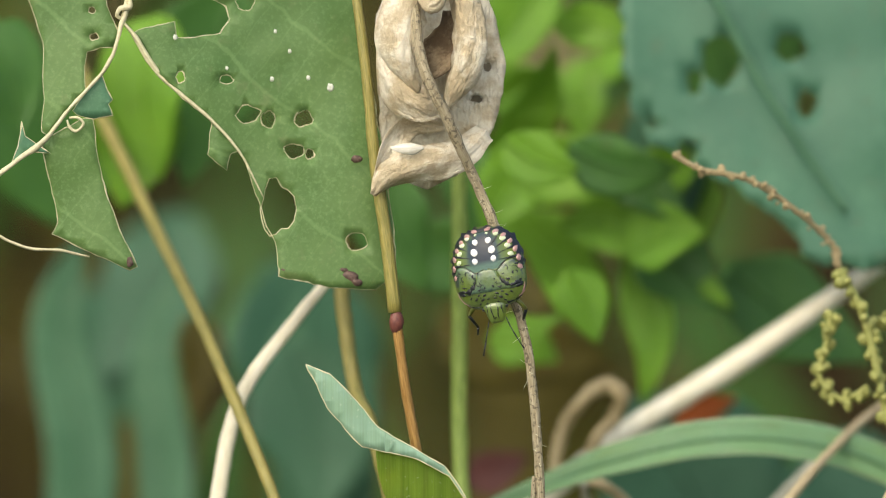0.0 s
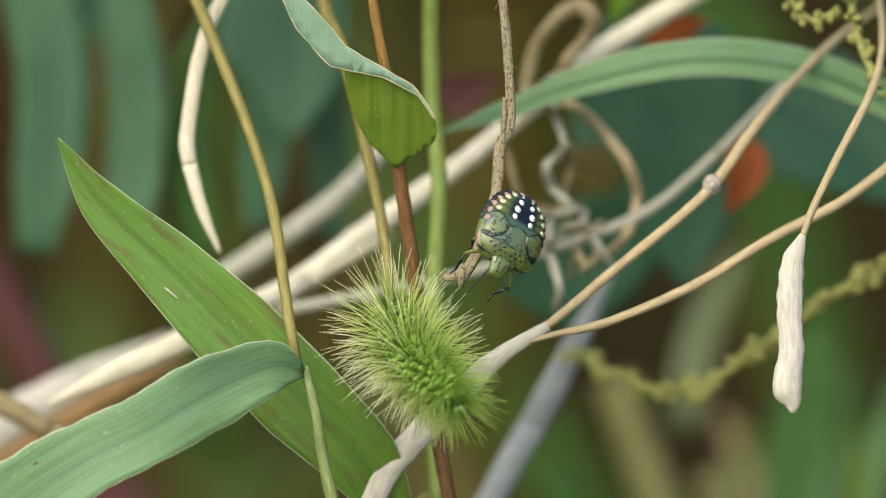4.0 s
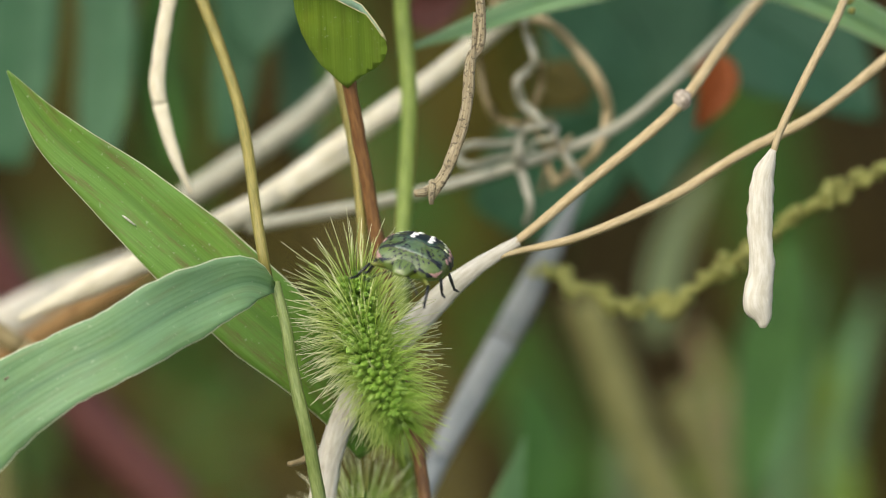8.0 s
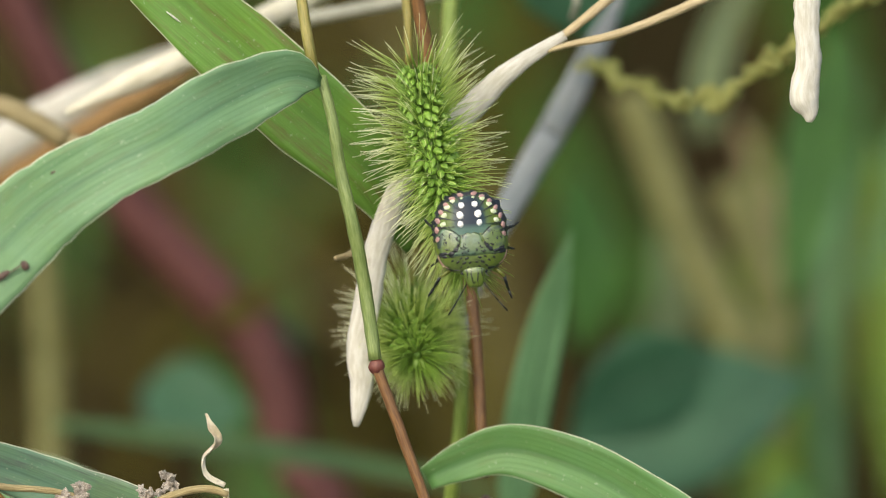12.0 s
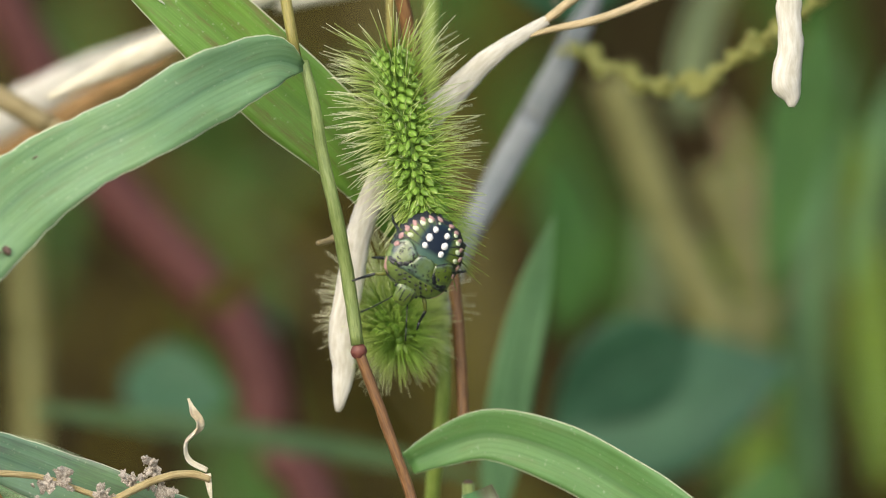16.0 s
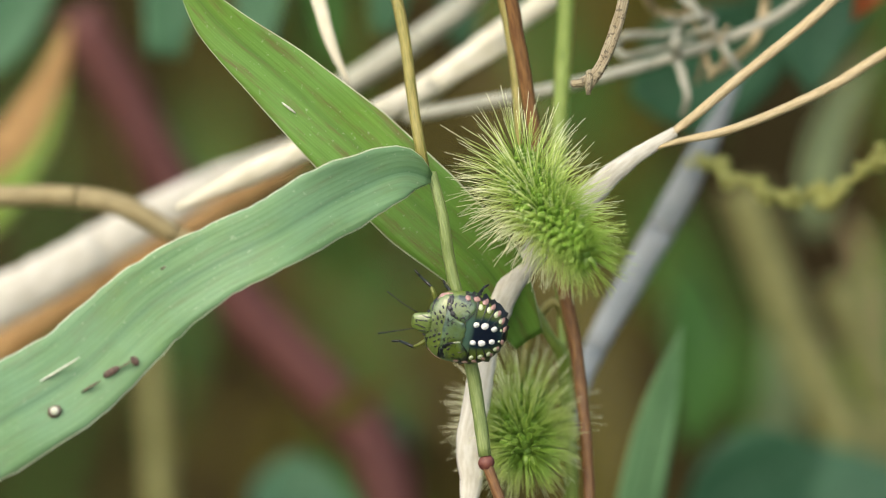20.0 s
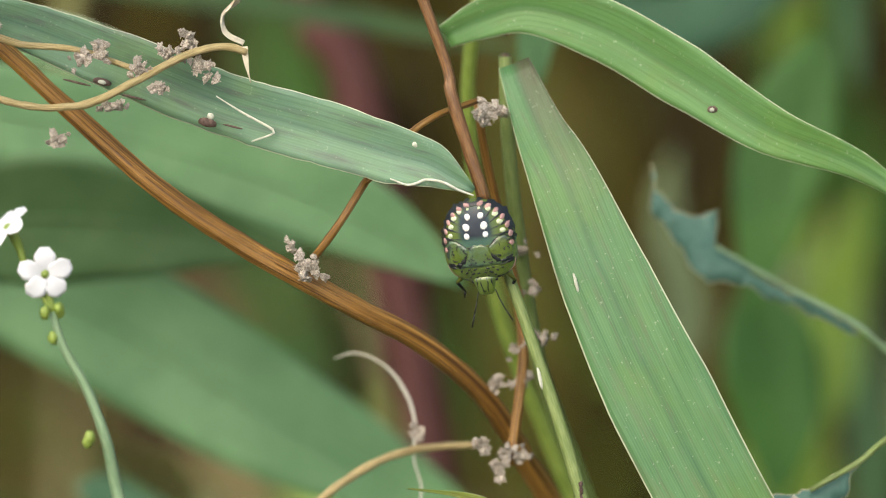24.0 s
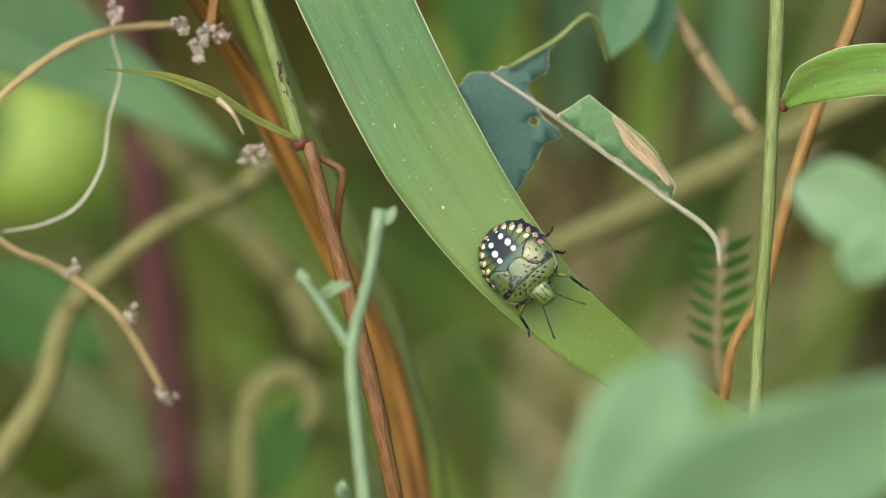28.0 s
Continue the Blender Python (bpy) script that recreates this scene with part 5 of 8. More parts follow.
back_leaf("bright_leaf", [(5.3, 64.6, 502.7), (7.4, 63.1, 507.3), (9.7, 61.4, 511.8), (11.0, 59.9, 516.9)], 5.88, BRIGHT, "bright green upright pointed leaf", 20, 14, 5)
back_leaf("bright_leaf", [(6.4, 66.3, 499.7), (9.7, 66.0, 496.5), (13.1, 65.8, 494.2), (16.3, 65.6, 493.1)], 8.64, BRIGHT, "bright soft green pointed leaf", 0, 14, 6)
back_leaf("bright_leaf", [(-3.6, 70.2, 497.1), (-0.2, 70.0, 495.4), (3.7, 69.9, 494.3), (8.1, 69.8, 493.8)], 8.10, DEEP, "deep green leaf in shade", 0, 14, 7)
back_leaf("bright_leaf", [(11.8, 57.6, 525.8), (8.0, 57.0, 520.4), (5.2, 56.6, 516.6), (0.9, 56.0, 510.6)], 7.09, BRIGHT, "bright soft green pointed leaf", 0, 14, 8)
BG = [
    ("bright_leaf", ((-44.5, 46.8, 519.1), (-41.3, 46.5, 515.9), (-40.2, 45.8, 509.4)), 150, DEEP, "bright green leaf behind the torn leaf"),
    ("bright_leaf", ((-26.3, 52.0, 520.3), (-28.5, 51.3, 513.8), (-26.8, 50.3, 504.6)), 170, BRIGHT, "bright green leaf behind the eaten leaf"),
    ("bright_leaf", ((-33.0, 56.4, 514.4), (-29.7, 55.8, 508.5), (-30.8, 55.0, 501.4)), 190, BRIGHT, "bright green leaf behind the eaten leaf"),
    ("deep_leaf", ((-20.1, 67.2, 521.8), (-22.3, 66.4, 514.1), (-25.0, 65.2, 502.6)), 240, DEEP, "deep green leaf in the shade"),
    ("deep_leaf", ((-40.3, 76.5, 514.4), (-38.1, 75.5, 504.4), (-35.3, 74.6, 496.6)), 280, DEEP, "deep green leaf in the shade"),
    ("bright_leaf", ((12.2, 43.7, 508.5), (17.0, 43.5, 506.4), (22.9, 42.5, 506.5)), 110, DEEP, "green pointed leaf in shade"),
    ("bright_leaf", ((6.2, 42.8, 509.2), (9.5, 41.6, 507.1), (13.2, 40.5, 506.7)), 100, BRIGHT, "bright green pointed leaf in shade"),
    ("bright_leaf", ((4.1, 44.8, 499.7), (6.3, 44.4, 495.4), (11.1, 44.0, 492.2)), 110, OLIVE, "olive leaf turning dull yellow"),
    ("bright_leaf", ((12.2, 42.5, 496.7), (13.8, 42.1, 493.5), (14.9, 41.7, 489.8)), 100, BRIGHT, "bright green hanging pointed leaf"),
    ("bright_leaf", ((-5.1, 53.4, 505.4), (-4.6, 52.9, 500.0), (-1.3, 52.2, 493.5)), 150, DEEP, "deep green leaf in shade"),
    ("bright_leaf", ((5.3, 62.0, 510.1), (9.7, 62.0, 510.6), (15.2, 62.0, 510.6)), 60, BRIGHT, "narrow bright green leaf in shade"),
    ("bright_leaf", ((18.9, 54.8, 498.7), (22.7, 54.5, 496.0), (27.6, 54.0, 491.1)), 150, DEEP, "deep green leaf in shade"),
    ("bright_leaf", ((27.9, 64.4, 494.4), (34.0, 63.9, 490.0), (41.7, 63.4, 485.6)), 200, DEEP, "deep green leaf in shade"),
    ("teal_leaf", ((22.7, 57.5, 524.8), (28.2, 56.3, 513.4), (29.3, 55.3, 503.6)), 300, DEEP, "deep green leaf in shade"),
    ("teal_leaf", ((19.0, 60.0, 510.3), (22.2, 59.4, 504.8), (23.9, 58.8, 499.4)), 160, TEAL, "deep blue-green leaf in shade"),
    ("teal_leaf", ((-36.4, 144.1, 484.1), (-35.1, 142.4, 476.8), (-37.4, 140.7, 468.4)), 270, TEAL, "large deep blue-green leaf in shade"),
    ("teal_leaf", ((-17.0, 134.3, 487.8), (-14.1, 132.3, 476.6), (-13.0, 130.2, 465.3)), 320, TEAL, "large deep blue-green leaf in shade"),
    ("teal_leaf", ((-26.6, 144.0, 492.0), (-30.2, 142.1, 483.0), (-36.6, 140.6, 474.2)), 240, TEAL, "large deep blue-green leaf in shade"),
    ("teal_leaf", ((-15.1, 93.8, 484.0), (-12.3, 91.9, 475.1), (-12.3, 90.0, 466.2)), 250, TEAL, "large teal leaf with pale flecks"),
    ("teal_leaf", ((17.7, 82.9, 478.6), (26.1, 81.4, 468.6), (27.2, 79.1, 453.0)), 360, TEAL, "large deep blue-green leaf in shade"),
    ("teal_leaf", ((34.5, 81.9, 472.5), (41.3, 81.3, 468.6), (49.2, 80.2, 461.4)), 280, TEAL, "large deep blue-green leaf in shade"),
    ("teal_leaf", ((9.2, 79.2, 453.0), (17.7, 79.7, 456.4), (28.9, 80.6, 463.0)), 240, TEAL, "large deep blue-green leaf in shade"),
    ("deep_leaf", ((-0.2, 93.7, 486.7), (6.6, 93.5, 484.4), (17.9, 93.2, 482.1)), 200, OLIVE, "olive leaf turning dull yellow"),
    ("deep_leaf", ((-25.2, 93.7, 486.7), (-24.1, 93.2, 482.1), (-24.7, 92.5, 475.4)), 90, OLIVE, "olive leaf turning dull yellow"),
    ("red_leaf", ((31.3, 51.5, 472.0), (32.2, 51.1, 468.7), (30.2, 50.4, 464.4)), 80, RED_LEAF, "withered leaf turned orange-red"),
    ("red_leaf", ((22.8, 56.6, 480.0), (25.5, 56.7, 481.6), (28.8, 56.9, 482.7)), 70, RED_LEAF, "withered leaf turned orange-red"),
    ("red_leaf", ((2.5, 62.0, 473.8), (5.3, 62.1, 474.9), (8.6, 62.3, 476.5)), 80, DARK_RED, "withered leaf turned dark red"),
    ("red_leaf", ((15.4, 61.4, 468.9), (18.2, 61.1, 467.3), (20.9, 61.0, 466.7)), 90, OLIVE, "small leaf turning dull yellow"),
    ("round_leaf", ((-30.3, 131.9, 402.9), (-24.7, 131.7, 401.7), (-18.7, 131.5, 401.1)), 190, TEAL, "round deep teal leaf low in the shade"),
    ("round_leaf", ((-18.7, 132.9, 408.8), (-16.0, 132.8, 408.5), (-12.8, 132.8, 408.5)), 90, TEAL, "round deep teal leaf low in the shade"),
    ("round_leaf", ((-22.1, 123.2, 411.7), (-19.1, 123.6, 414.0), (-16.2, 123.9, 415.8)), 60, OLIVE, "small leaf turning dull yellow"),
    ("deep_leaf", ((16.4, 130.9, 398.2), (28.4, 131.4, 401.1), (40.3, 132.0, 404.7)), 300, TEAL, "deep teal leaf low in the shade"),
    ("deep_leaf", ((28.9, 103.4, 412.6), (20.3, 102.5, 408.7), (14.5, 101.5, 403.5)), 200, TEAL, "deep teal leaf low in the shade"),
    ("deep_leaf", ((-54.0, 37.7, 393.5), (-35.4, 38.1, 394.5), (-13.6, 37.7, 391.3)), 240, DULL_LEAF, "broad soft green grass leaf"),
]
for i, (nm, pts, w, mat, lab) in enumerate(BG):
    back_leaf(nm, list(pts), w * 0.056, mat, lab, (-20, 15, 5, -10)[i % 4], 8, i + 20)

rnd = random.Random(17)
for i in range(16):
    x, z, y = rnd.uniform(2, 27), rnd.uniform(487, 520), rnd.uniform(48, 84)
    a = rnd.uniform(-2.6, 0.5)
    ln = rnd.uniform(6, 10)
    back_leaf("bright_leaf", [(x, y, z), (x + ln * 0.5 * math.cos(a), y - 1.5, z + ln * 0.5 * math.sin(a) + 0.8), (x + ln * math.cos(a), y - 2.5, z + ln * math.sin(a))], rnd.uniform(4.5, 7), (BRIGHT, BRIGHT, DEEP)[i % 3], "bright green pointed leaf of a shaded cluster", rnd.uniform(-30, 30), 14, 150 + i)

holed = thing("holed_leaf", (46.0, 41.8, 528.1), "large blue-green leaf with brown insect holes", "leaf")
lf, rim = torn_leaf([(19.7, 43.9, 529.0), (20.5, 41.9, 519.5), (21.0, 40.4, 514.8), (23.1, 40.1, 512.1), (29.3, 38.7, 508.5), (34.6, 37.4, 505.4), (37.2, 36.0, 501.7), (42.6, 35.8, 500.1), (46.9, 35.9, 500.7), (47.1, 43.9, 529.0)],
     [((26.5, 40.0, 511.1), 1.02, 1.02), ((23.1, 40.2, 513.6), 0.61, 0.61), ((29.6, 41.9, 519.5), 1.74, 2.56), ((37.9, 39.4, 515.4), 0.92, 1.23), ((36.3, 41.0, 520.6), 1.54, 1.23), ((27.2, 40.6, 517.4), 0.72, 1.23)], 0.8, 1.5, 0.2, 1.8, 31)
part("leaf_blade", lf, HOLED, holed)
part("browned_rim", rim, OLIVE, holed, "browned rim")
part("midrib", tube([(27.7, 40.8, 528.2), (34.1, 39.0, 516.5), (41.5, 36.4, 505.5)], [0.5, 0.4, 0.3], 20), TEAL_PALE, holed)
holed.location += V((-3.0, 0, -2.6))

# ---- lower space: brown twig with burs, leaves, flower, loops ----
twig = thing("brown_twig", (-53.0, -12.7, 427.5), "glossy brown ribbed dead twig with dry burs", "twig")
TW = [(-52.0, -12.8, 426.7), (-45.8, -13.0, 425.7), (-41.2, -13.6, 422.4), (-33.4, -14.9, 415.4), (-25.7, -16.1, 408.8), (-18.0, -16.0, 403.5), (-8.9, -16.2, 398.4), (-1.7, -13.1, 393.7), (4.1, -9.4, 387.5), (7.7, -5.7, 380.7), (9.7, -2.8, 376.7), (14.0, -1.1, 367.1), (18.2, 0.8, 357.8), (22.8, 1.9, 347.9), (26.4, 0.8, 328.2), (27.5, -0.3, 300.5)]
part("stem", tube(TW, [0.6, 0.75, 0.9, 1.0, 1.0, 1.0, 1.05, 1.2, 1.3, 1.4, 1.5], 110, 10, 0.12), TWIG, twig)
part("ridge", tube([(x, y - 0.62, z + 0.45) for x, y, z in TW], [0.25, 0.3, 0.36, 0.4, 0.45, 0.45], 100, 6, 0.15), TWIG, twig, "raised ridge")
part("ridge", tube([(x, y - 0.75, z - 0.3) for x, y, z in TW], [0.2, 0.25, 0.3, 0.3, 0.35, 0.4], 100, 6, 0.15), TWIG, twig, "raised ridge")
part("side_twig", tube([(-11.9, -17.1, 402.9), (-9.6, -17.4, 406.1), (-7.0, -16.4, 410.1), (-6.8, -17.7, 410.3), (-5.2, -17.2, 412.5), (-1.6, -17.1, 415.6), (3.0, -12.3, 416.5)], [0.38, 0.36, 0.34, 0.3], 24), TWIG, twig)


HUSKS = []
for k in range(4):
    bm = bmesh.new()
    add_blob(bm, Vector(), (1.0, 0.8, 1.15), None, 60 + k, 0.9, 6, 8)
    for i in range(3):
        d = Vector((math.cos(i * 2.1 + k), 0.5 * math.sin(i * 1.7), math.sin(i * 2.1 + k))).normalized()
        add_tube(bm, [d * (0.7 * MM), d * (1.1 * MM), d * (1.4 * MM) + Vector((0, 0, 0.2 * MM))], [0.22, 0.18, 0.05], 4)
    bmesh.ops.scale(bm, vec=(1.0, 0.7, 1.35), verts=bm.verts)
    HUSKS.append(mesh_of("husk", bm, BUR, False))


def bur(name, centre, size, parent, seed, n=14):
    """A dry cluster of small rough husks round a short core."""
    rn = random.Random(seed)
    core = part(name, blob(centre, (size[0] * 0.5, size[1] * 0.5, size[2] * 0.5), None, seed, 0.5, 5, 7), BUR, parent)
    c = V(centre) - BASE[parent.name]
    for i in range(n):
        k = rn.uniform(0.34, 0.66) * min(size)
        o = new("husk", HUSKS[i % 4])
        o.parent = core
        o.matrix_basis = Matrix.LocRotScale(c + Vector((rn.gauss(0, 1) * size[0], rn.gauss(0, 0.6) * size[1], rn.gauss(0, 1) * size[2])) * (0.55 * MM), Euler((rn.uniform(0, 6), rn.uniform(0, 6), 0)), (k, k, k))
    return core


bur("bur", (-12.5, -18.7, 402.5), (1.0, 0.8, 1.3), twig, 1, 18)
bur("bur", (-14.0, -17.8, 403.9), (0.5, 0.5, 0.5), twig, 2, 8)
bur("bur", (-43.8, -15.0, 425.8), (0.8, 0.6, 0.8), twig, 3)
bur("bur", (-46.0, -15.4, 423.8), (1.3, 0.7, 1.1), twig, 4, 20)
for i, c in enumerate(((5.7, -13.5, 383.6), (2.9, -14.2, 384.9), (4.9, -13.8, 382.1), (6.8, -10.0, 389.7), (4.4, -10.1, 389.0), (6.3, -9.3, 392.5), (9.1, -9.1, 393.5), (6.8, -7.2, 401.4), (8.1, -8.1, 397.8), (9.6, -12.2, 372.0), (-2.3, -9.1, 384.5), (11.0, -12.1, 371.8), (7.1, -13.1, 383.3))):
    bur("bur", c, (0.9, 0.6, 0.9), twig, 20 + i, 8)
part("side_twig", tube([(3.0, -10.4, 415.9), (3.6, -9.3, 411.4), (5.6, -8.2, 402.2), (7.2, -9.1, 393.3), (6.0, -12.7, 382.4)], [0.4, 0.4, 0.5, 0.5], 40), TWIG, twig)
bur("bur", (3.9, -12.5, 415.5), (1.5, 0.8, 1.1), twig, 7, 18)

rnd = random.Random(9)
for i in range(13):
    q = rnd.random()
    c = (12.4 + 1.7 * q + rnd.uniform(-0.35, 0.35), -26.5 - 0.9 * q, 384.2 - 6.4 * q)
    part("stem_spot", blob(c, (rnd.uniform(0.08, 0.2), 0.14, rnd.uniform(0.15, 0.5)), Matrix.Rotation(radians(-14), 3, 'Y'), i, 0.8, 6, 9), SCAR, plant, "dark brown stem spot")

vine = thing("dry_vine", (-45.6, -16.2, 425.0), "dry tan vine looping over a leaf, set with grey burs", "vine")
part("vine_stem", tube([(-44.3, -17.4, 424.0), (-43.7, -18.9, 421.4), (-41.4, -20.4, 418.8), (-36.8, -20.6, 417.5), (-32.2, -20.5, 417.7), (-27.6, -20.1, 419.8), (-23.0, -19.6, 422.1), (-19.4, -19.4, 422.8), (-17.6, -19.5, 422.3)], [0.28, 0.32, 0.38, 0.36, 0.34], 60, 8, 0.25), LOOP, vine)
part("vine_stem", tube([(-46.1, -17.2, 425.2), (-42.5, -18.3, 424.4), (-38.4, -18.5, 422.9), (-33.3, -18.6, 422.4), (-29.2, -18.8, 421.1), (-26.6, -19.0, 420.1)], [0.36, 0.36, 0.3, 0.26], 40, 8, 0.25), LOOP, vine)
part("dry_tip", blade([(-17.9, -19.3, 423.1), (-19.7, -19.2, 424.1), (-19.9, -18.9, 425.6), (-18.7, -19.1, 427.2), (-19.2, -18.3, 428.4), (-19.6, -18.1, 429.5)], [0.51, 0.72, 0.51, 1.33, 0.82, 0.15], [0, 40, 80, 20, 60], 25, 30, 3, 0.12, 0.4, 9), WITHERED, vine, "withered twisted leaf tip")
part("dry_tip", blade([(-17.9, -19.4, 422.8), (-17.6, -19.7, 421.1), (-17.3, -20.0, 419.6)], [0.72, 0.51, 0.10], [0, 50], 20, 12, 3, 0.1, 0.3, 10), WITHERED, vine)
for i, (c, s) in enumerate((((-32.5, -19.7, 421.8), (1.6, 0.6, 0.8)), ((-30.9, -19.5, 422.8), (0.7, 0.5, 0.6)), ((-40.9, -19.2, 424.8), (1.0, 0.6, 0.7)), ((-27.5, -19.9, 420.8), (0.8, 0.6, 0.8)), ((-25.5, -20.2, 419.1), (0.8, 0.5, 0.7)), ((-23.0, -18.4, 422.9), (0.9, 0.7, 0.9)), ((-21.5, -18.8, 420.9), (1.3, 0.6, 0.9)), ((-24.6, -18.6, 422.1), (0.8, 0.6, 0.8)), ((-29.7, -17.6, 417.0), (0.9, 0.6, 0.6)), ((-34.8, -16.2, 413.5), (0.9, 0.6, 0.8)))):
    bur("bur", c, s, vine, 40 + i, 14)

vine.location += V((-0.5, 0, -0.1))
twig.location += V((-0.22, 0, -0.2))

loop = thing("dry_loop", (2.4, -5.5, 382.3), "dry curling tendril in a wide loop, one half straw white", "tendril")
part("tendril", tube([(2.9, -5.5, 382.4), (-0.8, -5.5, 382.2), (-5.5, -7.6, 381.7), (-10.7, -9.3, 378.9), (-14.9, -11.2, 375.1), (-16.7, -12.3, 370.5), (-15.9, -13.2, 366.5), (-12.8, -13.0, 363.2), (-7.9, -11.4, 360.4), (-2.7, -11.7, 356.1), (1.4, -11.6, 349.0)], [0.3, 0.4, 0.42, 0.38, 0.36, 0.42, 0.4], 80, 8, 0.3), LOOP, loop)
part("tendril", tube([(-10.5, -1.6, 389.7), (-8.6, -1.5, 390.2), (-6.0, -1.7, 389.2), (-3.9, -3.3, 386.9), (-3.0, -4.0, 384.1), (-3.1, -4.8, 381.0), (-2.4, -5.5, 378.0), (-3.4, -6.5, 373.9), (-4.2, -7.5, 369.3), (-6.6, -8.4, 365.7), (-9.7, -8.7, 364.2), (-13.4, -7.8, 363.3)], [0.06, 0.12, 0.13, 0.18, 0.19, 0.11, 0.10, 0.11, 0.13, 0.15, 0.13, 0.09], 70, 7, 0.35, 0.5), PALE_POD, loop, "straw-white thin tendril")
bur("bur", (-7.1, -11.4, 360.4), (0.7, 0.5, 0.7), loop, 61, 8)
bur("bur", (-1.7, -11.7, 356.1), (0.7, 0.5, 0.8), loop, 62, 8)
bur("bur", (1.4, -11.7, 348.5), (1.0, 0.6, 1.2), loop, 63, 10)

fruit = thing("green_fruit", (-13.2, 295.2, 306.4), "smooth bright green round fruit among the leaves", "fruit")
part("fruit_body", blob((-13.3, 292.5, 294.9), (10.8, 10.8, 10.0), None, 3, 0.06, 14, 20), FRUIT, fruit)
part("fruit_calyx", blob((-13.0, 294.7, 304.0), (3.0, 3.0, 1.2), None, 5, 0.3, 5, 8), STEM_LIME, fruit)
part("fruit_stalk", tube([(-12.9, 294.6, 303.7), (-8.7, 298.4, 311.4), (-3.1, 305.0, 322.0)], [0.8, 0.8, 0.8], 16), STEM_LIME, fruit, "thin green stalk")

flower = thing("white_flower", (-11.2, -39.6, -2), "small white five-petalled flowers on a thin green stalk", "flower")
part("stalk", tube([(-36.3, -10.6, 396.1), (-35.4, -11.2, 393.3), (-33.1, -12.1, 389.2), (-31.2, -13.2, 384.1), (-30.5, -13.0, 380.4), (-29.2, -14.4, 374.4), (-28.0, -15.8, 364.0), (-27.9, -16.2, 361.9), (-27.2, -16.1, 353.1), (-11.2, -39.6, -2)], [0.36, 0.44, 0.55, 0.6, 0.65, 0.9], 70), SPRIG, flower)
for i, c in enumerate(((-36.9, -11.6, 396.3), (-35.7, -10.5, 396.4), (-36.2, -11.1, 393.8), (-32.8, -14.0, 385.1), (-33.0, -14.0, 384.7), (-35.6, -10.3, 396.1), (-28.9, -14.8, 377.1))):
    part("bud", blob(c, (0.5, 0.5, 0.65), None, i, 0.3), STEM_LIME, flower)


def petals(centre, turn, r, k0=0.0):
    c = V(centre)
    m = turn.to_matrix()
    for k in range(5):
        a = k0 + 2 * math.pi * k / 5
        d = m @ Vector((math.cos(a), 0, math.sin(a)))
        s = m @ Vector((-math.sin(a), 0, math.cos(a)))
        f = m @ Vector((0, -1, 0))
        pts = [(c + d * (q * r * MM) + f * (0.25 * MM * math.sin(q * 3))) / MM for q in (0.05, 0.35, 0.7, 1.0)]
        part("petal", blade([tuple(p) for p in pts], [0.35 * r, 0.62 * r, 0.85 * r, 0.35 * r], 0, 6, 9, 3, 0.1, 0.2, k, 0.1, f), PETAL, flower)
    part("flower_eye", blob(centre, (0.18 * r, 0.18 * r, 0.18 * r)), STEM_LIME, flower)


petals((-36.9, -10.8, 399.8), Euler((0.1, 0.0, 0.1)), 2.55, 0.35)
petals((-40.3, -9.9, 403.9), Euler((-0.8, 0.0, -1.15)), 2.4, 0.2)
part("flower_tube", tube([(-36.3, -10.6, 396.1), (-36.6, -10.2, 397.8), (-36.9, -10.4, 399.5)], [0.3, 0.35, 0.45], 8), STEM_LIME, flower)
part("flower_tube", tube([(-36.3, -10.6, 396.1), (-38.8, -9.6, 400.4), (-39.3, -9.3, 401.9), (-40.0, -9.5, 403.5)], [0.25, 0.3, 0.4, 0.5], 10), STEM_LIME, flower)

# broad blurred leaves behind the twig
back_leaf("grass_leaf", [(-60.7, 50.9, 405.3), (-41.3, 48.4, 402.5), (-24.7, 45.8, 399.1), (-11.5, 43.1, 394.9), (-3.8, 42.3, 390.9), (2.0, 41.6, 386.9)], 10.4, BG_GREEN, "broad soft green grass leaf", 0, 6, 31, "blade")
back_leaf("grass_leaf", [(-58.6, 67.1, 391.6), (-44.4, 63.3, 384.4), (-30.4, 59.8, 377.6), (-16.3, 55.9, 370.0), (-4.9, 54.5, 364.1), (9.0, 52.2, 354.9)], 13.9, BG_GREEN, "broad soft green grass leaf", 0, 6, 32, "blade")
back_leaf("grass_leaf", [(-43.4, 12.7, 418.2), (-37.0, 10.6, 417.6), (-29.5, 8.3, 415.9), (-19.0, 7.9, 413.7)], 5.28, BLUE_GREEN, "soft blue-green grass leaf", 0, 6, 33, "blade")
back_leaf("grass_leaf", [(8.0, 41.1, 407.1), (9.6, 41.0, 418.2), (11.7, 40.7, 428.2), (13.8, 40.1, 436.3)], 4.35, BG_GREEN, "upright soft green grass blade", 0, 8, 34, "blade")
back_leaf("grass_leaf", [(-38.1, 92.1, 407.4), (-18.6, 91.6, 405.2), (-1.4, 91.1, 402.4), (10.1, 90.7, 400.1)], 2.4, DULL_LEAF, "blurred green grass leaf", 0, 6, 35, "blade")

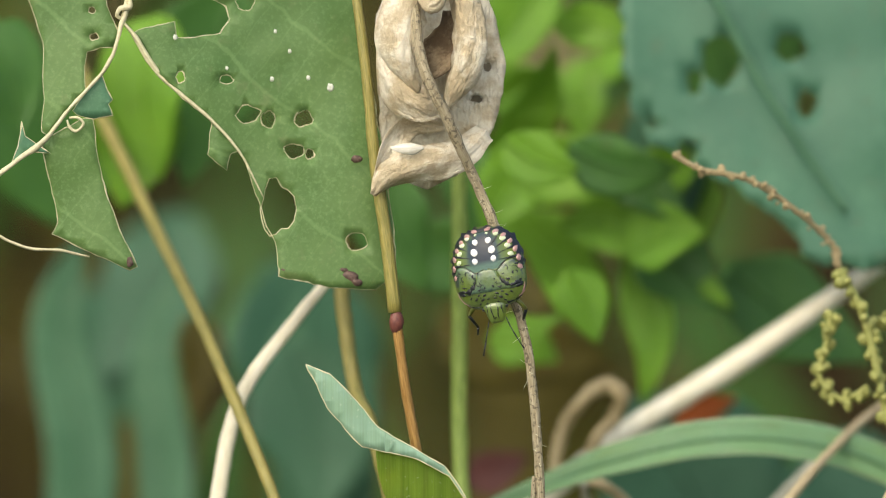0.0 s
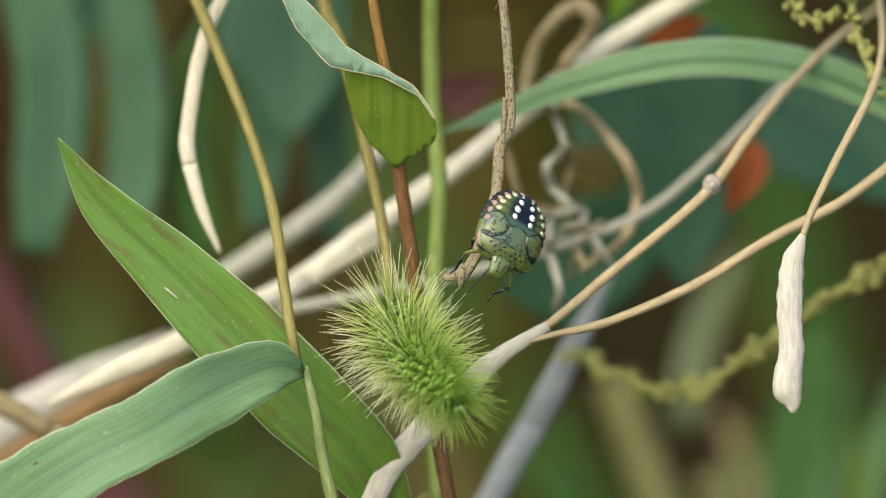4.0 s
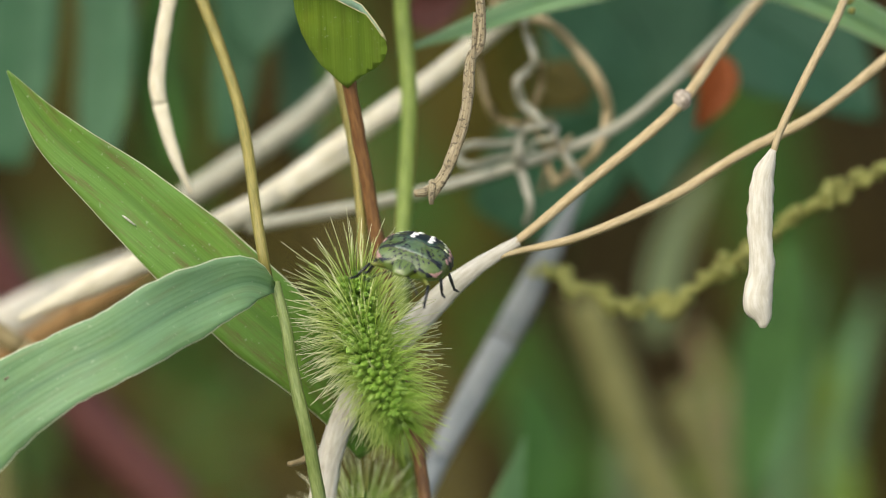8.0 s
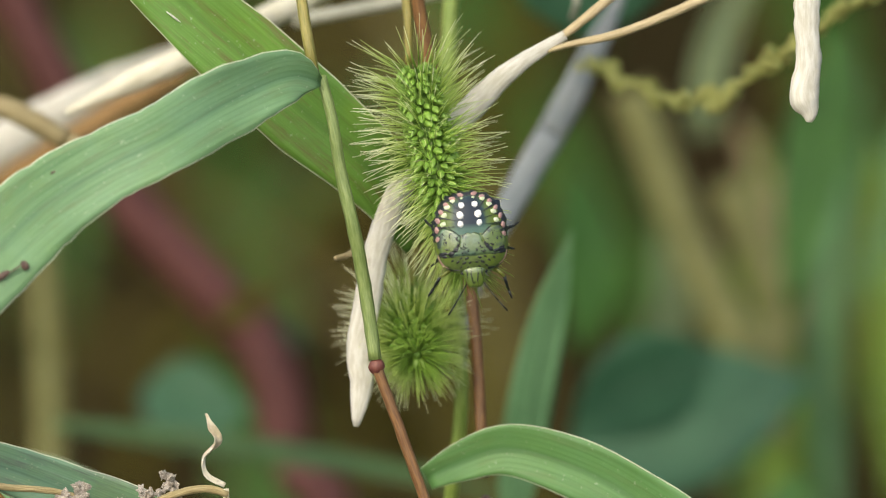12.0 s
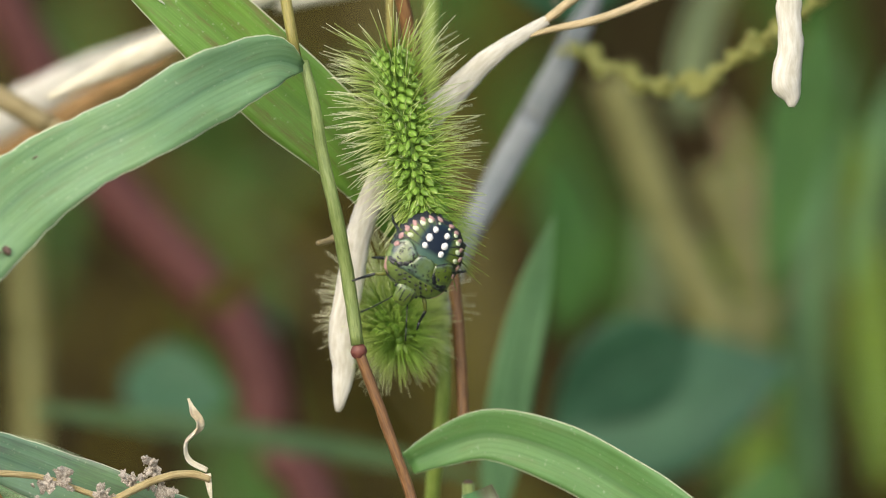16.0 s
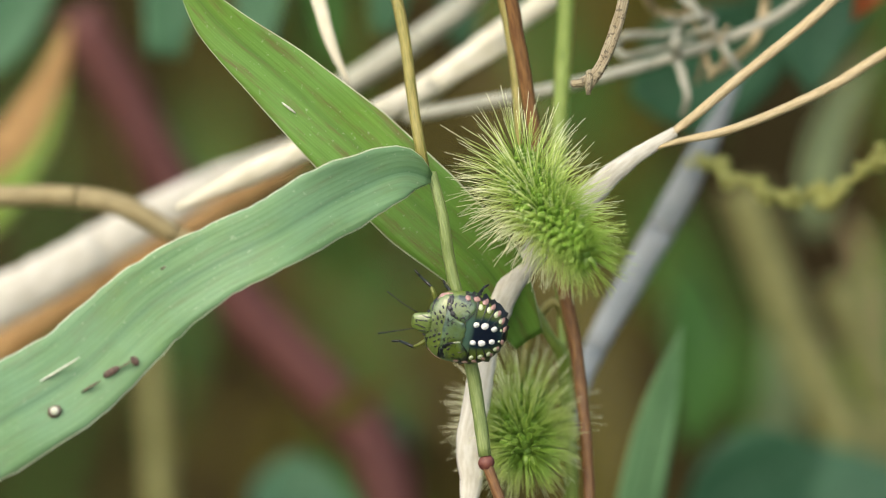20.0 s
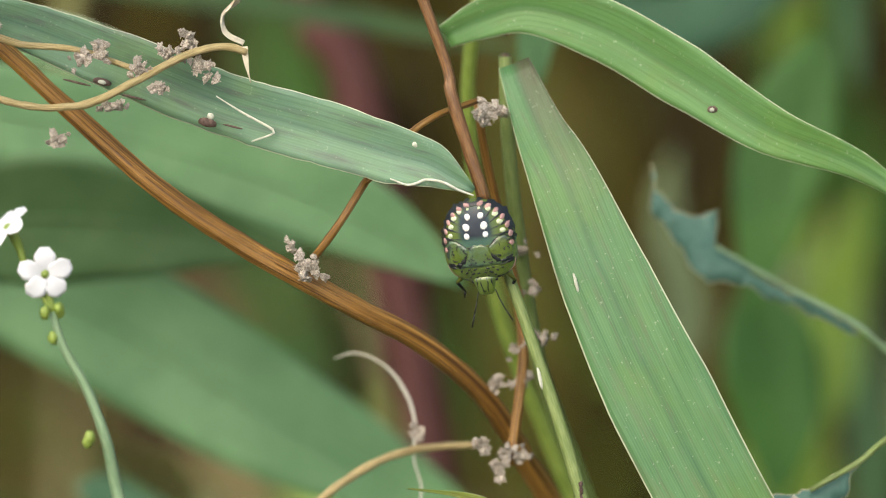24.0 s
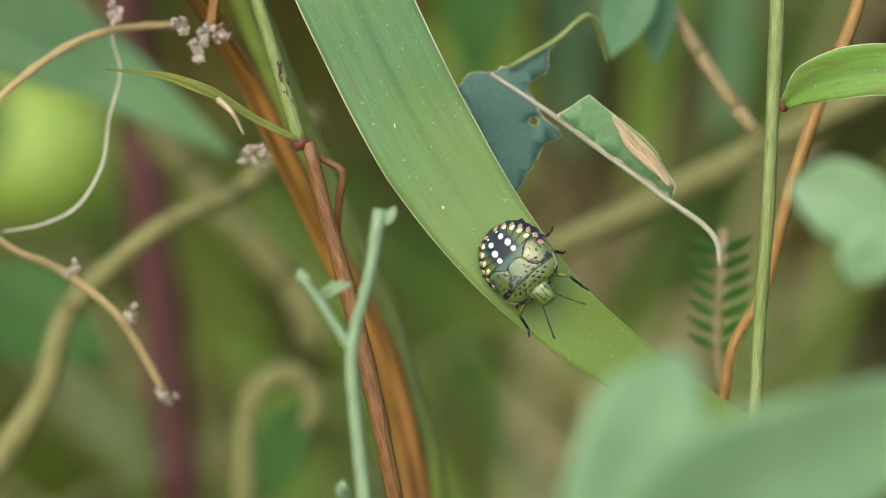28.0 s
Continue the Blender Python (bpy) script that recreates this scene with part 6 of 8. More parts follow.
# eaten blue-green leaves at the side
side = thing("eaten_leaf", (36.9, 8.6, 391.3), "blue-green eaten leaf with pale torn edge", "leaf")
lf, rim = torn_leaf([(19.1, 12.1, 405.3), (21.0, 11.0, 400.6), (25.5, 11.1, 401.1), (25.0, 10.3, 397.8), (30.5, 9.4, 394.4), (35.8, 8.8, 392.1), (38.5, 8.2, 389.8), (33.7, 8.8, 391.9), (28.9, 9.2, 393.7), (24.2, 9.5, 394.4), (21.0, 10.4, 398.1), (18.9, 11.5, 402.7)], [], 0.9, 0.8, 0.18, 1.5, 6)
part("leaf_blade", lf, BLUE_LEAF, side)
part("dried_rim", rim, LEAF_RIM, side, "pale dried rim")
part("stalk", tube([(25.2, 9.3, 398.0), (31.5, 8.4, 394.4), (38.4, 7.4, 390.8), (43.2, 7.4, 386.7), (46.1, 6.5, 383.9), (53.0, 6.6, 385.0), (59.4, 5.9, 382.4)], [0.2, 0.3, 0.36, 0.4], 60, 7, 0.6), SPRIG, side)
for i, c in enumerate(((44.2, 6.7, 388.7), (45.1, 6.3, 387.1), (46.2, 5.9, 385.8), (47.3, 5.7, 384.9), (42.9, 7.0, 389.8))):
    part("bud", blob(c, (0.5, 0.5, 0.6), None, i, 0.5), STEM_ORANGE, side)
for pts, w in (([(47.1, 4.7, 384.9), (45.5, 3.0, 382.0), (43.9, 2.3, 378.9), (43.3, 1.8, 376.9)], 95), ([(48.3, 6.5, 383.9), (48.3, 5.7, 380.8), (48.0, 5.0, 377.7), (47.7, 4.5, 375.7)], 60), ([(47.6, 4.8, 385.4), (50.3, 5.2, 387.5), (52.9, 5.7, 389.5), (56.1, 5.8, 390.3)], 60), ([(52.4, 4.6, 384.9), (55.0, 4.4, 384.4), (57.2, 4.0, 382.8)], 40)):
    part("leaflet", broad(pts, w * 0.052, 10, 10, w, 0.15, 0.3), LEAFLET, side)
side2 = thing("eaten_leaf", (36.5, -12.6, 380.8), "ragged blue-green leaf eaten to its veins", "leaf")
lf, rim = torn_leaf([(31.7, -14.8, 379.8), (34.9, -14.5, 381.3), (37.7, -14.2, 382.6), (36.4, -14.9, 380.0), (34.8, -15.3, 378.3), (37.9, -16.4, 374.3), (35.3, -17.1, 371.3), (33.5, -17.7, 368.7), (31.7, -17.0, 371.3), (28.6, -15.1, 378.3), (30.2, -14.7, 379.8)], [((35.6, -16.0, 375.5), 0.46, 0.46)], 0.7, 0.8, 0.18, 1.3, 7)
part("leaf_blade", lf, BLUE_LEAF, side2)
part("dried_rim", rim, LEAF_RIM, side2, "pale dried rim")
part("vein", tube([(33.3, -15.2, 380.4), (37.7, -14.7, 382.9), (40.8, -12.8, 384.7), (42.7, -10.8, 379.9)], [0.25, 0.3, 0.3], 24), STEM_GREEN, side2)
torn2 = thing("torn_leaf", (40.3, -20.4, 375.2), "torn green leaf on a thin grey stalk, browned edge", "leaf")
part("stalk", tube([(31.5, -18.7, 380.7), (36.2, -19.6, 377.7), (41.4, -20.7, 374.0), (47.0, -22.0, 370.0), (51.9, -23.1, 366.2), (52.4, -23.7, 363.7)], [0.2, 0.24, 0.26, 0.28], 34), GREY_STALK, torn2)
lf, rim = torn_leaf([(37.5, -20.3, 377.1), (40.4, -20.0, 378.8), (43.9, -20.7, 376.4), (46.5, -21.4, 373.9), (48.3, -22.3, 370.9), (48.0, -22.5, 369.9), (42.4, -21.4, 373.6)], [], 0.15, 0.5, 0.16, 1.2, 8)
part("leaf_blade", lf, BG_GREEN, torn2)
part("dried_rim", rim, LEAF_RIM, torn2, "pale dried rim")
part("browned_edge", blade([(42.6, -21.2, 377.3), (44.4, -22.0, 375.1), (45.9, -22.4, 373.6), (48.0, -22.9, 371.0)], [0.31, 1.74, 1.74, 0.31], 30, 20, 16, 3, 0.12, 0.2, 3), DRY_LEAF, torn2, "curled orange-brown edge")

mimosa = thing("feathery_sprig", (53.2, -42.6, -2), "small feathery sprig with paired leaflets", "sprig")
part("stalk", tube([(54.1, 2.2, 360.5), (53.8, 1.0, 355.6), (53.6, 0.3, 349.2), (54.7, -0.2, 339.3), (53.2, -42.6, -2)], [0.4, 0.34, 0.4, 0.7], 40), STRAW_DULL, mimosa)
for i in range(7):
    for sx in (-1, 1):
        base = (Vector((53.9, 1.6, 358.2)) * (1 - i / 6) + Vector((53.6, 0.3, 349.3)) * (i / 6))
        tipv = base + Vector((sx * 2.9, 0.3, 1.5))
        part("leaflet", blade([tuple(base), tuple(base.lerp(tipv, 0.5)), tuple(tipv)], [0.4, 1.15, 0.2], 20 * sx, 10, 8, 2, 0.1, 0.1, i), DEEP, mimosa)

upright = thing("jointed_grass", (54.2, -52.8, -2), "upright green jointed grass stem with a leaf", "grass")
part("stem", tube([(57.7, -21.0, 398.6), (57.3, -24.4, 385.6), (56.9, -26.2, 378.7), (56.3, -28.8, 368.7), (55.6, -30.1, 359.5), (54.8, -34.3, 343.6), (54.2, -52.8, -2)], [0.7, 0.72, 0.62, 0.6, 0.6, 0.9], 50), STEM_GREEN, upright)
part("node", blob((57.9, -26.5, 379.5), (0.5, 0.5, 0.7), seed=2), NODE_RED, upright)
part("leaf", blade([(57.9, -27.0, 379.7), (60.0, -27.6, 381.6), (63.4, -29.4, 383.1), (67.4, -31.4, 383.8), (72.3, -33.8, 383.1)], [1.02, 3.84, 4.87, 4.87, 3.07], [0, -10, -10], [20, 12], 30, 5, 0.14, 0.4, 12), GREEN, upright, "green leaf from the node")
red2 = thing("red_weed", (51.5, -37.7, -2), "orange-red slender weed stem", "stem")
part("stem", tube([(66.7, -11.4, 388.9), (64.6, -12.9, 382.8), (61.4, -14.8, 375.3), (58.7, -16.8, 367.2), (56.7, -17.8, 359.4), (53.5, -18.3, 353.1), (51.5, -37.7, -2)], [0.62, 0.6, 0.6, 0.5, 0.5, 0.8], 50), STEM_ORANGE, red2)
straw("dull_stalk", [(38.9, 46.6, 346.5), (49.5, 47.5, 351.3), (59.6, 48.5, 356.2), (74.7, 50.0, 363.7), (91.4, 51.9, 372.9)], [1.5, 1.5, 1.5], DULL_OLIVE, "soft blurred olive-tan weed stalk", n=20)
straw("dull_stalk", [(48.9, 7.9, 381.4), (53.1, 6.2, 374.7), (57.3, 4.8, 369.0)], [0.7, 0.7, 0.7], STRAW_DULL, "soft blurred tan stalk", n=16)
straw("dull_stalk", [(-4.6, 91.0, 354.9), (6.9, 87.5, 341.4), (16.1, 84.9, 331.3), (17.2, 83.5, 326.8)], [1.7, 1.7, 1.7], DULL_OLIVE, "soft blurred olive-tan weed stalk", n=16)
straw("dull_stalk", [(-17.6, 18.9, 328.9), (-14.3, 20.0, 333.6), (-9.9, 21.5, 340.0), (-8.0, 23.3, 346.8), (-3.3, 24.4, 351.5), (1.6, 25.2, 355.2), (8.7, 29.7, 357.4), (16.5, 37.2, 363.3)], [1.5, 1.4, 1.2, 1.1, 1.1, 1.0], DULL_OLIVE, "blurred tan curved stalk", n=24)
straw("dull_stalk", [(9.3, 50.8, 319.5), (10.5, 53.6, 330.3), (14.5, 54.0, 332.5), (16.7, 53.1, 329.3), (15.6, 52.6, 327.1)], [1.3, 1.3, 1.2, 1.0], DULL_OLIVE, "blurred tan curled stalk", n=24)

forky = thing("fork_sprig", (19.2, -78.1, -2), "pale green forked sprig with tiny leaves", "sprig")
FORK = SPRIG
part("stem", tube([(20.6, -50.5, 376.2), (19.7, -51.9, 370.9), (18.0, -53.6, 364.1), (18.4, -55.4, 357.3), (19.0, -57.0, 351.5), (19.7, -60.7, 341.2), (19.2, -78.1, -2)], [0.62, 0.55, 0.6, 0.62, 0.7, 1.0], 50), FORK, forky)
part("stem", tube([(18.0, -53.6, 364.1), (16.4, -53.0, 366.5), (14.7, -52.3, 369.0), (13.4, -51.9, 370.4)], [0.5, 0.45, 0.3], 16), FORK, forky)
for pts, w in (([(15.4, -52.4, 368.5), (16.4, -53.2, 369.7), (18.2, -53.1, 370.1)], 26), ([(14.2, -52.1, 369.7), (13.7, -51.9, 370.4), (13.4, -51.7, 371.1)], 24), ([(17.8, -56.9, 351.5), (17.0, -57.7, 352.5), (17.2, -57.5, 353.3)], 26), ([(20.6, -50.9, 374.8), (21.5, -50.7, 375.7), (22.0, -50.5, 376.5)], 22)):
    part("leaflet", broad(pts, w * 0.05, 0, 14, w, 0.2, 0.2, 10), FORK, forky)

near = thing("near_leaf", (54.4, -171.7, -2), "soft blue-green leaves close in front", "leaf")
part("leaf", broad([(35.9, -142.6, 366.2), (44.4, -143.0, 373.5), (54.7, -143.7, 379.9), (69.2, -142.3, 386.9)], 16, 10, 8, 3), NEAR_GREEN, near)
part("leaf", broad([(43.5, -129.8, 384.2), (40.4, -132.9, 379.8), (36.6, -137.0, 375.8), (32.3, -141.2, 371.0)], 9.5, 0, 8, 4), NEAR_GREEN, near)
part("leaf", broad([(53.9, -97.6, 390.0), (57.7, -97.9, 389.1), (62.4, -98.8, 386.3), (68.1, -99.8, 383.1)], 7, 0, 8, 5), NEAR_GREEN, near)
part("leaf", broad([(58.6, -99.8, 382.2), (61.0, -99.1, 385.0), (65.3, -98.5, 387.7)], 5, 0, 8, 6), NEAR_GREEN, near)
part("stem", tube([(62.0, -140.7, 392.1), (62.5, -147.9, 376.4), (54.4, -171.7, -2)], [0.8, 0.9, 1.2], 20), STEM_GREEN, near)

for i, (pts, w, m) in enumerate(((((-40.9, 60.9, 357.9), (-35.3, 60.1, 354.7), (-28.5, 59.5, 352.5)), 110, BRIGHT), (((-37.3, 71.6, 360.0), (-32.2, 71.1, 357.8), (-24.3, 70.5, 355.6)), 90, TEAL_PALE), (((-36.1, 49.6, 353.8), (-31.6, 48.8, 350.6), (-24.9, 48.3, 348.4)), 100, TEAL_PALE), (((-30.0, 67.4, 342.3), (-25.4, 68.7, 347.8), (-20.3, 69.7, 352.2)), 120, BRIGHT), (((-18.4, 76.6, 336.1), (-11.6, 75.6, 332.8), (-3.6, 74.2, 328.3)), 200, DEEP), (((8.9, 70.0, 313.9), (13.6, 71.6, 320.6), (17.0, 72.8, 325.6)), 110, DEEP),
                               (((37.7, 91.1, 402.3), (33.7, 88.2, 388.9), (30.9, 85.0, 374.3)), 180, DEEP), (((31.5, 105.3, 373.4), (33.8, 102.8, 361.9), (34.4, 100.3, 350.5)), 200, DEEP), (((32.5, 125.0, 370.7), (34.3, 122.5, 360.3), (33.1, 119.5, 347.5)), 130, BG_PALE), (((44.1, 138.2, 440.5), (40.5, 135.8, 426.4), (38.1, 133.2, 411.1)), 130, DEEP), (((15.8, 155.6, 423.1), (17.0, 153.7, 412.4), (16.4, 152.1, 402.8)), 120, DEEP))):
    back_leaf("soft_leaf", list(pts), w * 0.056, m, "soft blurred green leaf among weeds", (10, -15, 5)[i % 3], 8, 70 + i)

for i, (pts, w, m) in enumerate((
        (((33.1, 168.3, 321.9), (34.5, 172.6, 340.1), (36.4, 177.1, 358.3), (38.3, 180.0, 370.5)), 70, LIME), (((41.0, 178.5, 319.2), (40.4, 182.9, 337.6), (39.9, 186.6, 353.0), (41.2, 190.2, 368.4)), 90, LIME),
        (((48.4, 189.5, 320.4), (47.8, 193.1, 335.2), (46.0, 196.8, 350.7), (47.3, 200.5, 366.2)), 70, BG_GREEN), (((54.9, 178.3, 319.2), (58.1, 184.1, 343.8), (60.7, 187.7, 359.2), (64.6, 190.6, 371.5)), 100, LIME),
        (((63.8, 169.3, 327.9), (65.7, 173.6, 346.2), (66.5, 177.2, 361.4), (67.7, 179.4, 370.5)), 80, BG_GREEN), (((26.5, 181.7, 331.5), (28.5, 185.4, 346.9), (29.8, 188.2, 359.2)), 70, OLIVE),
        (((38.3, 191.7, 373.7), (38.9, 194.5, 389.2), (38.3, 197.1, 404.7), (37.0, 199.9, 420.3)), 90, LIME), (((44.8, 181.9, 378.9), (44.2, 185.0, 397.3), (45.5, 188.3, 415.9), (48.5, 190.5, 428.2)), 60, BG_GREEN),
        (((52.8, 192.8, 379.8), (51.5, 196.6, 401.7), (50.2, 199.8, 420.3)), 80, LIME), (((31.3, 214.2, 378.9), (30.0, 216.4, 391.6), (30.6, 217.7, 399.2)), 70, OLIVE), (((49.2, 196.7, 401.1), (51.7, 198.6, 413.5), (55.5, 200.5, 426.1)), 70, BG_GREEN),
        (((-16.5, 161.0, 334.5), (-22.8, 159.1, 326.0), (-27.1, 157.1, 317.6)), 160, DEEP), (((34.6, 151.3, 340.6), (38.9, 153.6, 350.2), (39.5, 156.3, 362.1)), 90, LIME))):
    back_leaf("weed_blade", list(pts), w * 0.056, m, "soft blurred upright green weed blade", (10, -15, 5)[i % 3], 8, 90 + i, "blade", "grass")

for i, (pts, w, m) in enumerate((
        (((-37.9, 95.2, 454.6), (-36.2, 97.2, 471.6), (-38.5, 98.8, 485.8), (-36.2, 99.8, 494.3)), 130, TEAL_PALE), (((-28.9, 98.1, 454.2), (-27.7, 99.8, 468.4), (-28.9, 101.3, 481.4), (-26.6, 102.4, 491.1)), 110, TEAL_PALE),
        (((-20.9, 102.0, 453.6), (-22.7, 103.4, 465.0), (-20.9, 104.8, 477.6)), 90, DEEP), (((-15.7, 96.3, 456.7), (-14.5, 97.8, 469.2), (-15.7, 99.2, 481.1), (-13.4, 100.0, 488.5)), 90, TEAL_PALE), (((-7.7, 102.1, 454.7), (-8.3, 103.6, 467.3), (-6.6, 105.2, 481.0)), 80, TEAL),
        (((-60.1, 108.9, 451.0), (-55.5, 109.6, 455.0), (-52.0, 110.5, 460.1), (-49.7, 111.3, 465.3)), 120, TEAL_PALE), (((-61.2, 97.2, 441.1), (-54.3, 97.8, 444.5), (-49.8, 98.9, 451.3), (-47.5, 100.0, 457.5)), 70, ORANGE_TAN), (((-59.4, 126.0, 431.2), (-53.6, 127.6, 441.1), (-49.4, 128.8, 448.1)), 110, LIME),
        (((21.6, 153.0, 348.0), (26.0, 155.5, 358.1), (23.5, 158.1, 369.6), (24.8, 159.8, 376.7)), 80, BG_PALE), (((41.8, 163.2, 345.6), (42.9, 166.4, 358.9), (46.1, 169.3, 370.9)), 110, LIME), (((50.1, 157.2, 343.2), (52.0, 160.2, 356.4), (50.8, 163.4, 369.6)), 90, BG_PALE),
        (((56.8, 166.9, 338.3), (58.1, 170.6, 354.1), (55.0, 174.0, 368.6)), 100, LIME), (((35.2, 171.6, 334.6), (38.4, 175.3, 350.5), (37.1, 178.8, 365.1)), 70, BG_PALE), (((-36.6, 141.6, 320.7), (-33.5, 144.3, 332.6), (-36.5, 146.9, 343.3)), 100, BG_PALE), (((-28.1, 146.3, 317.5), (-28.7, 149.5, 331.3), (-25.7, 151.4, 339.7)), 90, BG_PALE),
        (((40.9, 196.3, 398.0), (37.8, 198.7, 413.5), (34.0, 200.0, 422.3)), 60, STRAW_DULL), (((29.7, 168.6, 424.5), (31.5, 170.3, 434.7), (36.4, 172.0, 444.5)), 70, BG_PALE), (((23.7, 173.8, 390.3), (26.8, 176.4, 405.6), (25.7, 178.3, 417.9)), 90, BG_PALE), (((35.5, 173.9, 390.3), (34.3, 176.4, 405.6), (36.8, 178.8, 420.3)), 80, LIME))):
    back_leaf("weed_blade", list(pts), w * 0.056, m, "soft blurred weed blade on the bank", (10, -15, 5)[i % 3], 8, 130 + i, "blade", "grass")

# ---- blurred stems behind ----
straw("dark_red_stalk", [(-48.7, 140.2, 452.9), (-41.5, 138.1, 439.9), (-32.0, 135.4, 423.4), (-24.3, 134.1, 415.2), (-16.9, 132.6, 407.0), (-14.0, 130.5, 395.3), (-11.4, 130.1, 393.5), (-7.9, 127.3, 380.7), (-3.8, 123.2, 361.4), (-0.3, 117.4, 337.1), (3.3, 108.6, 302.8)], [2.7, 2.8, 3.0, 2.8, 2.6, 2.4], DARK_RED, "thick dark red blurred stem", "stem", n=60)
straw("pale_stalk", [(-43.4, 168.3, 423.0), (-42.0, 166.4, 411.4), (-41.0, 163.6, 395.1), (-40.8, 160.7, 383.3), (-36.2, 158.4, 371.2)], [1.5, 1.6, 1.5], DULL_OLIVE, "soft blurred dull olive stalk", "stem", n=30)
straw("green_stalk", [(21.8, 156.8, 431.7), (27.2, 154.6, 417.3), (34.4, 151.8, 402.2), (37.0, 150.8, 394.1)], [2.3, 2.4, 2.4], DULL_OLIVE, "soft blurred olive weed stalk", "stem", n=30)
straw("green_stalk", [(33.0, 175.0, 418.6), (38.1, 172.1, 402.2), (30.9, 169.4, 385.5)], [2.5, 2.4, 2.2], DULL_OLIVE, "soft blurred olive weed stalk", "stem", n=20)

# weedy grass of the bank behind: uncountable, one mesh a colour
def bank_grass(name, mat, count, box, size, label, seed):
    rn = random.Random(seed)
    verts, faces = [], []
    for i in range(count):
        x, y = rn.uniform(box[0], box[1]), rn.uniform(box[2], box[3])
        z = max(ground_height(x, y), 0)
        h, w = rn.uniform(*size), rn.uniform(0.002, 0.0055)
        a = rn.uniform(0, 6.28)
        lean = Vector((rn.gauss(0, 0.35), rn.gauss(0, 0.25), 1)).normalized()
        side = Vector((math.cos(a), math.sin(a) * 0.4, 0)) * w
        droop = Vector((rn.gauss(0, 0.5), rn.gauss(0, 0.4), -0.35)) * h
        s = len(verts)
        for k in range(5):
            q = k / 4
            c = Vector((x, y, z)) + lean * (h * q) + droop * (q * q * q)
            ww = side * (1 - q * q * 0.95)
            verts += [c - ww, c + Vector((0, -0.15 * w, 0)), c + ww]
        for k in range(4):
            o = s + 3 * k
            faces += [(o, o + 1, o + 4, o + 3), (o + 1, o + 2, o + 5, o + 4)]
    me = bpy.data.meshes.new(name)
    me.from_pydata(verts, [], faces)
    me.materials.append(mat)
    me.polygons.foreach_set("use_smooth", [True] * len(me.polygons))
    return tagged(new(name, me), label, "grass", kind="stuff")


bank_grass("bank_grass", DEEP, 380, (-0.5, 0.5, 0.15, 1.0), (0.2, 0.5), "blurred green grass on the bank behind", 1)
bank_grass("bank_grass", OLIVE, 560, (-0.5, 0.5, 0.14, 1.0), (0.2, 0.5), "blurred olive grass on the bank behind", 2)
bank_grass("bank_grass", LIME, 420, (0.012, 0.14, 0.13, 0.3), (0.28, 0.50), "blurred yellow-green grass on the bank behind", 4)
bank_grass("bank_grass", BG_PALE, 190, (-0.085, -0.012, 0.09, 0.22), (0.26, 0.42), "blurred pale grey-green weeds on the bank behind", 8)
bank_grass("bank_grass", BG_PALE, 260, (0.0, 0.11, 0.10, 0.24), (0.26, 0.46), "blurred pale grey-green weeds on the bank behind", 21)
bank_grass("bank_grass", BG_PALE, 200, (-0.002, 0.05, 0.10, 0.2), (0.30, 0.44), "blurred pale grey-green weeds on the bank behind", 22)
bank_grass("bank_grass", LIME, 120, (-0.002, 0.05, 0.12, 0.22), (0.28, 0.43), "blurred yellow-green grass on the bank behind", 23)
bank_grass("bank_grass", BG_PALE, 170, (-0.065, -0.022, 0.09, 0.17), (0.36, 0.43), "blurred pale grey-green weeds on the bank behind", 24)
bank_grass("bank_grass", STRAW_DULL, 110, (-0.075, -0.012, 0.12, 0.3), (0.30, 0.44), "dull straw-coloured grass on the bank behind", 5)
bank_grass("bank_grass", LIME, 120, (-0.075, -0.005, 0.12, 0.3), (0.22, 0.40), "blurred yellow-green grass on the bank behind", 6)
bank_grass("bank_grass", STRAW_DULL, 90, (0.0, 0.07, 0.14, 0.3), (0.34, 0.54), "dull straw-coloured grass on the bank behind", 7)
for side_x, seed in ((-3.2, 11), (0.5, 12)):
    bank_grass("bank_grass", DEEP, 1500, (side_x, side_x + 2.7, 0.2, 2.4), (0.2, 0.5), "green weedy grass along the bank", seed)
    bank_grass("bank_grass", OLIVE, 1200, (side_x, side_x + 2.7, 0.15, 2.4), (0.15, 0.45), "olive weedy grass along the bank", seed + 10)
bank_grass("bank_grass", DEEP, 420, (-0.5, 0.5, 1.0, 2.4), (0.2, 0.5), "green weedy grass along the bank", 13)
bank_grass("bank_grass", OLIVE, 360, (-0.5, 0.5, 1.0, 2.4), (0.15, 0.45), "olive weedy grass along the bank", 14)
bank_grass("bank_grass", STRAW_DULL, 120, (-0.6, 0.6, 0.25, 1.3), (0.12, 0.30), "dry straw-coloured grass on the bank behind", 3)


